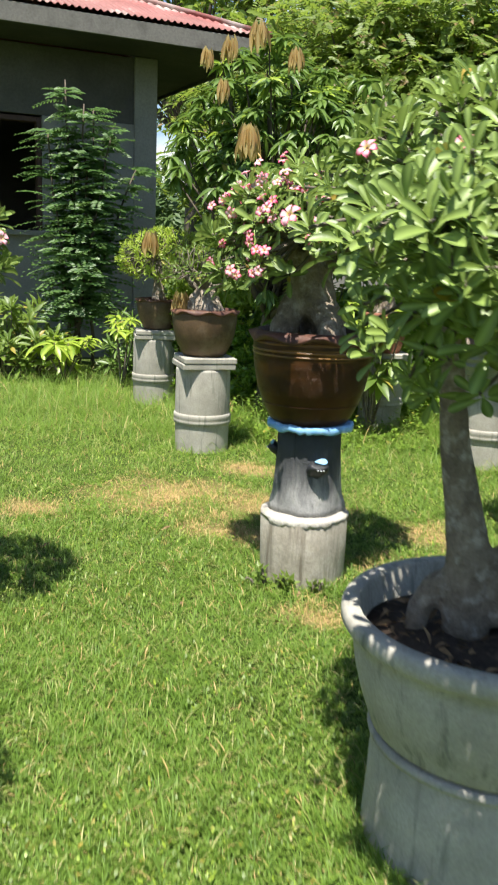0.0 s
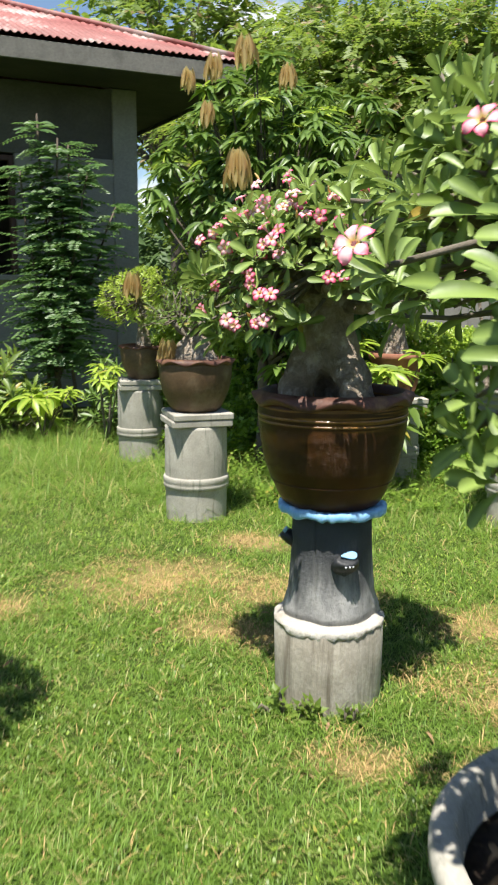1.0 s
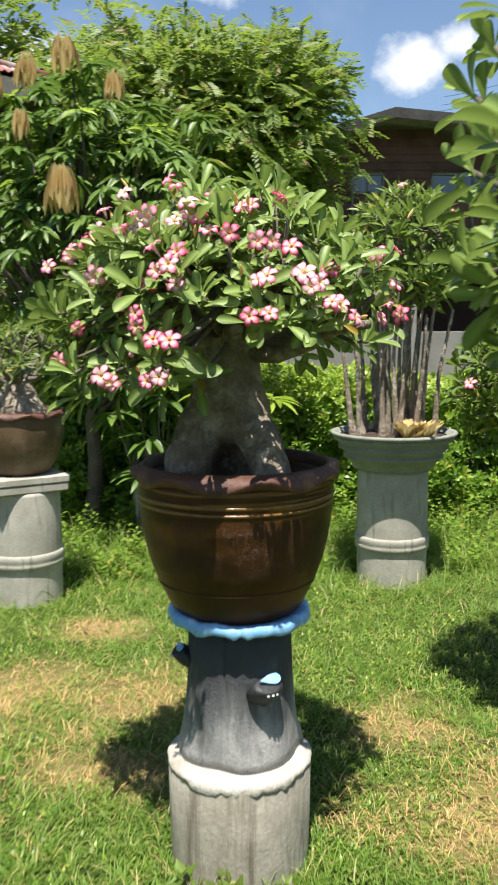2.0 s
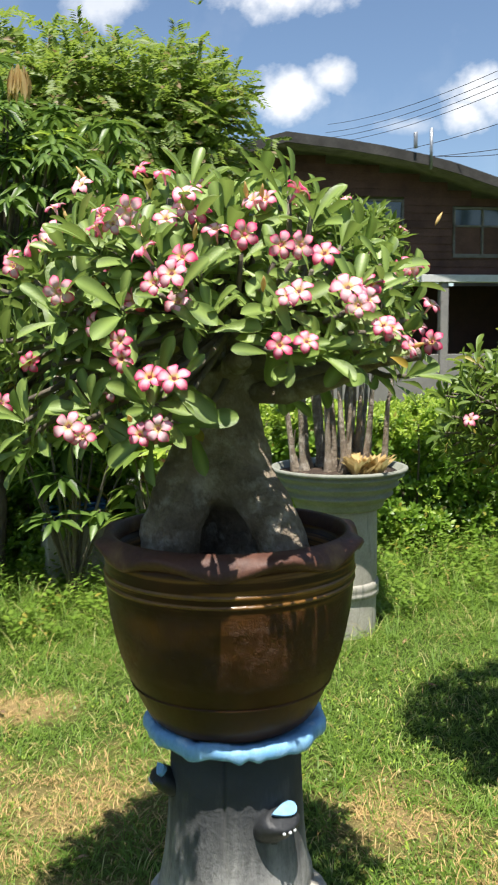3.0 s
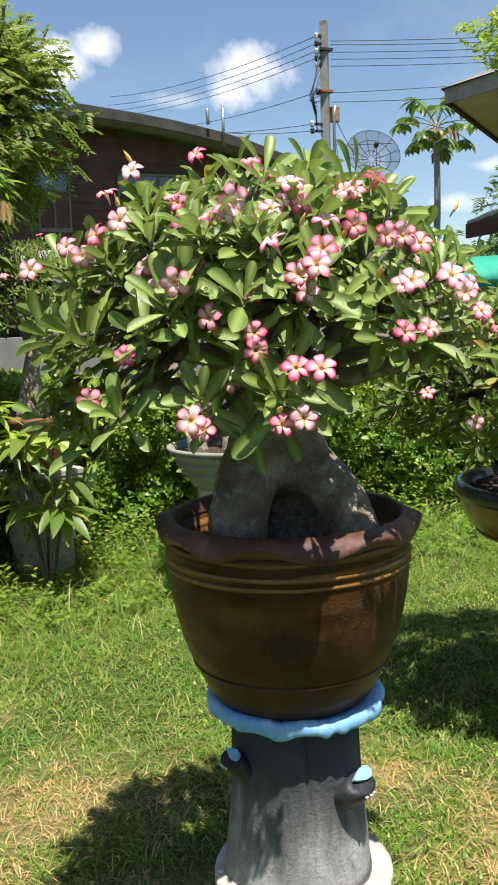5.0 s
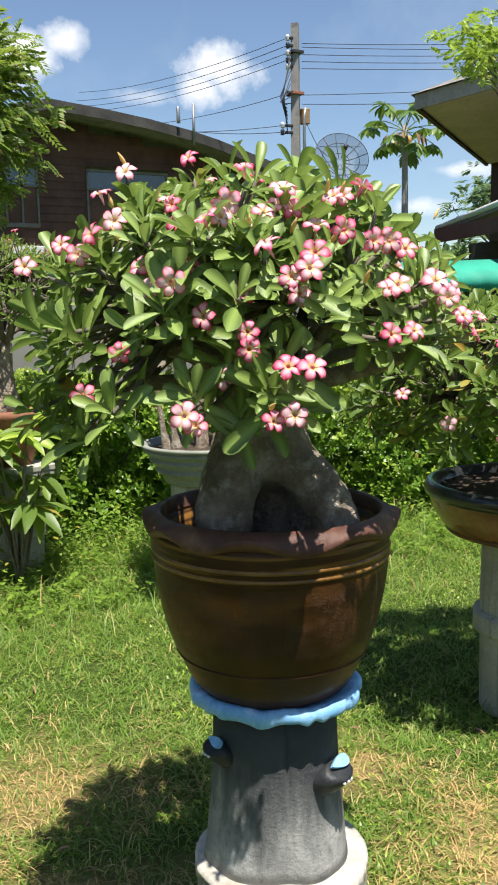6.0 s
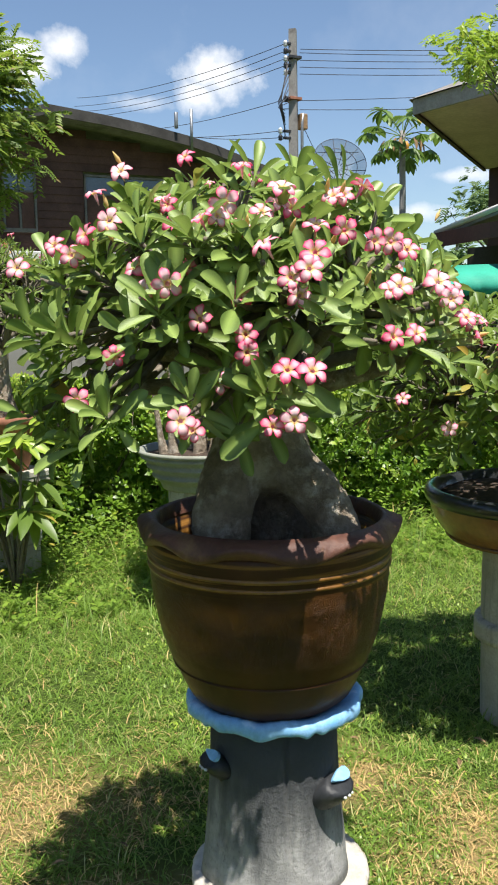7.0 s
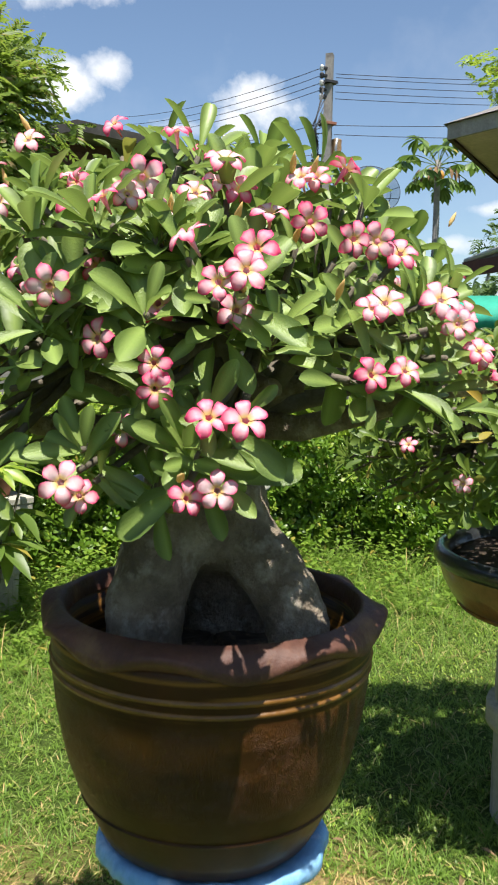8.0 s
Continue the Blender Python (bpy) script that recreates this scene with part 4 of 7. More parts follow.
# ---- pots and stands ----
def main_stand(x, y):
    pipe = thing("concrete_pipe_base", (x - 0.002, y - 0.024, 0), "short weathered pale concrete pipe standing on the lawn", "pedestal")
    g = Geo().add(lathe([(0.182, -0.05), (0.184, 0.0), (0.187, 0.12), (0.189, 0.268), (0.182, 0.281), (0.02, 0.283)], 64, lambda a, i: (1 + 0.006 * math.sin(5 * a + i) + 0.004 * math.sin(11 * a), 0.0)))
    part("pipe", g, M_CEMENT_LIGHT, pipe)
    ring = lathe([(0.1895, 0.276), (0.1915, 0.280), (0.191, 0.286), (0.184, 0.291), (0.12, 0.296)], 160,
                 lambda a, i: (1 + (0.005 * math.sin(9 * a + math.sin(4 * a)) + 0.006 * math.sin(5 * a + 1) + 0.004 * math.sin(31 * a + 2 * math.sin(7 * a))) * (1 if i < 3 else 0.4), (0.004 * math.sin(7 * a + 0.6) * math.sin(3 * a + 2) - 0.016 * max(0, math.sin(3 * a + 1.9 * math.sin(2 * a))) ** 10 + 0.003 * math.sin(23 * a + math.sin(5 * a)) + 0.002 * math.sin(47 * a)) if i < 2 else 0.0))
    part("mortar_ring", Geo().add(ring), M_MORTAR, pipe, "rough white mortar edge")

    stump = thing("stump_stand", (x, y, 0), "charcoal cement stand shaped like a tree stump with blue painted top", "plant stand")

    def bark(a, i):
        return 1 + 0.014 * math.sin(5 * a + 0.3 * i) + 0.007 * math.sin(11 * a + 0.5 * i) + (0.045 * math.sin(4 * a + 0.6) + 0.02 * math.sin(7 * a) if i < 2 else 0.0) - 0.045 * math.exp(-((a - 4.42 - 0.03 * math.sin(i)) / 0.022) ** 2) * (i > 1), 0.0

    g = Geo().add(lathe([(0.163, 0.288), (0.158, 0.32), (0.150, 0.37), (0.144, 0.43), (0.139, 0.50), (0.136, 0.56), (0.134, 0.655), (0.05, 0.657)], 180, bark))
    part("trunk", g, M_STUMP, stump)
    slab = lathe([(0.125, 0.651), (0.170, 0.650), (0.179, 0.653), (0.182, 0.659), (0.182, 0.669), (0.178, 0.678), (0.168, 0.682), (0.15, 0.676), (0.05, 0.674)], 160,
                 lambda a, i: (1 + 0.030 * math.cos(2 * (a + 0.47)) + 0.010 * math.sin(9 * a + 1.8 * math.sin(2 * a)) + 0.008 * math.sin(5 * a + 2.2 * math.sin(3 * a)) * math.sin(13 * a) + 0.005 * math.sin(31 * a + 3 * math.sin(5 * a)), 0.003 * math.sin(6 * a + 2 * math.sin(3 * a)) + (0.004 * math.sin(17 * a + 3 * math.sin(4 * a)) * math.sin(5 * a) if i < 4 else 0.001 * math.sin(37 * a + 2 * math.sin(7 * a)))))
    part("top_slab", Geo().add(slab), M_BLUE, stump, "lumpy sky-blue painted slab")
    for az, z, size in ((24.0, 0.518, 1.0), (-84.0, 0.566, 0.80)):
        a = radians(az)
        d = np.array((math.sin(a), -math.cos(a), 0))
        side = np.array((math.cos(a), math.sin(a), 0))
        n = unit(d * 0.80 + np.array((0, 0, 0.75)))
        c = d * (0.130 + 0.014 * size) + np.array((0, 0, z))
        verts, faces = [], []
        for i in range(13):
            p = math.pi * i / 12
            for k in range(24):
                q = 2 * math.pi * k / 24
                r = np.array((math.sin(p) * math.cos(q), math.sin(p) * math.sin(q), math.cos(p)))
                v = (side * r[0] * 0.047 + d * r[1] * 0.050 + np.array((0, 0, 1)) * r[2] * 0.036) * size
                over = v @ n - 0.026 * size
                if over > 0:
                    v = v - n * over * 0.93
                verts.append(c + v + np.array((0, 0, -0.5 * max(0.0, 0.10 - (v @ d) / size - 0.06) * size)))
        for i in range(12):
            for k in range(24):
                q = (k + 1) % 24
                faces.append((i * 24 + k, (i + 1) * 24 + k, (i + 1) * 24 + q, i * 24 + q))
        g = Geo().add((verts, faces))
        g.add(tube([d * 0.112 + np.array((0, 0, z - 0.10 * size)), d * 0.120 + np.array((0, 0, z - 0.05 * size)), d * 0.126 + np.array((0, 0, z))], [0.016 * size, 0.028 * size, 0.034 * size], 16))
        knot = part("knot", g, M_STUMP_DARK, stump, "black painted branch knot")
        t = unit(np.cross(side, n))
        f = c + n * 0.0278 * size + side * 0.006 * size
        ring = [f + (side * math.cos(q) * 0.028 + t * (math.sin(q) * 0.019 * (0.62 + 0.38 * math.cos(q)) + 0.001)) * size for q in np.linspace(0, 2 * math.pi, 20, endpoint=False)]
        verts = [p + n * 0.002 for p in ring] + [p - n * 0.006 for p in ring]
        faces = [tuple(range(20)), tuple(range(39, 19, -1))] + [(k, k + 20, (k + 1) % 20 + 20, (k + 1) % 20) for k in range(20)]
        part("cut_face", Geo().add((verts, faces)), M_BLUE, knot, "pale blue cut face", False)
        for k in (-0.25, 0.02, 0.28):
            w = np.array((k, math.sqrt(1 - k * k - 0.16), -0.40))
            at = c + (side * w[0] * 0.047 + d * w[1] * 0.050 + np.array((0, 0, 1)) * w[2] * 0.036) * size
            part("paint_dot", Geo().add(lathe([(0.0008, -0.003), (0.0035, -0.0015), (0.004, 0.0), (0.0035, 0.0015), (0.0008, 0.003)], 8), 0, None, at), M_DOT, knot, "small pale paint dot")


def dragon_pot(x, y, z, scale, label, bands=True, lobes=8, glaze=None):
    """Glazed stoneware pot with a frilled rim; its foot stands at z."""
    pot = thing("glazed_pot", (x, y, z), label, "flower pot")
    s = scale
    prof = [(0.02, 0.0), (0.150, 0.0), (0.162, 0.006), (0.176, 0.018), (0.189, 0.04), (0.203, 0.07), (0.220, 0.105), (0.233, 0.14), (0.243, 0.18), (0.251, 0.22), (0.256, 0.26), (0.2585, 0.30), (0.259, 0.325), (0.257, 0.345), (0.236, 0.345), (0.232, 0.30), (0.20, 0.22), (0.15, 0.10), (0.02, 0.09)]
    part("body", Geo().add(lathe([(r * s, h * s) for r, h in prof], 96)), glaze or M_GLAZE, pot)
    if bands:
        for h, r, t in ((0.283, 0.257, 0.005), (0.300, 0.258, 0.006), (0.085, 0.2095, 0.004)):
            ring = lathe([((r - 0.004) * s, (h - t) * s), ((r + 0.003) * s, (h - t * 0.5) * s), ((r + 0.004) * s, h * s), ((r + 0.003) * s, (h + t * 0.5) * s), ((r - 0.004) * s, (h + t) * s)], 72)
            part("glaze_band", Geo().add((ring[0], ring[1][:-2])), M_GLAZE_BAND if h > 0.1 else M_GLAZE, pot, "raised ochre band")

    def frill(a, i):
        k = math.sin(lobes * a + 0.5 * math.sin(2 * a))
        out = (0.15, 0.6, 1.0, 1.0, 0.8, 0.25, 0.0, 0.0, 0.0)[i]
        return (1 + 0.022 * k * out, 0.014 * k * s * out)

    rim = lathe([(0.252 * s, 0.335 * s), (0.264 * s, 0.336 * s), (0.273 * s, 0.341 * s), (0.277 * s, 0.348 * s), (0.274 * s, 0.356 * s), (0.262 * s, 0.366 * s), (0.247 * s, 0.374 * s), (0.239 * s, 0.370 * s), (0.234 * s, 0.345 * s)], 112, frill)
    part("rim", Geo().add((rim[0], rim[1][:-2])), M_GLAZE_RIM, pot, "dark frilled rim")
    earth = lathe([(0.236 * s, 0.275 * s), (0.18 * s, 0.285 * s), (0.10 * s, 0.30 * s), (0.01 * s, 0.305 * s)], 40, lambda a, i: (1, 0.006 * math.sin(5 * a + 2 * i)))
    part("soil", Geo().add(earth), M_SOIL, pot, "dark potting soil")
    return pot


def pipe_stand(x, y, label, r=0.192, high=0.63, collar=0.2, group="cement pipe stands", bulge=1.05):
    st = thing("pipe_stand", (x, y, 0), label, "plant stand", group)
    part("pipe", Geo().add(lathe([(r * 0.96, -0.05), (r * 0.97, 0.0), (r * 0.985, collar * 0.9), (r * 0.985, collar + 0.05), (r, collar + 0.1), (r * 0.985, high - 0.02), (r * 0.97, high), (0.02, high)], 48)), M_CEMENT, st)
    lip = lathe([(r * 0.97, collar - 0.008), (r * (bulge - 0.005), collar - 0.004), (r * bulge, collar + 0.02), (r * (bulge - 0.02), collar + 0.026), (r * bulge, collar + 0.034), (r * bulge, collar + 0.056), (r * (bulge - 0.02), collar + 0.066), (r * 0.97, collar + 0.07)], 48)
    part("collar", Geo().add((lip[0], lip[1][:-2])), M_CEMENT, st, "double-ridged collar")
    return st


def slab(x, y, z, half, turn, label, thick=0.040):
    st = thing("cement_slab", (x, y, z), label, "slab", turn=turn)
    part("tile", Geo().add(block(-half, -half, 0.0, half, half, thick, 0.006)), M_CEMENT, st, "", False)
    part("tile", Geo().add(block(-half * 0.95, -half * 1.02, thick + 0.002, half * 1.03, half * 0.96, 2 * thick, 0.006)), M_CEMENT, st, "", False)
    return st


def bowl_pot(x, y, z, prof, mat, label, soil_r, soil_z, rings=(), rim_mat=None, rim_from=None):
    pot = thing("bowl_pot", (x, y, z), label, "flower pot")
    part("body", Geo().add(lathe(prof, 72)), mat, pot)
    for ring, m, name, text in rings:
        sh = lathe(ring, 72)
        part(name, Geo().add((sh[0], sh[1][:-2])), m, pot, text)
    earth = lathe([(soil_r, soil_z - 0.01), (soil_r * 0.7, soil_z + 0.004), (soil_r * 0.3, soil_z + 0.012), (0.01, soil_z + 0.014)], 40, lambda a, i: (1, 0.006 * math.sin(5 * a + 2 * i)))
    part("soil", Geo().add(earth), M_SOIL, pot, "dark potting soil")
    return pot


# ---- plants in pots ----
RIGHT, NEARER = np.array((0.89, -0.46, 0.0)), np.array((-0.46, -0.89, 0.0))


def main_adenium(x, y):
    rng = np.random.default_rng(11)
    root = thing("desert_rose_plant", (x, y, 0), "desert rose in bloom with pink flowers and a swollen forked trunk", "potted plant")

    def P(r, n, z):
        return RIGHT * r + NEARER * n + np.array((0, 0, z))

    g = Geo()
    g.add(tube([P(-0.03, 0, 1.38), P(-0.032, 0, 1.30), P(-0.025, 0.0, 1.23), P(-0.015, -0.01, 1.18), P(-0.005, -0.05, 1.14)], [0.086, 0.087, 0.094, 0.096, 0.064], 20))
    g.add(tube([P(-0.05, 0.015, 1.24), P(-0.080, 0.045, 1.15), P(-0.100, 0.076, 1.07), P(-0.106, 0.085, 0.93)], [0.060, 0.062, 0.060, 0.056], 16))
    g.add(tube([P(0.005, 0.01, 1.205), P(0.056, 0.03, 1.15), P(0.096, 0.055, 1.11), P(0.122, 0.07, 1.06), P(0.130, 0.075, 1.0), P(0.128, 0.075, 0.93)], [0.058, 0.052, 0.050, 0.049, 0.048, 0.047], 16))
    g.add(tube([P(0.0, -0.03, 1.18), P(0.035, -0.09, 1.08), P(0.04, -0.12, 0.95)], [0.062, 0.055, 0.05], 14))
    g.add(tube([P(-0.03, -0.03, 1.18), P(-0.09, -0.10, 1.07), P(-0.11, -0.12, 0.95)], [0.058, 0.05, 0.045], 14))
    g.add(tube([P(-0.02, -0.04, 1.16), P(-0.012, -0.075, 1.06), P(-0.01, -0.085, 0.93)], [0.055, 0.050, 0.050], 14))
    for k in range(7):
        a = k * 0.9 + 0.3
        d = np.array((math.cos(a), math.sin(a), 0))
        g.add(tube(bend(P(-0.03, 0, 1.33) + d * 0.03, P(-0.03, 0, 1.40) + d * (0.16 + 0.05 * (k % 2)), 0.02, 4), [0.034, 0.03, 0.025, 0.020, 0.016], 10))
    trunk = part("trunk", g, M_BARK, root, "smooth grey swollen trunk with arching roots")
    smooth_body(trunk, 0.006, 5)
    for size, much in ((0.07, 0.016), (0.022, 0.007)):
        lumps = bpy.data.textures.new("bark_lumps", "CLOUDS")
        lumps.noise_scale = size
        gnarl = trunk.modifiers.new("gnarl", "DISPLACE")
        gnarl.texture, gnarl.strength, gnarl.mid_level = lumps, much, 0.5
    g = Geo()
    g.add(tube([P(0.0, 0.0, 1.34), P(0.12, 0.03, 1.335), P(0.22, 0.06, 1.365), P(0.30, 0.10, 1.40), P(0.38, 0.12, 1.41)], [0.024, 0.02, 0.017, 0.014, 0.010], 10))
    g.add(tube([P(-0.05, 0.0, 1.34), P(-0.16, 0.02, 1.33), P(-0.27, 0.05, 1.33), P(-0.36, 0.05, 1.36)], [0.022, 0.018, 0.015, 0.011], 10))
    part("limb", g, M_BARK, root, "dark spreading lower limbs")

    def thin(az, el):
        """The crown is open underneath, most of all on its sunny side."""
        az = (az + 180) % 360 - 180
        if 8 < az < 115 and el < 20:
            return 0.12
        if -80 < az < 100 and el < 24:
            return 0.32 if el < 12 else 0.62
        return 0.9

    crown(rng, root, P(-0.03, 0, 1.38), (-0.02, 0.042, 1.36), (0.49, 0.44, 0.41), 230, 0.094, LEAF_ADENIUM, M_LEAF, 12, 0.0, 9, (), 5, 0.011, loose=300, spots=BLOOM_TOP + BLOOM_MIDDLE + BLOOM_LOW, thin=thin,
          skirt=[(-126, -8), (-120, -16), (-114, -5), (-110, -12), (-104, -8), (-98, -18), (-92, -8), (-84, -4), (-76, -12), (-66, -6), (-52, -9), (-36, -12), (-22, -12), (-16, -4), (14, 10), (62, 9), (120, -4), (160, -3), (200, -4)])
    return root


def far_tree_leaves(rng, centre, radii, clumps, sprigs, leaflets, size, reach, flat=0.3, shell=0.45, cut=-0.5):
    """Sprays of paired leaflets in clumps over an uneven crown."""
    turns, places, cores = [], [], []
    while len(cores) < clumps:
        d = unit(rng.normal(0, 1, 3))
        if d[2] < cut:
            continue
        wob = 1 + 0.22 * math.sin(3.1 * d[0] + 5.2 * d[2]) * math.sin(4.3 * d[1] + 1.7) + rng.normal(0, 0.07)
        cores.append(np.asarray(centre) + d * np.asarray(radii) * wob * (1 - shell * rng.random() ** 2))
    for c in cores:
        out = unit((c - np.asarray(centre)) / np.asarray(radii))
        for _ in range(sprigs):
            start = c + rng.normal(0, reach * 0.55, 3) * np.array((1, 1, 0.7))
            way = unit(out * 0.7 + rng.normal(0, 0.6, 3) + np.array((0, 0, -0.15)))
            side = unit(np.cross(way, (0, 0, 1)) + rng.normal(0, 0.1, 3))
            nor = unit(out * 0.7 + np.array((0, -0.25, 0.55)) + rng.normal(0, 0.35, 3))
            span = reach * rng.uniform(0.5, 1.0)
            for k in range(leaflets):
                t = (k // 2 + 1) / (leaflets // 2 + 1)
                sgn = 1 if k % 2 else -1
                d = unit(way * 0.75 + side * sgn + np.array((0, 0, -0.1)))
                turns.append(frame_of(d, nor + rng.normal(0, 0.15, 3)) * size * rng.uniform(0.75, 1.2))
                places.append(start + way * span * t + np.array((0, 0, -0.25 * span * t * t)))
    return np.array(turns), np.array(places), cores


def tree(name, at, label, height, centre, radii, clumps, sprigs, leaflets, size, reach, mat, seed, trunk_r=0.12, leaf=None, cut=-0.5, shell=0.45):
    rng = np.random.default_rng(seed)
    root = thing(name, at, label, "tree")
    turns, places, cores = far_tree_leaves(rng, centre, radii, clumps, sprigs, leaflets, size, reach, cut=cut, shell=shell)
    g = Geo()
    fork = np.array((centre[0] * 0.5, centre[1] * 0.5, height))
    g.add(tube(bend((0, 0, -0.1), fork, 0.0, 5, 0.03, rng), np.linspace(trunk_r * 1.25, trunk_r * 0.8, 6), 12))
    for c in cores[:: max(1, len(cores) // 40)]:
        g.add(tube(bend(fork, c, -0.12, 5, 0.04, rng), np.linspace(trunk_r * 0.45, trunk_r * 0.06, 6), 6))
    part("trunk", g, M_TRUNK, root, "brown trunk and limbs")
    tagged(scatter("crown", leaf if leaf is not None else LEAF_DIAMOND, turns, places, mat, root), kind="stuff")
    return root


# ---- the grey house with the red roof ----
def grey_house():
    h = thing("grey_house", (-3.883, 8.631, 0), "grey rendered single-storey house with a red corrugated roof", "house", turn=37.31)
    for b in ((-7, 1.0, 0, -1.5, 1.15, 2.84), (0.64, 1.0, 0, 1.77, 1.15, 2.84), (-1.5, 1.0, 0, 0.64, 1.15, 1.53), (1.88, 1.15, 0, 2.03, 7.0, 3.7), (-7, 7.0, 0, 2.03, 7.15, 3.7), (-7.15, 1.0, 0, -7, 7.15, 3.7)):
        part("wall", Geo().add(block(*b, 0.004)), M_RENDER, h, "grey cement render", False)
    # top of the wall in a darker colour, for the eaves' shade
    part("upper_wall", Geo().add(block(-7, 1.003, 2.841, 1.88, 1.15, 3.6, 0.004)), M_UPPER, h, "wall under the eaves, coloured dark for their shade", False)
    part("pillar", Geo().add(block(1.76, 0.97, 0, 2.05, 1.28, 3.615, 0.01)), M_RENDER, h, "square rendered corner pillar", False)
    part("floor", Geo().add(block(-7, 1.15, 0.1, 1.88, 7.0, 0.25)), M_RENDER, h, "", False)
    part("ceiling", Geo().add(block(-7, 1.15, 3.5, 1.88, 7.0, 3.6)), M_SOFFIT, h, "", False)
    win = part("window", Geo().add(block(-1.5, 1.02, 1.53, -1.44, 1.13, 2.82)).add(block(0.58, 1.02, 1.53, 0.64, 1.13, 2.82)).add(block(-1.44, 1.02, 2.76, 0.58, 1.13, 2.82)), M_DARK_WOOD, h, "dark open window frame", False)
    part("window_sill", Geo().add(block(-1.6, 0.93, 1.47, 0.74, 1.13, 1.53)), M_RENDER, win, "", False)
    part("fascia", Geo().add(block(-7.4, -0.03, 3.58, 3.0, 0.0, 3.77, 0.004)).add(block(3.0, -0.03, 3.58, 3.03, 7.6, 3.77, 0.004)), M_FASCIA, h, "weathered grey eaves board", False)
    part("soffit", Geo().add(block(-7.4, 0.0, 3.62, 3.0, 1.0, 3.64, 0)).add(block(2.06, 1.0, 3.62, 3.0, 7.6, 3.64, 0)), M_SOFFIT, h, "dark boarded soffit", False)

    def sheet(front):
        verts, faces = [], []
        step, lo, hi = 0.019, (-7.5, 3.08) if front else (-0.08, 7.6), None
        a = lo[0]
        cols = 0
        while a <= lo[1]:
            lift = 0.013 * math.sin(2 * math.pi * (a + 10) / 0.076)
            top = min(4.0, max(0.0, 3.08 - a)) if front else min(4.0, max(0.0, a + 0.08))
            for d, e in ((-0.04, 0.0), (top - 0.08, 1.0)):
                z = 3.80 + 0.40 * (d + 0.08) + lift
                verts.append((a, d, z) if front else (3.0 - d, a, z))
            cols += 1
            a += step
        n = len(verts)
        verts += [(x, y, z - 0.006) for x, y, z in verts]
        for i in range(cols - 1):
            q = (2 * i, 2 * i + 1, 2 * i + 3, 2 * i + 2) if not front else (2 * i, 2 * i + 2, 2 * i + 3, 2 * i + 1)
            faces.append(q)
            faces.append(tuple(k + n for k in q[::-1]))
            faces.append((2 * i + 2, 2 * i, 2 * i + n, 2 * i + 2 + n))
        return verts, faces

    part("roof", Geo().add(sheet(True)), M_ROOF_RED, h, "red corrugated roof sheets with bare patches", True)
    part("roof", Geo().add(sheet(False)), M_ROOF_RED, h, "", True)
    ridge = Geo().add(tube([(3.06, -0.06, 3.83), (-0.92, 3.92, 5.42)], 0.035, 8)).add(tube([(-0.92, 3.92, 5.42), (-7.4, 3.92, 5.42)], 0.035, 8))
    part("ridge_cap", ridge, M_ROOF_RED, h, "red ridge capping")
    back = Geo().add(([(-7.5, 3.92, 5.38), (-0.92, 3.92, 5.38), (3.0, 7.7, 3.8), (-7.5, 7.7, 3.8)], [(0, 1, 2, 3)]))
    part("roof", back, M_ROOF_RED, h, "", False)


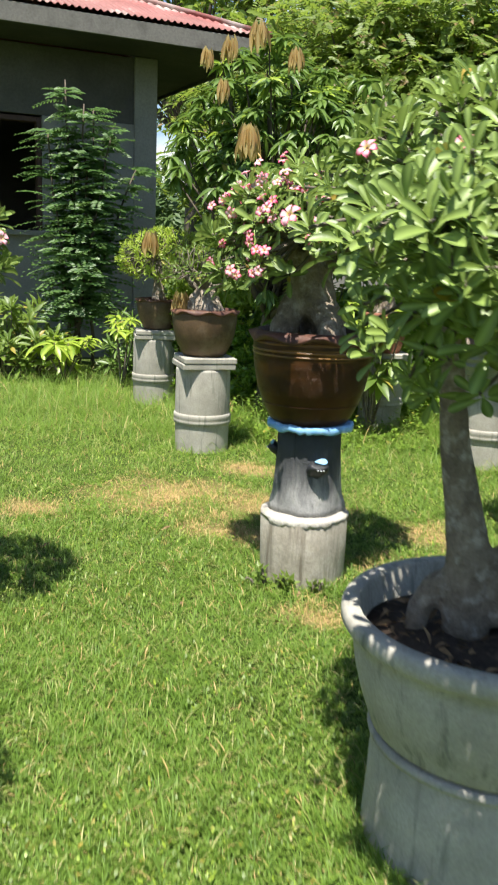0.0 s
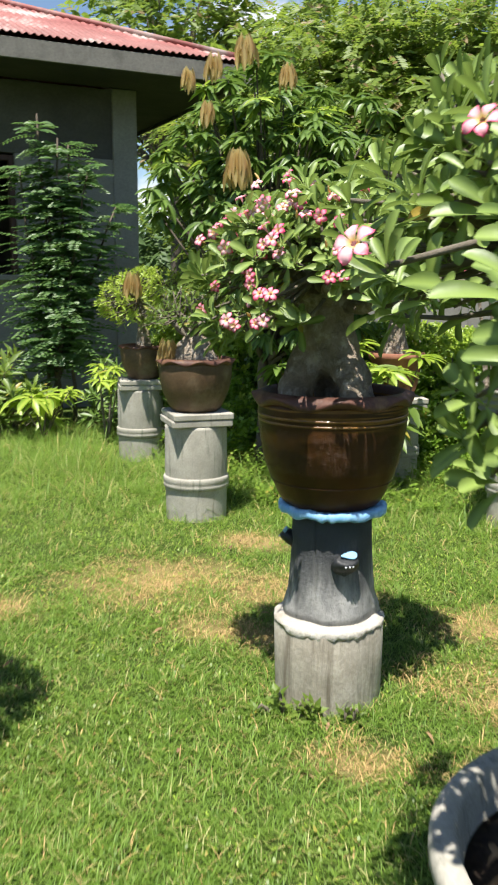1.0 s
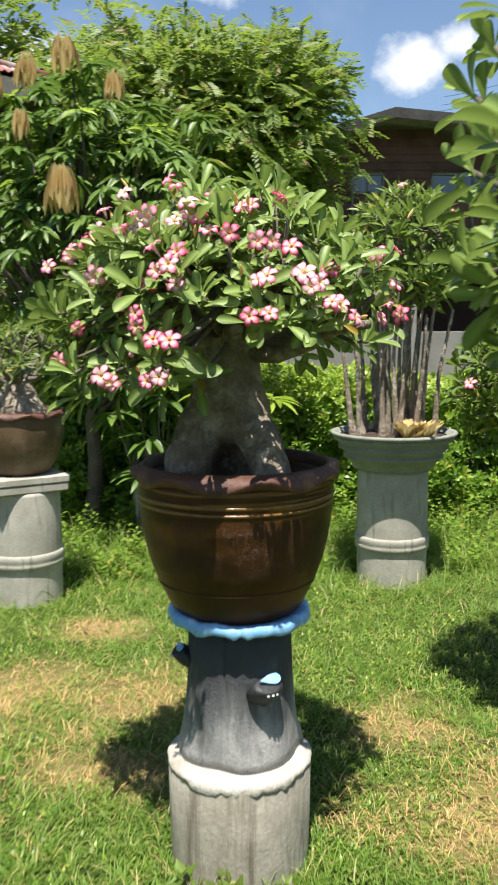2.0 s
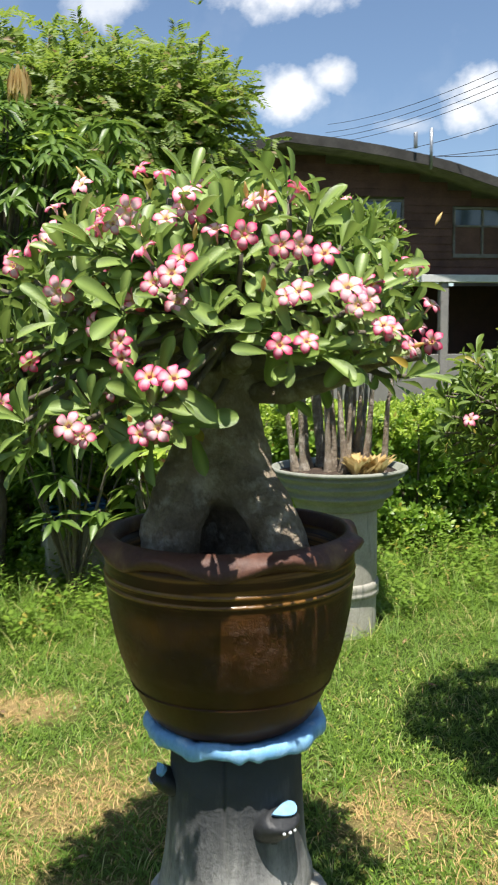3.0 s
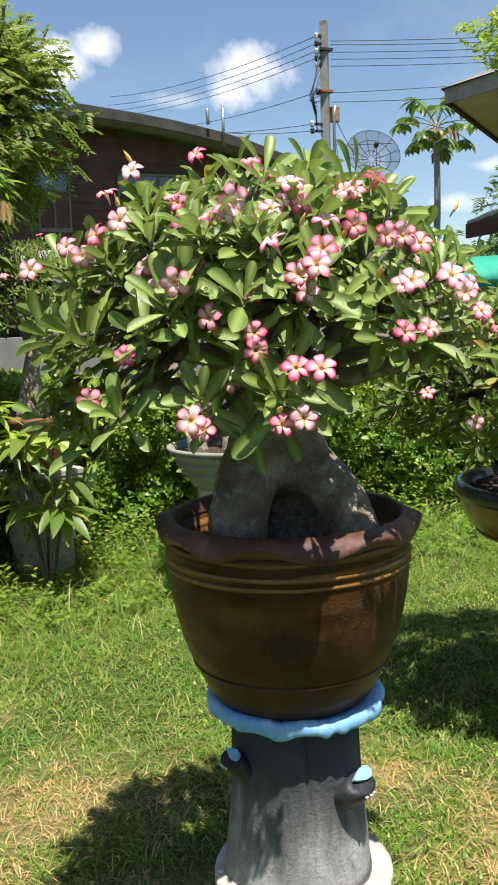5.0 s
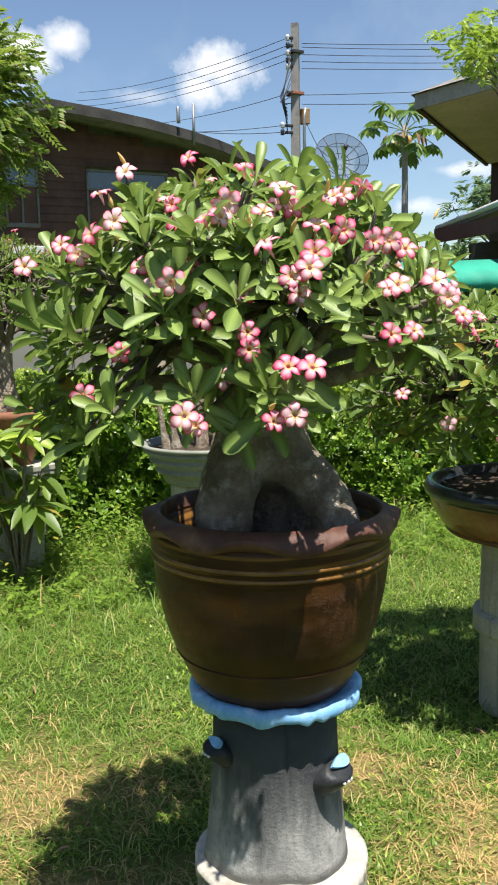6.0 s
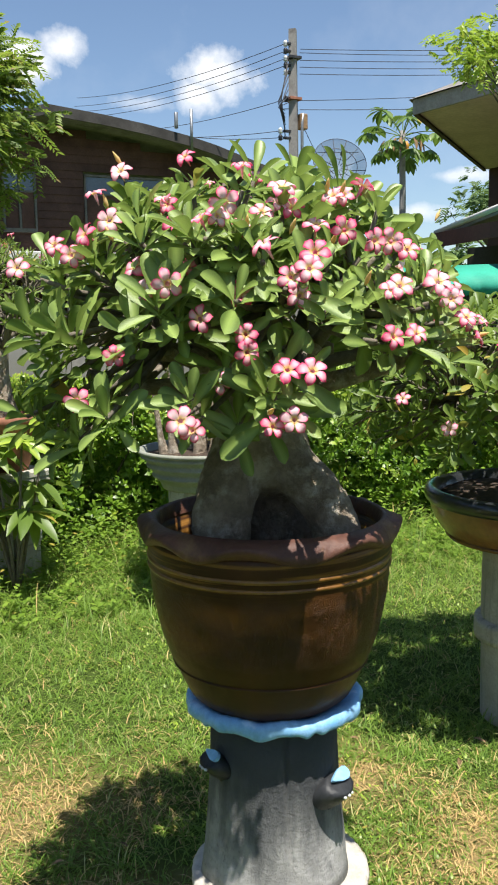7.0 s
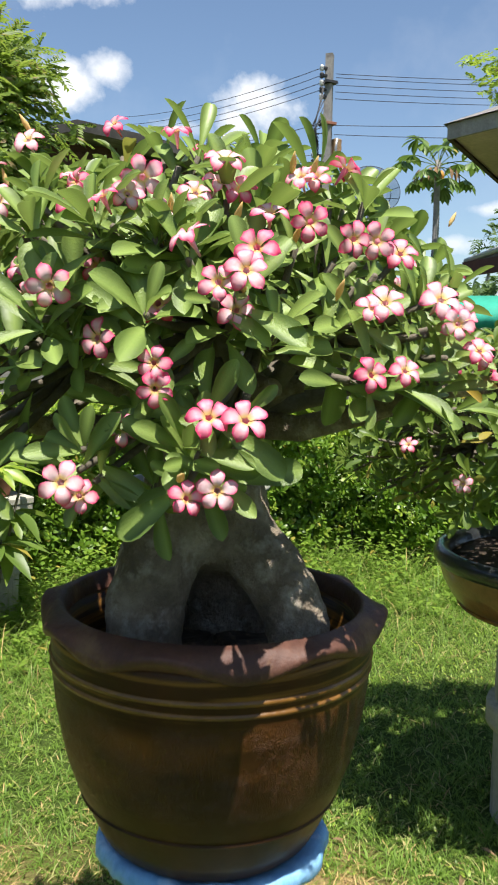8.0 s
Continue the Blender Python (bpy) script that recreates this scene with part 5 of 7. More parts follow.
# ---- the brown plank house ----
def brown_house():
    ox, oy = 8.0, 22.0
    h = thing("plank_house", (ox, oy, 0), "dark brown plank house with a low grey gable roof", "house")
    line = [(-11.0, 3.9), (-5.6, 5.50), (-3.85, 6.02), (-2.55, 5.90), (-1.6, 5.78), (-0.6, 5.61), (0.1, 5.45), (1.1, 5.16), (2.1, 4.87), (4.3, 4.20)]

    def top(x):
        for (x0, z0), (x1, z1) in zip(line, line[1:]):
            if x0 <= x <= x1:
                return z0 + (z1 - z0) * (x - x0) / (x1 - x0)
        return 3.9

    verts, faces = [], []
    for x, z in line:
        for y, dz in ((-1.0, 0.0), (8.0, 0.0), (8.0, -0.10), (-1.0, -0.10)):
            verts.append((x, y, z + dz))
    for i in range(len(line) - 1):
        a, b = 4 * i, 4 * i + 4
        faces += [(a, a + 1, b + 1, b)[::-1], (a + 2, a + 3, b + 3, b + 2)[::-1], (a + 3, a, b, b + 3)[::-1], (a + 1, a + 2, b + 2, b + 1)[::-1]]
    faces += [(0, 1, 2, 3), tuple(4 * (len(line) - 1) + k for k in (3, 2, 1, 0))]
    part("roof", Geo().add((verts, faces)), M_ROOF_GREY, h, "grey fibre-cement roof", False)
    barge = Geo()
    for (x0, z0), (x1, z1) in zip(line, line[1:]):
        barge.add(([(x0, -1.03, z0 - 0.2), (x1, -1.03, z1 - 0.2), (x1, -1.03, z1 + 0.02), (x0, -1.03, z0 + 0.02), (x0, -1.0, z0 - 0.2), (x1, -1.0, z1 - 0.2), (x1, -1.0, z1 + 0.02), (x0, -1.0, z0 + 0.02)],
                   [(0, 1, 2, 3), (7, 6, 5, 4), (3, 2, 6, 7), (1, 0, 4, 5)]))
    part("barge_board", barge, M_BARGE, h, "weathered barge board", False)
    wins = [(-4.6, -3.95, 3.55, 4.75), (-2.75, -0.85, 3.55, 4.75), (0.5, 1.9, 3.55, 4.6)]
    z = 3.06
    rows = []
    while z < 6.0:
        spans = [(-10.4, 3.9)]
        for a, b, z0, z1 in wins:
            if z0 - 0.1 < z < z1:
                spans = [s for p, q in spans for s in ((p, min(q, a - 0.06)), (max(p, b + 0.06), q)) if s[1] - s[0] > 0.1 and (s[0] != p or s[1] != q or not (p < a < q))]
        for p, q in spans:
            while p < q and min(top(p), 9) - 0.16 < z + 0.17:
                p += 0.1
            while q > p and top(q) - 0.16 < z + 0.17:
                q -= 0.1
            if q - p > 0.3:
                rows.append((p, q, z))
        z += 0.18
    for p, q, z in rows:
        verts = [(p, -0.035, z), (q, -0.035, z), (q, -0.012, z + 0.185), (p, -0.012, z + 0.185), (p, 0.02, z), (q, 0.02, z), (q, 0.02, z + 0.185), (p, 0.02, z + 0.185)]
        part("plank", Geo().add((verts, [(0, 1, 2, 3), (7, 6, 5, 4), (0, 4, 5, 1), (3, 2, 6, 7), (0, 3, 7, 4), (1, 5, 6, 2)])), M_PLANK, h, "", False)
    inner = Geo().add(block(-10.4, 0.06, 3.0, 3.9, 0.12, 4.5, 0))
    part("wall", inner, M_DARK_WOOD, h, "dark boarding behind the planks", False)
    for a, b, z0, z1 in wins:
        mid = (a + b) / 2
        win = part("window", Geo().add(block(a - 0.05, -0.06, z0 - 0.09, b + 0.05, 0.03, z0 - 0.05, 0.004)), M_FASCIA, h, "wooden window with grey frame", False)
        for bx in ((a - 0.05, z0 - 0.05, a, z1 + 0.05), (b, z0 - 0.05, b + 0.05, z1 + 0.05), (a, z1, b, z1 + 0.05), (a, z0 - 0.05, b, z0), (mid - 0.025, z0, mid + 0.025, z1), (a, z1 - 0.42, b, z1 - 0.37)):
            part("frame_bar", Geo().add(block(bx[0], -0.06, bx[1], bx[2], 0.03, bx[3], 0.004)), M_FASCIA, win, "", False)
        for p, q in ((a, mid - 0.025), (mid + 0.025, b)):
            part("pane", Geo().add(block(p, -0.015, z1 - 0.37, q, -0.005, z1, 0)), M_GLASS, win, "bluish glass pane", False)
            part("shutter", Geo().add(block(p + 0.01, -0.03, z0, q - 0.01, 0.0, z1 - 0.42, 0.004)), M_PLANK, win, "closed plank shutter", False)
    part("beam", Geo().add(block(-10.6, -0.25, 2.86, 4.2, 0.02, 3.04, 0.01)), M_PVC, h, "pale floor beam", False)
    for x in (-10, -6.5, -3.2, 0.2, 3.6):
        part("post", Geo().add(block(x - 0.1, -0.2, 0, x + 0.1, 0.0, 2.86, 0.01)), M_POLE, h, "concrete post", False)
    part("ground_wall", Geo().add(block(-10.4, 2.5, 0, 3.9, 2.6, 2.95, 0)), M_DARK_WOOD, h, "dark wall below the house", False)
    part("parapet", Geo().add(block(-10.4, -0.1, 0, 3.9, 0.0, 1.15, 0.01)), M_RENDER, h, "low grey wall", False)
    vent = Geo().add(tube([(-0.55, -1.1, 5.3), (-0.55, -1.1, 6.2)], 0.035, 8)).add(block(-0.95, -1.12, 5.75, -0.88, -1.05, 6.1, 0.005))
    part("pipe", vent, M_METAL_GREY, h, "thin upright metal pipe")
    side = Geo().add(block(3.9, 0.1, 0.0, 4.0, 8.0, 4.1, 0))
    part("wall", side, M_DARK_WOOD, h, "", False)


# ---- the house with the lean-to and green awning ----
def awning_house():
    h = thing("awning_house", (10.09, 14.0, 0), "dark brown house with wide eaves and a green awning", "house")

    def flat(pts, z0, z1):
        n = len(pts)
        verts = [(x - 10.09, y - 14.0, z0) for x, y in pts] + [(x - 10.09, y - 14.0, z1) for x, y in pts]
        return verts, [tuple(range(n))[::-1], tuple(range(n, 2 * n))] + [(i, (i + 1) % n, (i + 1) % n + n, i + n) for i in range(n)]

    part("wall", Geo().add(flat([(10.09, 14.0), (10.2, 5.0), (15, 5.0), (15, 14.0)], 0, 4.0)), M_DARK_WOOD, h, "dark stained timber wall", False)
    part("soffit", Geo().add(flat([(6.29, 11.03), (10.05, 14.05), (15.2, 14.3), (15.2, 4.5), (7.25, 4.5)], 3.98, 4.02)), M_SOFFIT_PALE, h, "pale soffit, coloured pinkish against green bounce light", False)
    part("fascia", Geo().add(flat([(6.25, 11.08), (6.29, 11.03), (7.26, 4.5), (7.22, 4.5)], 3.95, 4.13)), M_FASCIA_PALE, h, "grey eaves board", False)
    part("fascia", Geo().add(flat([(6.25, 11.08), (10.05, 14.1), (10.07, 14.05), (6.29, 11.03)], 3.95, 4.1)), M_DARK_WOOD, h, "dark eaves board", False)
    roof = [(6.2, 11.1, 4.13), (7.2, 4.4, 4.13), (15.3, 4.4, 4.13), (15.3, 14.4, 4.13), (10.0, 14.2, 4.13), (11.5, 7.0, 6.2), (11.5, 11.5, 6.2)]
    roof = [(x - 10.09, y - 14.0, z) for x, y, z in roof]
    part("roof", Geo().add((roof, [(0, 1, 5, 6), (1, 2, 5), (2, 3, 6, 5), (3, 4, 6), (4, 0, 6)])), M_ROOF_GREY, h, "", False)
    # lean-to with its fascia
    a, b, c, d = (5.16, 9.22), (4.78, 7.2), (10.05, 7.1), (10.05, 10.4)
    v = [(a[0], a[1], 2.30), (b[0], b[1], 2.50), (c[0], c[1], 3.05), (d[0], d[1], 3.05)]
    v = [(x - 10.09, y - 14, z) for x, y, z in v]
    v += [(x, y, z - 0.05) for x, y, z in v]
    part("lean_to_roof", Geo().add((v, [(0, 1, 2, 3), (7, 6, 5, 4), (0, 4, 5, 1), (1, 5, 6, 2), (3, 2, 6, 7), (0, 3, 7, 4)])), M_ROOF_GREY, h, "low lean-to roof", False)
    e = np.array((b[0] - a[0], b[1] - a[1]))
    side = unit((-e[1], e[0])) * 0.04
    part("lean_to_fascia", Geo().add(flat([a, b, (b[0] - side[0], b[1] - side[1]), (a[0] - side[0], a[1] - side[1])], 2.16, 2.30)), M_DARK_RED, h, "dark red eaves board", False)
    part("gutter", Geo().add(tube([(a[0] - 10.09, a[1] - 14, 2.31), (b[0] - 10.09, b[1] - 14, 2.51)], 0.03, 8)), M_PVC, h, "pale roof edge trim")
    part("bracket", Geo().add(tube([(a[0] - 10.09 - 0.03, a[1] - 14 - 0.4, 2.24), (a[0] - 10.09 - 0.05, a[1] - 14 - 0.4, 2.14), (a[0] - 10.09 - 0.08, a[1] - 14 - 0.42, 2.10)], 0.015, 8)), M_PVC, h, "white hook bracket")
    # awning cloth with a scalloped edge
    verts, faces = [], []
    n = 60
    for i in range(n + 1):
        t = i / n
        x, y = 4.00 + 0.90 * t - 10.09, 8.61 - 1.02 * t - 14.0
        wave = 0.010 * math.sin(38 * t)
        edge = 1.630 + 0.012 * abs(math.sin(12 * 3.14 * t))
        verts += [(x + 0.10, y + 0.45, 1.92), (x, y + wave * 0.5, 1.76), (x, y + wave, edge)]
        if i:
            k = 3 * (i - 1)
            faces += [(k, k + 3, k + 4, k + 1), (k + 1, k + 4, k + 5, k + 2)]
    cloth = part("awning", Geo().add((verts, faces)), M_GREEN_CLOTH, h, "turquoise green cloth awning with scalloped edge")
    thick = cloth.modifiers.new("thick", "SOLIDIFY")
    thick.thickness = 0.006
    # near-black sheet added where the space under the lean-to lies in shade
    part("back_wall", Geo().add(flat([(5.9, 9.6), (6.3, 6.5), (6.4, 6.5), (10.0, 9.7)], 0, 2.2)), M_SOFFIT, h, "near-black wall added for the shade under the lean-to", False)


# ---- pole, cables, dish ----
def sag_line(a, b, sag, r=0.008, n=14):
    return tube(bend(a, b, -sag, n), r, 5)


def utility_pole():
    p = thing("utility_pole", (9.6, 20.0, 0), "square concrete utility pole with insulators and brackets", "utility pole")
    part("shaft", Geo().add(tube([(0, 0, -0.3), (0, 0, 4), (0, 0, 7.92)], [0.17, 0.145, 0.115], 4)), M_POLE, p, "", False)
    for i, z in enumerate((7.6, 7.44, 7.28, 7.13, 6.98, 6.4, 5.7, 5.55)):
        s = -1 if i < 6 else -1.0
        arm = part("bracket", Geo().add(block(-0.26 if i > 5 else -0.17, -0.05, z - 0.025, -0.02, 0.05, z + 0.025, 0.005)), M_METAL_DARK, p, "small iron bracket", False)
        x = -0.34 if i > 5 else -0.19
        part("insulator", Geo().add(lathe([(0.02, z - 0.07), (0.055, z - 0.05), (0.035, z - 0.01), (0.055, z + 0.02), (0.03, z + 0.06), (0.01, z + 0.07)], 10), 0, None, (x, 0, 0)), M_METAL_DARK if i % 2 else M_PVC, arm, "ceramic insulator")
    for z in (6.41, 7.30):
        part("band", Geo().add(block(-0.15, -0.15, z - 0.03, 0.15, 0.15, z + 0.03, 0.004)), M_CLAY if z < 7 else M_METAL_DARK, p, "metal strap", False)
    part("conduit", Geo().add(tube([(0.16, -0.1, 3.0), (0.17, -0.1, 5.9), (0.2, -0.1, 6.1)], 0.035, 8)), M_METAL_GREY, p, "grey riser pipe")
    part("junction_box", Geo().add(block(0.13, -0.12, 5.75, 0.32, 0.05, 6.1, 0.02)), M_LITTER, p, "weathered junction box", False)
    g = Geo()
    for k in range(9):
        z0, z1 = 7.3 - 0.14 * k, 5.5 + 0.08 * k
        g.add(tube([(-0.15, -0.05, z0), (-0.33 - 0.03 * (k % 4), -0.05, (z0 + z1) / 2), (-0.24, -0.05, z1)], 0.010, 5))
    part("jumper_cables", g, M_WIRE, p, "loose bundle of thin black cables")


def overhead_cables():
    left = [(9.42, 20, 7.6, 8.6, 34, 9.45, 0.25), (9.42, 20, 7.44, 8.5, 34, 9.15, 0.25), (9.42, 20, 7.28, 8.45, 34, 8.95, 0.25), (9.42, 20, 7.13, 8.4, 34, 8.75, 0.25), (9.3, 20, 5.7, 5.3, 23, 5.95, 0.15), (9.3, 20, 5.55, 8.6, 26, 6.75, 0.1), (9.42, 20, 6.4, 8.4, 34, 8.3, 0.3)]
    right = [(9.78, 20, 7.44, 21.8, 20.2, 9.02, 0.12), (9.78, 20, 7.28, 21.8, 20.2, 8.87, 0.12), (9.78, 20, 7.13, 21.8, 20.2, 8.68, 0.12), (9.78, 20, 6.98, 21.8, 20.2, 8.53, 0.12), (9.78, 20, 6.4, 21.8, 20.2, 8.17, 0.12), (9.78, 20, 7.52, 21.8, 20.2, 9.2, 0.12), (9.78, 20, 6.2, 21.8, 20.2, 7.7, 0.12), (9.8, 20, 5.95, 14.05, 25, 5.45, 0.2), (9.8, 20, 5.85, 13.0, 25, 5.2, 0.2)]
    for x0, y0, z0, x1, y1, z1, s in left + right:
        ob = part("overhead_cable", Geo().add(sag_line((x0, y0, z0), (x1, y1, z1), s)), M_WIRE)
        tagged(ob, "thin black overhead power cable on the pole", "cable", "overhead cables")


def satellite_dish():
    base = np.array((14.05, 25.0, 0.0))
    d = thing("satellite_dish", tuple(base), "dark mesh satellite dish on a thin mast", "satellite dish")
    part("mast", Geo().add(tube([(0, 0.25, 0), (0, 0.25, 5.6)], 0.05, 8)), M_METAL_DARK, d)
    axis = unit((-0.25, -0.80, 0.42))
    turn = frame_of(np.cross(axis, (1, 0, 0)), axis)
    R = 0.82
    centre = np.array((0, 0.15, 5.98))
    verts, faces = [], []
    rings, segs = 7, 36
    for i in range(rings + 1):
        r = R * max(i, 0.15) / rings
        for k in range(segs):
            a = 2 * math.pi * k / segs
            verts.append((r * math.cos(a), r * math.sin(a), 0.28 * (r / R) ** 2))
    for i in range(rings):
        for k in range(segs):
            q = (k + 1) % segs
            faces.append((i * segs + k, i * segs + q, (i + 1) * segs + q, (i + 1) * segs + k))
    part("reflector", Geo().add((verts, faces), 0, turn, centre), M_MESH_PANEL, d, "fine dark perforated mesh")
    g = Geo()
    for k in range(12):
        a = 2 * math.pi * k / 12
        g.add(tube([(0.1 * math.cos(a), 0.1 * math.sin(a), 0.005), (0.5 * R * math.cos(a), 0.5 * R * math.sin(a), 0.075), (R * math.cos(a), R * math.sin(a), 0.285)], 0.010, 5), 0, turn, centre)
    for r in (0.35, 0.7, 1.0):
        ring = [(R * r * math.cos(2 * math.pi * k / 36), R * r * math.sin(2 * math.pi * k / 36), 0.28 * r * r + 0.004) for k in range(37)]
        g.add(tube(ring, 0.010, 5), 0, turn, centre)
    part("ribs", g, M_METAL_DARK, d, "thin dark ribs")
    g = Geo()
    for k in range(3):
        a = 2 * math.pi * k / 3 + 0.4
        g.add(tube([(R * 0.9 * math.cos(a), R * 0.9 * math.sin(a), 0.24), (0, 0, 0.72)], 0.010, 5), 0, turn, centre)
    g.add(lathe([(0.07, 0.62), (0.07, 0.78), (0.02, 0.80)], 12), 0, turn, centre)
    part("feed_horn", g, M_METAL_DARK, d, "feed horn on three struts")


# ---- plants further off ----
def papaya_tree():
    rng = np.random.default_rng(41)
    t = thing("papaya_tree", (15.6, 24.0, 0), "tall papaya tree with ripening fruit under its leaves", "tree")
    part("trunk", Geo().add(tube(bend((0, 0, -0.1), (0, 0, 6.95), 0.0, 8, 0.02, rng), np.linspace(0.13, 0.085, 9), 12)), M_POLE, t, "straight pale ringed trunk")
    stalks, leaves, turns, places = Geo(), None, [], []
    for k in range(17):
        a = 2.39996 * k
        el = radians(62 - 6.5 * k)
        tip = np.array((math.cos(a) * math.cos(el), math.sin(a) * math.cos(el), math.sin(el))) * rng.uniform(0.75, 1.15) + np.array((0, 0, 6.82))
        stalks.add(tube(bend((0, 0, 6.77), tip, 0.08, 4), 0.014, 5))
        out = unit(tip - np.array((0, 0, 6.82)))
        e1 = unit(np.cross(out, (0, 0, 1)))
        for j in range(9):
            b = radians(-120 + 30 * j)
            d = unit(out * math.cos(b) + e1 * math.sin(b) + np.array((0, 0, -0.5)))
            turns.append(frame_of(d, np.array((0, 0, 1)) + 0.3 * out) * rng.uniform(0.38, 0.55))
            places.append(tip)
    part("leaf_stalks", stalks, M_LEAF_SMALL, t, "long green leaf stalks")
    tagged(scatter("leaves", leaf_shape(0.42, 0.15, 0.2, 4, 0.6), turns, places, M_LEAF_MANGO, t), kind="stuff")
    for k in range(9):
        a = 2.1 * k
        g = Geo().add(lathe([(0.01, -0.17), (0.07, -0.10), (0.085, 0.0), (0.05, 0.10), (0.01, 0.14)], 12), 0, None, (0.15 * math.cos(a), 0.15 * math.sin(a), 6.54 - 0.05 * (k % 4)))
        part("papaya_fruit", g, M_FRUIT if k % 3 == 0 else M_LEAF_SMALL, t, "orange ripening fruit" if k % 3 == 0 else "green fruit")
    dead = scatter("dead_leaves", LEAF_MANGO, [frame_of((math.cos(k), math.sin(k), -1.3), (0, 0, 1)) * 0.42 for k in range(12)], [(0.55 * math.cos(k), 0.55 * math.sin(k), 6.67) for k in range(12)], M_LITTER, t, "brown withered leaves")


def hedge():
    rng = np.random.default_rng(23)
    h = thing("clipped_hedge", (0, 0, 0), "dense clipped green hedge with lime-green young leaves", "hedge")
    n, deep = 11500, 3600
    x = rng.uniform(-1.7, 5.0, n)
    depth = rng.random(n) ** 1.3
    front = 7.15 + 0.10 * np.sin(3.0 * x) + 0.06 * np.sin(7.3 * x + 1) - np.clip(x - 2.2, 0, 3) * 0.42
    top = 1.06 + 0.05 * np.sin(2.3 * x + 0.5) + 0.03 * np.sin(6.1 * x)
    on_top = rng.random(n) > 0.66
    z = np.where(on_top, top - 0.12 * depth, 0.05 + (top - 0.08) * rng.random(n))
    y = np.where(on_top, front + 0.95 * rng.random(n), front + 0.30 * depth)
    z[:deep] = 0.03 + 0.95 * rng.random(deep)
    y[:deep] = front[:deep] + 0.22 + 0.5 * rng.random(deep)
    y += np.where(on_top, 0, 0.12 * np.clip((z - 0.8) / 0.3, 0, 1) ** 2) + 0.07 * np.sin(5 * x + 7 * z) + 0.04 * np.sin(13 * x - 9 * z)
    turns, places, young = [], [], []
    for i in range(n):
        out = np.array((0, -0.4, 1.0)) if on_top[i] else np.array((0, -0.75, 0.6))
        fresh = (z[i] > top[i] - 0.20 and rng.random() < 0.85) or rng.random() < 0.15
        t, q = rosette(rng, (x[i], y[i], z[i]), out + rng.normal(0, 0.4, 3), 7, rng.uniform(0.042, 0.066) * (1.6 if i < deep else 1.0), 30, 95)
        turns += t
        places += q
        young += [fresh] * 7
    turns, places, young = np.array(turns), np.array(places), np.array(young)
    tagged(scatter("leaves", LEAF_SIX, turns[~young], places[~young], M_LEAF_HEDGE, h), kind="stuff")
    tagged(scatter("young_leaves", LEAF_SIX, turns[young], places[young], M_LEAF_LIME, h, "lime-green new growth"), kind="stuff")
    g = Geo()
    for i in range(130):
        bx = rng.uniform(-1.7, 5.0)
        by = 7.5 - max(0, bx - 2.2) * 0.42 + rng.uniform(0, 0.5)
        g.add(tube(bend((bx, by, 0), (bx + rng.normal(0, 0.15), by + rng.normal(-0.1, 0.15), rng.uniform(0.7, 1.0)), 0.0, 3, 0.03, rng), [0.012, 0.009, 0.007, 0.004], 5))
    tagged(part("stem_mass", g, M_TRUNK, h, "thin dark stems"), kind="stuff")


def mango_clusters(rng, points, count, length, hang=0.35):
    """Whorls of long leaves that spread and droop round each twig's tip."""
    turns, places = [], []
    for p, out in points:
        axis = unit(out + np.array((0, 0, 0.4)))
        start = rng.uniform(0, 6.28)
        for k in range(count):
            a = start + 2.39996 * k
            d = unit(np.array((math.cos(a), math.sin(a), rng.uniform(-0.5, 0.35) - hang)) + 0.55 * axis)
            turns.append(frame_of(d, np.array((0, 0, 1)) + 0.3 * axis + rng.normal(0, 0.25, 3)) * length * rng.uniform(0.65, 1.12))
            places.append(np.asarray(p) - axis * 0.05 * rng.random())
    return np.array(turns), np.array(places)


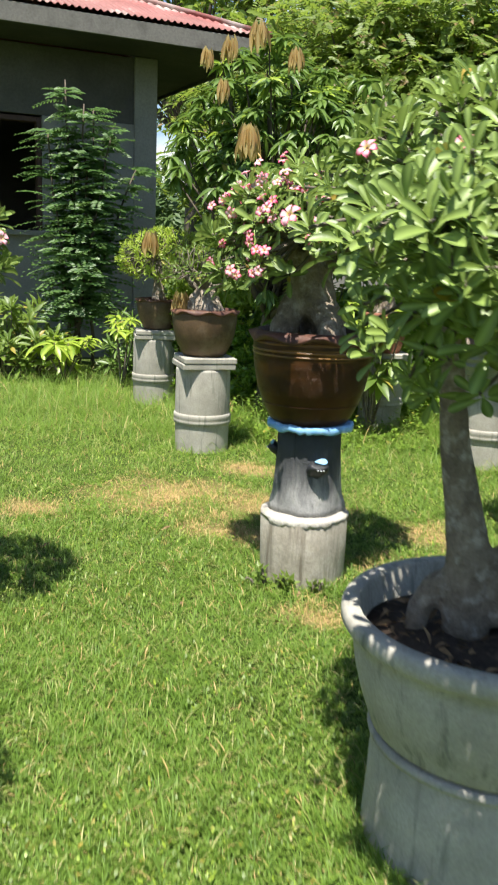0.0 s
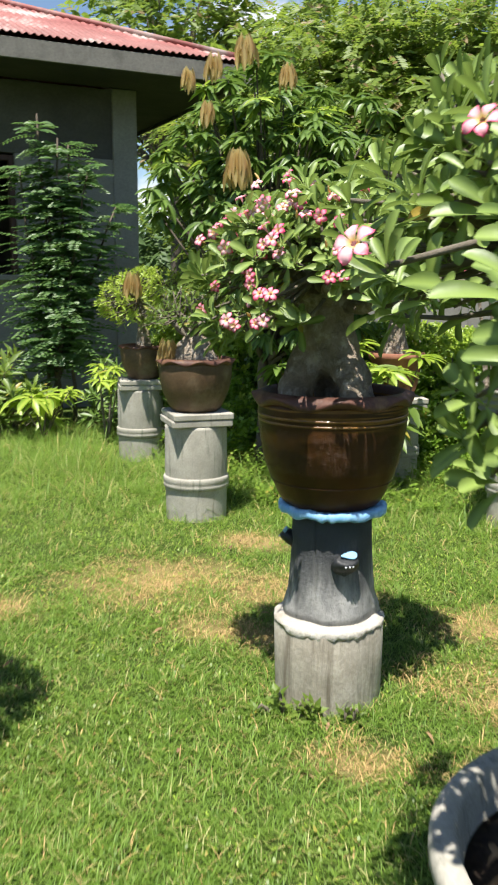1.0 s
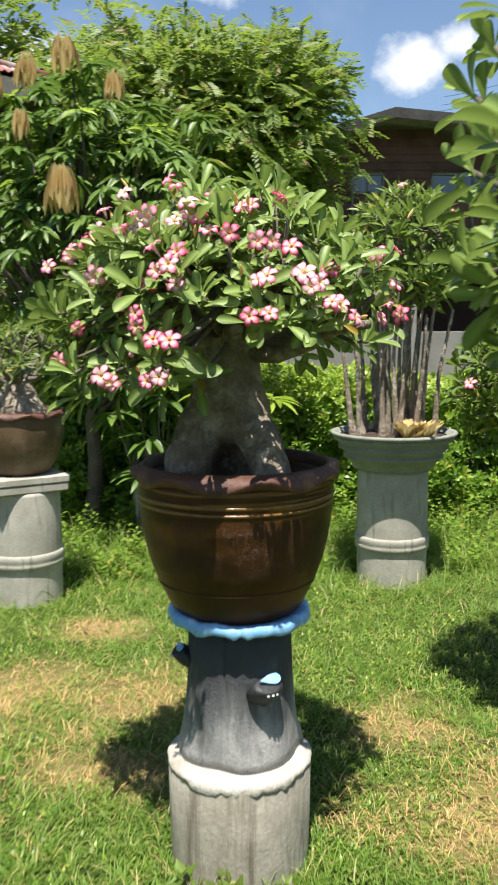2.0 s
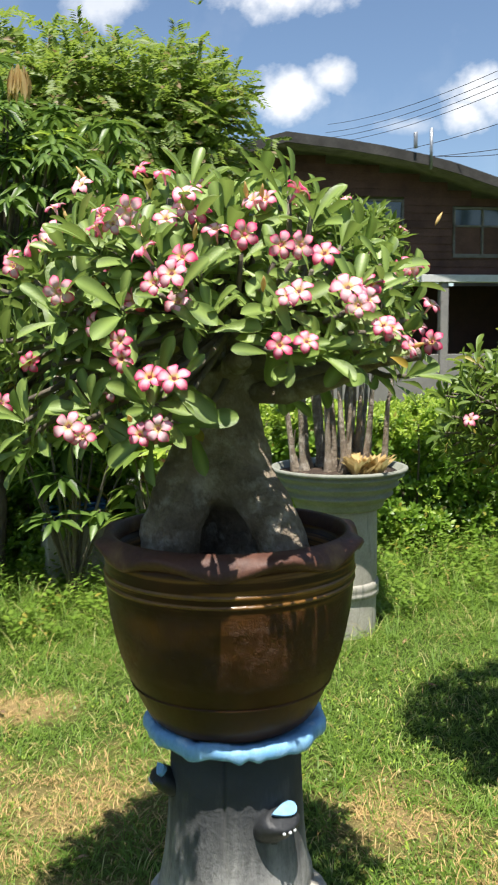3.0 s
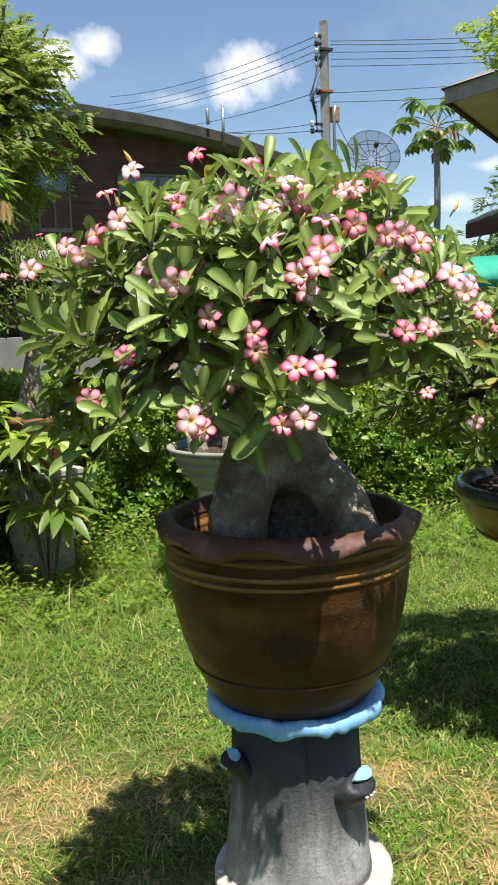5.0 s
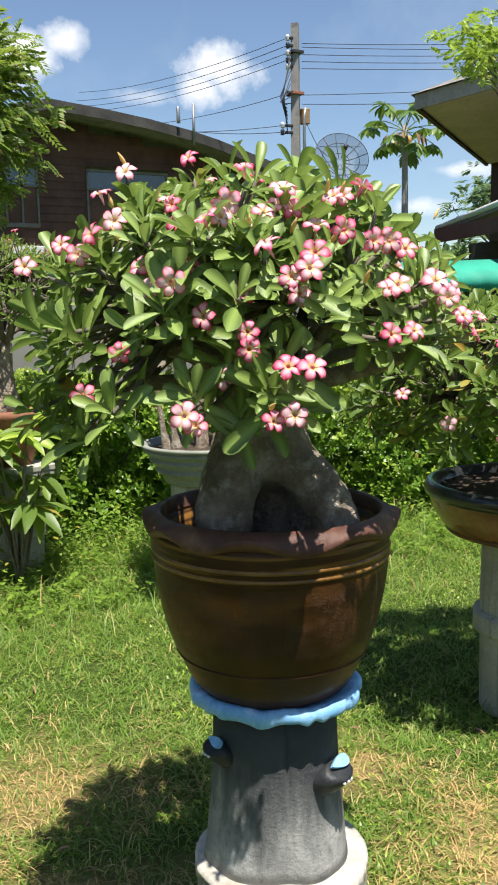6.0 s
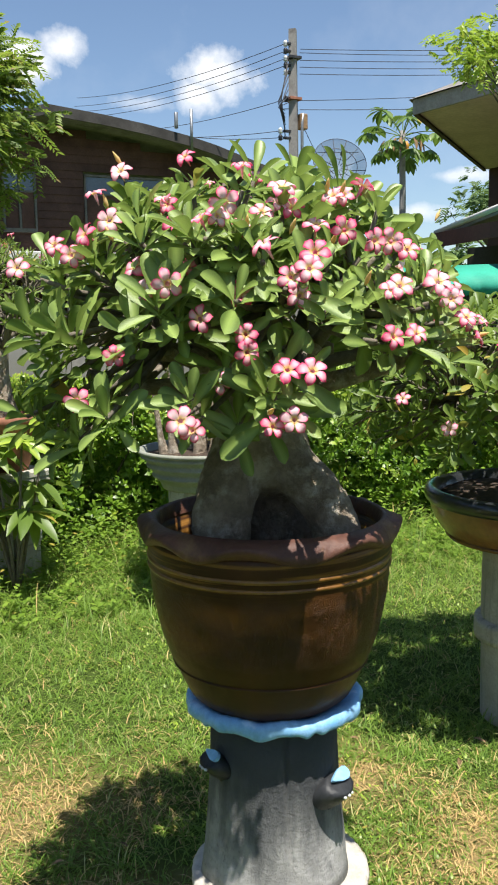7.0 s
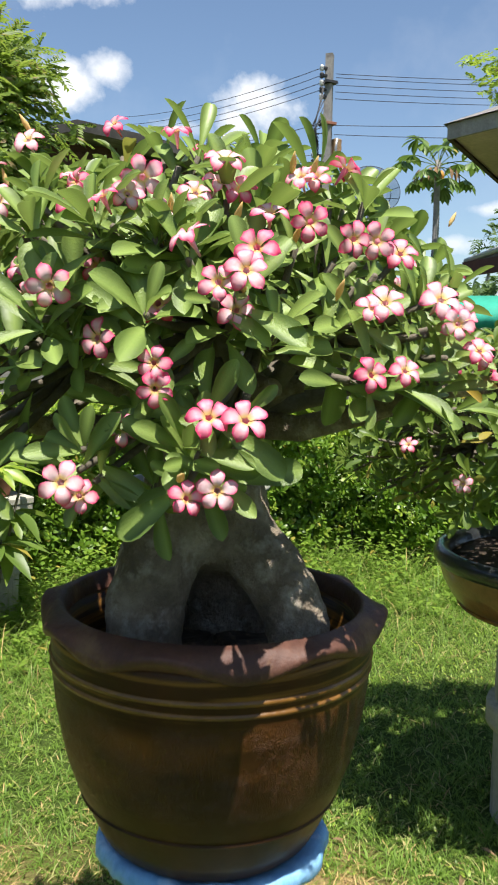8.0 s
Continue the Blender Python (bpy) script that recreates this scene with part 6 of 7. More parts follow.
def mango_tree():
    rng = np.random.default_rng(31)
    t = thing("mango_tree", (-0.75, 7.1, 0), "young mango tree with drooping bronze new leaves", "tree")
    centre, radii = np.array((0.10, 0.05, 1.95)), np.array((0.95, 0.85, 1.12))
    pts = []
    for i in range(300):
        f = (i + 0.5) / 300
        el = math.degrees(math.asin(-0.80 + 1.80 * f))
        p, out = on_dome(math.degrees(2.39996 * i) % 360, el, centre, radii * rng.uniform(0.55, 1.04))
        if p[0] < -0.32 and p[2] < 1.9 and p[1] < 0.7:
            continue
        pts.append((p, out))
    g = Geo().add(tube(bend((0, 0, -0.05), (0.05, 0, 1.3), 0.0, 5, 0.015, rng), np.linspace(0.06, 0.04, 6), 10))
    for p, out in pts[::2]:
        g.add(tube(bend((0.05, 0, 0.8 + 0.7 * rng.random()), p, -0.05, 4), [0.025, 0.018, 0.013, 0.009, 0.006], 6))
    part("trunk", g, M_TRUNK, t, "thin dark trunk and limbs")
    turns, places = mango_clusters(rng, pts, 15, 0.165, 0.45)
    tagged(scatter("crown", LEAF_MANGO, turns, places, M_LEAF_MANGO, t), kind="stuff")
    turns, places = mango_clusters(rng, [q for q in pts if q[1][2] > 0.25][::4], 8, 0.15, 0.2)
    tagged(scatter("light_leaves", LEAF_MANGO, turns, places, M_LEAF_LIME, t, "fresh yellow-green leaves"), kind="stuff")
    for (px, py, pz), big in YOUNG:
        turns, places = [], []
        for k in range(30):
            a = 2.39996 * k
            d = unit((0.10 * math.cos(a) + rng.normal(0, 0.05), 0.10 * math.sin(a), -1.0 + 0.012 * k))
            turns.append(frame_of(d, (math.cos(a), math.sin(a), 0.25)) * np.array((0.8, 1.0, 1.0)) * big * rng.uniform(0.40, 1.0))
            places.append((px + 0.75 + 0.17 * big * math.cos(a), py - 7.1 + 0.17 * big * math.sin(a), pz + 0.5 * big - 0.30 * big * rng.random()))
        scatter("young_leaf_tuft", LEAF_LIMP, turns, places, M_LEAF_YOUNG, t, "limp bronze new leaves hanging down")


def sapling(name, x, y, z, tall, count, length, seed, label, mat, spread=0.25, tips=9):
    rng = np.random.default_rng(seed)
    t = thing(name, (x, y, z), label, "shrub")
    pts, g = [], Geo()
    for i in range(tips):
        a = 2.39996 * i
        p = np.array((math.cos(a) * spread * rng.uniform(0.3, 1), math.sin(a) * spread * rng.uniform(0.3, 1), tall * (rng.uniform(0.82, 1.0) if i < tips // 3 else rng.uniform(0.35, 0.9))))
        pts.append((p, unit((math.cos(a) * 0.6, math.sin(a) * 0.6, 0.8))))
        g.add(tube(bend((0, 0, -0.02), p, 0.03, 4), [0.012, 0.010, 0.008, 0.006, 0.004], 6))
    tagged(part("stem_mass", g, M_TWIG, t, "thin stems"), kind="stuff")
    fresh = max(1, tips // 3)
    turns, places = mango_clusters(rng, pts[fresh:], count, length, 0.5)
    tagged(scatter("leaves", LEAF_BROAD, turns, places, mat, t), kind="stuff")
    turns, places = mango_clusters(rng, pts[:fresh], count, length * 0.8, 0.3)
    tagged(scatter("young_leaves", LEAF_BROAD, turns, places, M_LEAF_LIME, t, "lime-green new leaves"), kind="stuff")
    return t


def pinnate_tree(x, y, top, seed):
    """The slim dark-green tree with tiers of feathery leaves."""
    rng = np.random.default_rng(seed)
    t = thing("feathery_tree", (x, y, 0), "slim dark-green tree with feathery leaves beside the house", "tree")
    g = Geo()
    turns, places = [], []
    for s in range(7):
        foot = np.array((rng.normal(0, 0.10), rng.normal(0, 0.08), 0.0))
        head = np.array((rng.normal(0.0, 0.34), rng.normal(0, 0.18), top * rng.uniform(0.72, 1.0) if s else top))
        if s == 0:
            head[0] = -0.12
        line = bend(foot, head, 0.0, 8, 0.02, rng)
        g.add(tube(line, np.linspace(0.022, 0.008, 9), 6))
        for k in range(96):
            f = rng.uniform(0.22, 1.0)
            i = min(7, int(f * 8))
            p = line[i] + (line[i + 1] - line[i]) * (f * 8 - i)
            a = rng.uniform(0, 6.283)
            way = unit((math.cos(a), math.sin(a), rng.uniform(0.0, 0.45)))
            span = rng.uniform(0.30, 0.58) * (1.15 - 0.55 * f * f)
            side = unit(np.cross(way, (0, 0, 1)))
            nor = np.array((0.15, -0.55, 0.75)) + rng.normal(0, 0.25, 3)
            for j in range(18):
                q = (j // 2 + 1) / 9.5
                sg = 1 if j % 2 else -1
                d = unit(way * 0.45 + side * sg + np.array((0, 0, -0.12)))
                turns.append(frame_of(d, nor + rng.normal(0, 0.2, 3)) * 0.078 * rng.uniform(0.8, 1.15) * (1.1 - 0.4 * q))
                places.append(p + way * span * q + np.array((0, 0, -0.28 * span * q * q)))
    tagged(part("stem_mass", g, M_TRUNK, t, "several thin dark stems"), kind="stuff")
    tagged(scatter("leaves", LEAF_OVAL, turns, places, M_LEAF_CURRY, t), kind="stuff")


def wild_bush(x, y, w, tall, seed, label, mat, length=0.16, n=700):
    rng = np.random.default_rng(seed)
    t = thing("garden_shrub", (x, y, 0), label, "shrub")
    turns, places = [], []
    g = Geo()
    for i in range(n // 9):
        a, r = rng.uniform(0, 6.283), w * math.sqrt(rng.random())
        p = np.array((r * math.cos(a), 0.6 * r * math.sin(a), tall * (0.25 + 0.75 * rng.random()) * (1 - 0.5 * (r / w) ** 2)))
        g.add(tube(bend((p[0] * 0.5, p[1] * 0.5, -0.02), p, 0.04, 3), [0.008, 0.007, 0.005, 0.003], 5))
        tt, qq = rosette(rng, p, (0.3 * math.cos(a), 0.3 * math.sin(a) - 0.2, 1.0), 9, length, 25, 100)
        turns += tt
        places += qq
    tagged(part("stem_mass", g, M_TWIG, t, "thin stems"), kind="stuff")
    tagged(scatter("leaves", LEAF_NARROW if length > 0.1 else LEAF_OVAL, turns, places, mat, t), kind="stuff")


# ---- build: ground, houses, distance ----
# wall colour with the eaves' shade mixed in
M_UPPER = surface("eave_shade_wall", (0.065, 0.061, 0.056), (0.105, 0.10, 0.092), 1.5, 0.9, 0.3, 30.0)
M_BARGE = surface("dark_weathered_board", (0.03, 0.028, 0.025), (0.075, 0.07, 0.064), 2.0, 0.9, 0.3, 20.0)
M_GLASS = surface("dim_glass", (0.05, 0.075, 0.10), (0.08, 0.11, 0.14), 2.0, 0.12, 0.0, 30.0, spec=0.8)
# pinkish base colour, set against the lawn's green bounce light
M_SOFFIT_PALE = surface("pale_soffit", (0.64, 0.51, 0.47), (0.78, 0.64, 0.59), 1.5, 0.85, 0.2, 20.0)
M_DARK_RED = surface("dark_red_board", (0.09, 0.03, 0.028), (0.15, 0.055, 0.05), 3.0, 0.7, 0.2, 30.0)
M_BLUE_PLASTIC = surface("blue_plastic", (0.03, 0.10, 0.32), (0.06, 0.17, 0.45), 6.0, 0.45, 0.1, 40.0)
M_FASCIA_PALE = surface("pale_eaves_board", (0.30, 0.27, 0.235), (0.46, 0.42, 0.37), 3.0, 0.85, 0.4, 40.0, stain=(0.20, 0.18, 0.155), stain_scale=3.0)
M_FRUIT = surface("orange_fruit", (0.45, 0.20, 0.03), (0.60, 0.30, 0.05), 9.0, 0.5, 0.1, 40.0)


def mesh_panel():
    m = bpy.data.materials.new("perforated_mesh")
    m.use_nodes = True
    n = Nodes(m.node_tree)
    solid = n.add("ShaderNodeBsdfPrincipled", {"Base Color": (0.05, 0.052, 0.058), "Roughness": 0.6}).outputs[0]
    n.add("ShaderNodeOutputMaterial", {0: n.add("ShaderNodeMixShader", {0: 0.42, 1: n.add("ShaderNodeBsdfTransparent").outputs[0], 2: solid}).outputs[0]})
    return m


M_MESH_PANEL = mesh_panel()

build_ground()
grey_house()
brown_house()
awning_house()
utility_pole()
overhead_cables()
satellite_dish()
papaya_tree()
tree("leafy_tree", (0.2, 13.0, 0), "broad leafy green tree with some browned sprays", 2.3, (0.0, 0, 3.95), (1.55, 1.45, 1.10), 145, 28, 14, 0.105, 0.44, M_LEAF_TREE, 57, 0.14, cut=-0.8)
tree("leafy_tree", (-1.5, 15.5, 0), "tall leafy green tree behind the house", 2.0, (0.1, 0, 3.7), (1.9, 1.8, 2.0), 125, 24, 12, 0.15, 0.55, M_LEAF_TREE, 52, 0.15, cut=-0.8)
tree("leafy_tree", (7.05, 7.2, 0), "bright green leafy tree reaching over the eaves", 2.3, (-1.66, 1.3, 3.98), (0.48, 0.5, 0.20), 26, 14, 8, 0.075, 0.20, M_LEAF_LIME, 53, 0.05, cut=-0.9)
tree("leafy_tree", (21.1, 26.0, 0), "open-crowned far tree behind the roofs", 3.6, (0.0, 0, 5.0), (1.6, 1.2, 0.75), 26, 10, 8, 0.26, 0.6, M_LEAF_FAR, 54, 0.10, cut=-0.6)
tree("leafy_tree", (-6.6, 26.0, 0), "tall open tree far behind the red roof", 4.5, (0.0, 0, 7.9), (2.6, 2.0, 2.3), 70, 12, 8, 0.30, 0.75, M_LEAF_TREE, 55, 0.18, cut=-0.8)
rng_far = np.random.default_rng(61)
tt, pp = [], []
for i in range(46):
    fx = -60 + 130 * i / 45 + rng_far.normal(0, 2)
    fy = 48 + rng_far.uniform(0, 14)
    a, b, _ = far_tree_leaves(rng_far, (fx, fy, 2.4), (3.2, 2.5, 2.5 + rng_far.uniform(-0.8, 1.4)), 26, 9, 6, 0.75, 1.3, cut=-0.9)
    tt.append(a)
    pp.append(b)
far_wood = scatter("far_trees", LEAF_DIAMOND, np.concatenate(tt), np.concatenate(pp), M_LEAF_FAR)
tagged(far_wood, "hazy green line of far trees", "trees", kind="stuff")

# ---- build: middle distance ----
hedge()
mango_tree()
pinnate_tree(-3.15, 8.85, 3.05, 71)
wild_bush(-3.7, 8.3, 0.75, 0.85, 72, "low leafy shrub along the house wall", M_LEAF_SMALL, 0.20, 900)
wild_bush(-4.6, 8.2, 0.8, 1.0, 73, "low leafy shrub along the house wall", M_LEAF_SMALL, 0.20, 900)
wild_bush(-2.3, 8.6, 0.5, 0.8, 78, "dark leafy shrub beside the pots", M_LEAF_MANGO, 0.15, 600)
wild_bush(-1.2, 7.6, 0.8, 1.0, 79, "dark leafy shrub under the mango tree", M_LEAF_MANGO, 0.14, 900)
sapling("mango_sapling", -2.95, 8.0, 0.0, 0.5, 9, 0.24, 74, "low mango sapling with fresh yellow-green leaves", M_LEAF_LIME, 0.3, 7)
sapling("mango_sapling", -2.3, 7.9, 0.0, 0.75, 9, 0.17, 75, "low mango sapling with fresh yellow-green leaves", M_LEAF_LIME, 0.2, 6)

# ---- build: pots, front to back ----
main_stand(0.14, 3.421)
big_pot = dragon_pot(0.135, 3.425, 0.675, 1.0, "large brown glazed stoneware pot with a frilled rim")
big_pot.scale = (0.968, 0.968, 1.045)
main_adenium(0.14, 3.418)


def small_adenium(name, x, y, z, seed, label, trunk, centre, radii, tips, leaf_len, leaf, mat, flowers=0, per=9, limbs=7, low=-15.0, stem=0.009, voxel=0.009, neck=None, chosen=(), inner=0.25, skirt=(), hanging=()):
    rng = np.random.default_rng(seed)
    root = thing(name, (x, y, z), label, "potted plant")
    g = Geo()
    for pts, radii_t in trunk:
        g.add(tube(pts, radii_t, 12))
    ob = part("trunk", g, M_BARK, root, "smooth grey swollen trunk")
    smooth_body(ob, voxel, 6)
    crown(rng, root, neck if neck is not None else trunk[0][0][0], centre, radii, tips, leaf_len, leaf, mat, limbs, low, per, chosen, flowers, stem, inner=inner, skirt=skirt, hanging=hanging)
    return root


wild_bush(0.03, 3.19, 0.12, 0.08, 92, "low broad-leaved weed at the foot of the pedestal", M_LEAF_SMALL, 0.06, 64)
wild_bush(0.22, 3.18, 0.06, 0.07, 93, "small broad-leaved weed beside the pedestal", M_LEAF_SMALL, 0.05, 28)

# the grey bowl nearest the start
near = thing("cement_stand", (0.83, 1.75, 0), "wide grey cement pedestal on the lawn", "plant stand")
part("pipe", Geo().add(lathe([(0.305, -0.05), (0.303, 0.0), (0.296, 0.12), (0.292, 0.26), (0.285, 0.285), (0.02, 0.286)], 64)), M_CEMENT, near)
part("collar", Geo().add((lambda r: (r[0], r[1][:-2]))(lathe([(0.288, 0.262), (0.300, 0.264), (0.303, 0.274), (0.298, 0.2845), (0.284, 0.2855)], 64))), M_CEMENT, near, "thin cement lip")
bowl_pot(0.83, 1.75, 0.287, [(0.02, 0.0), (0.285, 0.0), (0.30, 0.012), (0.302, 0.03), (0.312, 0.045), (0.328, 0.09), (0.343, 0.15), (0.352, 0.205), (0.352, 0.235), (0.372, 0.245), (0.383, 0.262), (0.383, 0.284), (0.376, 0.295), (0.345, 0.296), (0.338, 0.285), (0.325, 0.20), (0.02, 0.19)], M_CEMENT,
         "wide grey cement bowl pot filled with dark soil", 0.335, 0.225)
rng_b = np.random.default_rng(91)
chips = [(0.83 + r * math.cos(a), 1.75 + r * math.sin(a)) for r, a in zip(0.30 * np.sqrt(rng_b.random(230)), 6.283 * rng_b.random(230))]
chip_turns = [frame_of((math.cos(7 * px + 90 * py), math.sin(50 * px + py), 0.25), rng_b.normal(0, 0.5, 3) + np.array((0, 0, 1))) * rng_b.uniform(0.018, 0.05) for px, py in chips]
litter = scatter("soil_litter", LEAF_MANGO, chip_turns, [(px, py, 0.287 + 0.232 + 0.006 * rng_b.random()) for px, py in chips], M_LITTER)
tagged(litter, "dry brown leaf litter on the soil of the bowl", "leaf litter", kind="stuff")
# extra leaf tufts, partly out of view, added to shade the cement bowl
shade_tufts = []
for k in range(380):
    v = unit(rng_b.normal(0, 1, 3)) * rng_b.random() ** 0.4
    shade_tufts.append((0.14 + 0.52 * v[0], -0.55 + 0.32 * v[1], 0.90 + 0.18 * v[2]))
near_plant = small_adenium("desert_rose_plant", 0.83, 1.75, 0.5, 12, "tall desert rose with glossy green leaves and few flowers",
              [([(-0.20, 0.06, 0.90), (-0.185, 0.04, 0.74), (-0.165, 0.02, 0.58), (-0.15, 0.02, 0.46), (-0.12, 0.01, 0.32), (-0.10, 0.0, 0.22), (-0.09, 0.0, 0.0)], [0.018, 0.026, 0.032, 0.036, 0.044, 0.052, 0.058]),
               ([(-0.19, 0.04, 0.72), (-0.10, -0.08, 0.80), (-0.02, -0.22, 0.90)], [0.024, 0.018, 0.012]),
               ([(-0.18, 0.04, 0.70), (-0.22, 0.20, 0.78), (-0.24, 0.40, 0.90)], [0.024, 0.018, 0.012]),
               ([(-0.10, 0.0, 0.16), (-0.17, 0.01, 0.12), (-0.20, 0.01, 0.06), (-0.21, 0.01, -0.02)], [0.034, 0.032, 0.030, 0.028]),
               ([(0.10, 0.06, 0.86), (0.06, 0.05, 0.62), (0.04, 0.03, 0.4), (0.0, 0.0, 0.22), (-0.03, 0.0, 0.05)], [0.015, 0.024, 0.030, 0.038, 0.045]),
               ([(-0.02, -0.02, 0.14), (0.08, -0.05, 0.06), (0.16, -0.08, -0.02)], [0.036, 0.032, 0.026])],
              (0.02, 0.12, 0.95), (0.56, 0.62, 0.36), 680, 0.070, LEAF_ADENIUM, M_LEAF, 0, 9, 11, -8.0, neck=(-0.16, 0.04, 0.74), skirt=[(-42, -22), (-30, -30), (-20, -18), (-12, -34), (-4, -24), (5, -36), (12, -20), (20, -30), (30, -22), (40, -32), (50, -20), (0, -44), (-22, -40), (60, -30), (-36, -38), (-50, -34), (-60, -20), (-70, -28), (-28, -50)], chosen=[], hanging=[h for h in HANGING if h[1] < -0.2 or h[2] > 0.95] + shade_tufts)
for place in ((-0.49, -0.40, 0.94), (-0.37, -0.27, 1.07), (-0.20, -0.45, 1.06)):
    put_flower(near_plant, place, (-0.35, -0.75, 0.45), rng_b, 0.75)

# the grey-green bowl on its pipe
pipe_stand(1.05, 5.85, "grey cement pipe stand with a collar on the lawn")
bowl_pot(1.05, 5.85, 0.631, [(0.02, 0.0), (0.215, 0.0), (0.222, 0.012), (0.225, 0.03), (0.232, 0.036), (0.252, 0.053), (0.266, 0.062), (0.268, 0.072), (0.257, 0.078), (0.276, 0.10), (0.294, 0.112), (0.297, 0.122), (0.286, 0.128), (0.304, 0.148), (0.322, 0.158), (0.325, 0.168), (0.315, 0.174), (0.334, 0.180), (0.340, 0.188), (0.338, 0.197), (0.326, 0.201), (0.312, 0.196), (0.28, 0.14), (0.02, 0.13)], M_BOWL_GREEN,
         "shallow grey-green ridged bowl pot on a pipe stand", 0.305, 0.178)
stems = []
rng_s = np.random.default_rng(81)
for k in range(22):
    a = 2.39996 * k
    r = 0.05 + 0.16 * (k % 6) / 5
    f = np.array((r * math.cos(a), r * math.sin(a), -0.02))
    head = np.array((1.5 * f[0], 1.4 * f[1], 0.60 + 0.15 * rng_s.random()))
    stems.append(([head, (f + head) / 2 + rng_s.normal(0, 0.018, 3), f * 1.1 + np.array((0, 0, 0.1)), f], [0.009, 0.012, 0.017, 0.032]))
small_adenium("desert_rose_plant", 1.05, 5.85, 0.815, 13, "many-stemmed desert rose with narrow leaves", stems, (0.03, 0.0, 0.90), (0.34, 0.34, 0.40), 170, 0.105, LEAF_NARROW, M_LEAF_SMALL, 3, 10, 9, -35.0, neck=(0.02, 0.0, 0.55), voxel=0.006)
tuft = scatter("dry_grass_tuft", LEAF_NARROW, [frame_of((math.cos(k * 2.4), math.sin(k * 2.4), 1.4), (0, 0, 1)) * (0.05 + 0.09 * ((k * 7) % 10) / 10) for k in range(240)], [(1.12 + 0.06 * math.cos(k), 5.64 + 0.06 * math.sin(k * 1.3), 0.812) for k in range(240)], M_STRAW)
tagged(tuft, "pale dry grass tuft in the bowl pot", "grass", kind="stuff")

# two brown pots on capped pipe stands
pipe_stand(-0.9, 5.64, "grey cement pipe stand with a collar on the lawn", high=0.58)
slab(-0.9, 5.64, 0.581, 0.185, 28.0, "two stacked square cement tiles on a pipe stand")
dragon_pot(-0.9, 5.64, 0.662, 0.86, "brown glazed pot with a worn frilled rim", False, 9, M_GLAZE_DULL)
small_adenium("desert_rose_plant", -0.9, 5.64, 0.9, 14, "sparse desert rose with a pale bulbous trunk and bare twigs",
              [([(0.0, 0.0, 0.24), (0.0, 0.0, 0.18), (0.0, 0.0, 0.10), (0.0, 0.0, 0.03), (0.0, 0, -0.03)], [0.05, 0.09, 0.125, 0.13, 0.12]),
               ([(0.04, -0.02, 0.16), (0.12, -0.06, 0.06), (0.13, -0.07, -0.02)], [0.05, 0.04, 0.04]), ([(-0.05, -0.03, 0.16), (-0.11, -0.06, 0.06), (-0.12, -0.07, -0.02)], [0.05, 0.04, 0.04])],
              (0.0, 0, 0.30), (0.34, 0.30, 0.24), 110, 0.055, LEAF_NARROW, M_LEAF_SMALL, 0, 7, 10, -5.0, neck=(0, 0, 0.22))
pipe_stand(-1.81, 7.38, "grey cement pipe stand with a collar on the lawn", high=0.58, r=0.188)
slab(-1.81, 7.38, 0.581, 0.18, 22.0, "two stacked square cement tiles on a pipe stand")
dragon_pot(-1.78, 7.40, 0.662, 0.74, "small brown glazed pot on a capped stand", False, 9, M_GLAZE_DULL)
small_adenium("desert_rose_plant", -1.78, 7.40, 0.87, 15, "bushy desert rose with small yellow-green leaves",
              [([(0.0, 0, 0.25), (0.0, 0, 0.12), (0, 0, -0.02)], [0.04, 0.06, 0.07])], (0.10, 0.0, 0.40), (0.50, 0.45, 0.30), 330, 0.062, LEAF_NARROW, M_LEAF_LIME, 0, 10, 9, -30.0)

# the terracotta bowl with a black rim
pipe_stand(1.60, 4.15, "tall grey cement pipe stand with a collar", high=0.66, collar=0.30, r=0.185, bulge=1.13)
bowl_pot(1.60, 4.15, 0.661, [(0.02, 0.0), (0.27, 0.0), (0.30, 0.01), (0.335, 0.045), (0.362, 0.09), (0.376, 0.135), (0.378, 0.15), (0.35, 0.15), (0.33, 0.10), (0.02, 0.09)], M_TERRACOTTA,
         "wide terracotta-glazed bowl pot with a black rim", 0.350, 0.168,
         [([(0.376, 0.138), (0.392, 0.15), (0.396, 0.17), (0.390, 0.190), (0.370, 0.196), (0.352, 0.188), (0.344, 0.15)], M_BLACK_GLAZE, "rim", "glossy black rolled rim"),
          ([(0.298, 0.004), (0.309, 0.008), (0.318, 0.018), (0.312, 0.022)], M_GLAZE_BAND, "glaze_band", "ochre foot band")])
small_adenium("desert_rose_plant", 1.60, 4.15, 0.78, 16, "spreading desert rose with small pink flowers",
              [([(0.0, 0, 0.30), (0.02, 0, 0.2), (0.05, 0.0, 0.10), (0.05, 0, -0.02)], [0.04, 0.06, 0.09, 0.10]), ([(0.03, 0, 0.14), (-0.12, -0.06, 0.12), (-0.22, -0.08, 0.16)], [0.05, 0.04, 0.025])],
              (0.0, 0.05, 0.40), (0.72, 0.68, 0.38), 540, 0.078, LEAF_ADENIUM, M_LEAF_SMALL, 0, 9, 10, -25.0, chosen=[(-62, -8), (-48, -14), (-36, -14), (-75, 5), (-20, 10), (-50, 30), (-60, 45)])

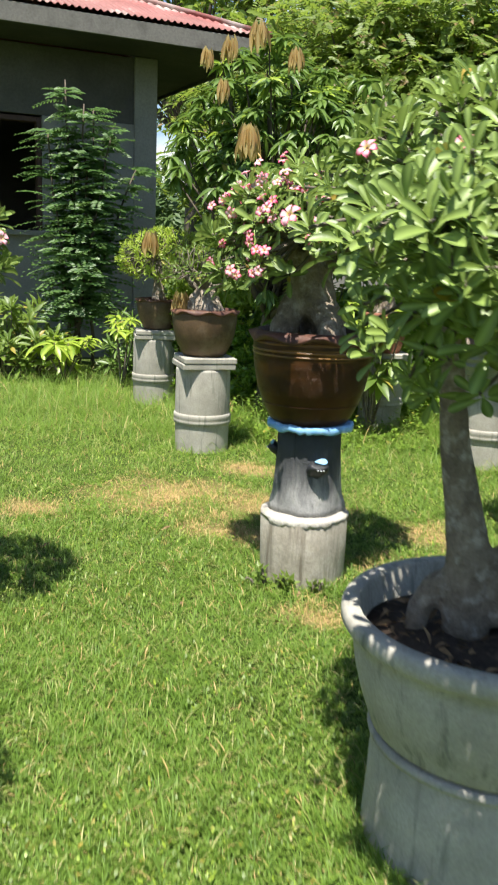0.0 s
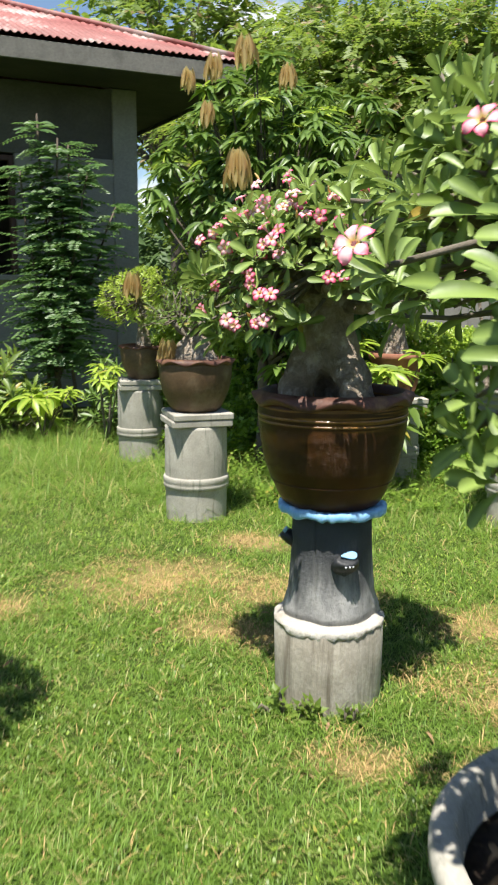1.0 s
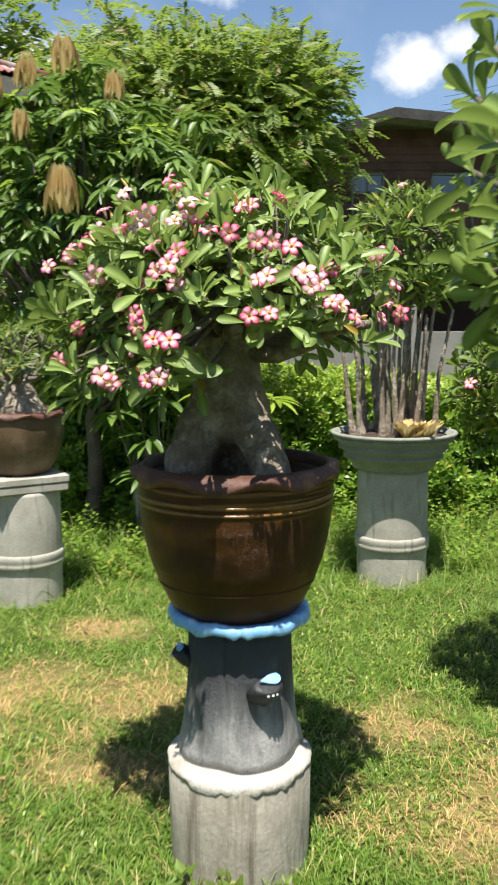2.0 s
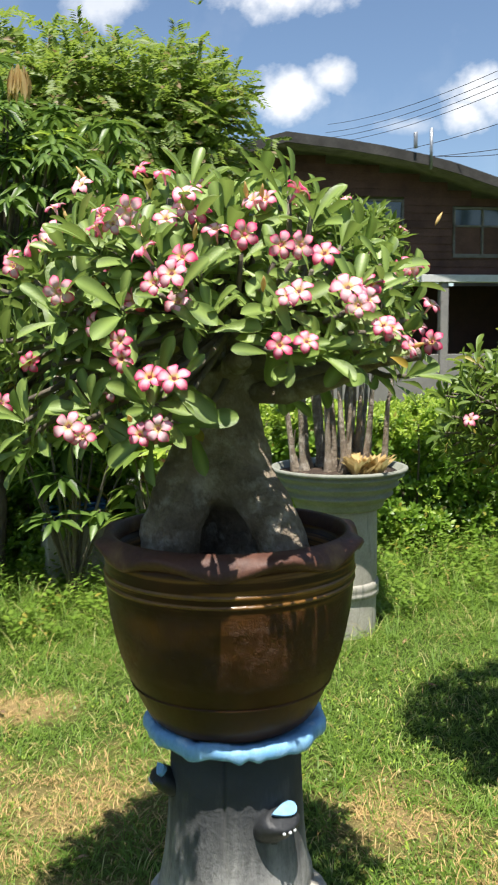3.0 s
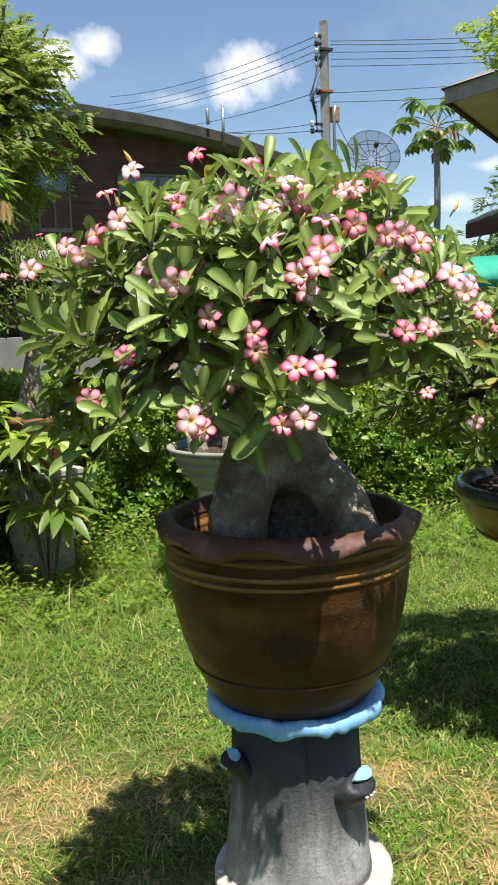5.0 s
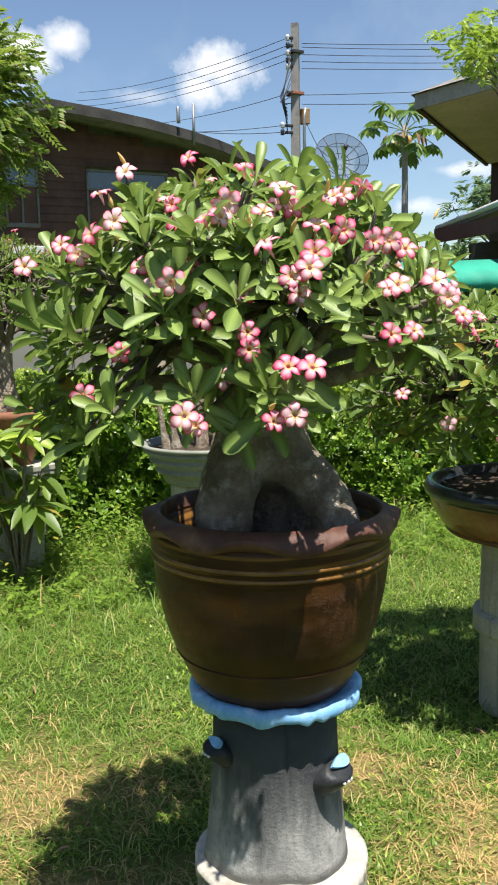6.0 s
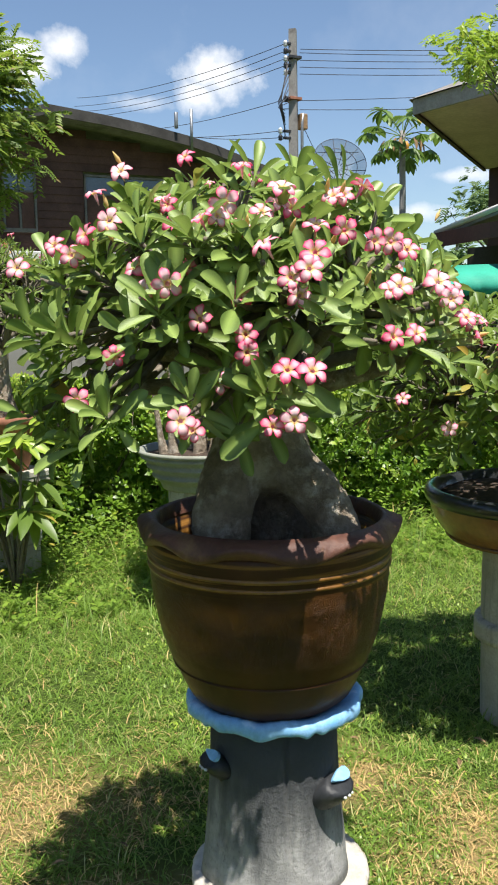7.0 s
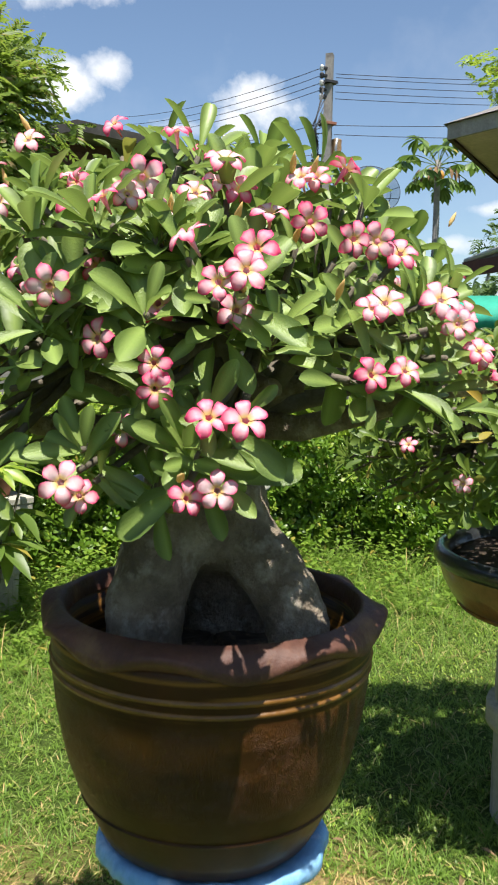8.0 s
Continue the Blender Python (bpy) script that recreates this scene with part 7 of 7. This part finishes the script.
# clay pot beside the hedge, with saplings before it
pipe_stand(0.27, 6.95, "grey cement pipe stand with a collar beside the hedge", high=0.54, r=0.18)
slab(0.27, 6.95, 0.541, 0.185, 20.0, "two stacked square cement tiles on a pipe stand")
bowl_pot(0.27, 6.95, 0.623, [(0.02, 0.0), (0.13, 0.0), (0.16, 0.10), (0.185, 0.26), (0.200, 0.275), (0.204, 0.315), (0.19, 0.32), (0.178, 0.28), (0.02, 0.24)], M_CLAY, "red clay pot on a pipe stand", 0.18, 0.285)
small_adenium("desert_rose_plant", 0.27, 6.95, 0.91, 17, "desert rose with a grey tapered trunk and small pink flowers",
              [([(0.02, 0, 0.42), (0.0, 0, 0.28), (-0.01, 0, 0.13), (0, 0, -0.03)], [0.035, 0.05, 0.075, 0.12])], (0.0, 0.0, 0.68), (0.40, 0.38, 0.36), 230, 0.06, LEAF_NARROW, M_LEAF_SMALL, 12, 9, 9, -30.0)
sapling("mango_sapling", 0.22, 6.54, 0.0, 1.02, 11, 0.23, 76, "leafy mango sapling in front of the pot stand", M_LEAF_SMALL, 0.26, 12)
sapling("mango_sapling", -0.28, 6.75, 0.0, 1.2, 10, 0.20, 77, "leafy mango sapling under the mango tree", M_LEAF_MANGO, 0.36, 20)
wild_bush(-0.35, 7.55, 0.65, 1.25, 80, "dark leafy shrub beside the hedge", M_LEAF_MANGO, 0.15, 1100)
crate = thing("plastic_crate", (-0.27, 7.05, 0.36), "blue slatted plastic crate among the dark shrubs", "crate", turn=12)
for k in range(5):
    part("slat", Geo().add(block(-0.17, -0.12, 0.03 * k, 0.17, -0.108, 0.03 * k + 0.018, 0.003)), M_BLUE_PLASTIC, crate, "", False)
    part("slat", Geo().add(block(-0.17, 0.108, 0.03 * k, 0.17, 0.12, 0.03 * k + 0.018, 0.003)), M_BLUE_PLASTIC, crate, "", False)
for cx in (-0.17, 0.158):
    part("end_panel", Geo().add(block(cx, -0.107, 0.0, cx + 0.012, 0.107, 0.15, 0.003)), M_BLUE_PLASTIC, crate, "", False)
part("base", Geo().add(block(-0.157, -0.107, 0.0, 0.157, 0.107, 0.01, 0.002)), M_BLUE_PLASTIC, crate, "", False)
block_stack = thing("concrete_block", (-0.27, 7.05, 0), "grey concrete block under the crate", "block", turn=12)
part("body", Geo().add(block(-0.19, -0.12, -0.03, 0.19, 0.12, 0.358, 0.008)), M_CEMENT, block_stack, "", False)

# pots beside the path that throw their shade on the lawn
for i, (px, py) in enumerate(((-1.28, 2.55), (-0.88, 1.05))):
    pipe_stand(px, py, "grey cement pipe stand with a collar on the lawn")
    dragon_pot(px, py, 0.632, 0.86, "brown glazed pot with a frilled rim", False, 8)
    small_adenium("desert_rose_plant", px, py, 0.88, 18 + i, "desert rose with pink flowers beside the path",
                  [([(0.0, 0, 0.32), (0.0, 0, 0.18), (0, 0, -0.02)], [0.05, 0.075, 0.10])], (0.0, 0.0, 0.44), (0.47, 0.47, 0.32), 190, 0.08, LEAF_ADENIUM, M_LEAF, 0, 9, 8, -15.0, chosen=[(88, 12), (-40, 30), (150, 20), (60, 40)])

build_grass()
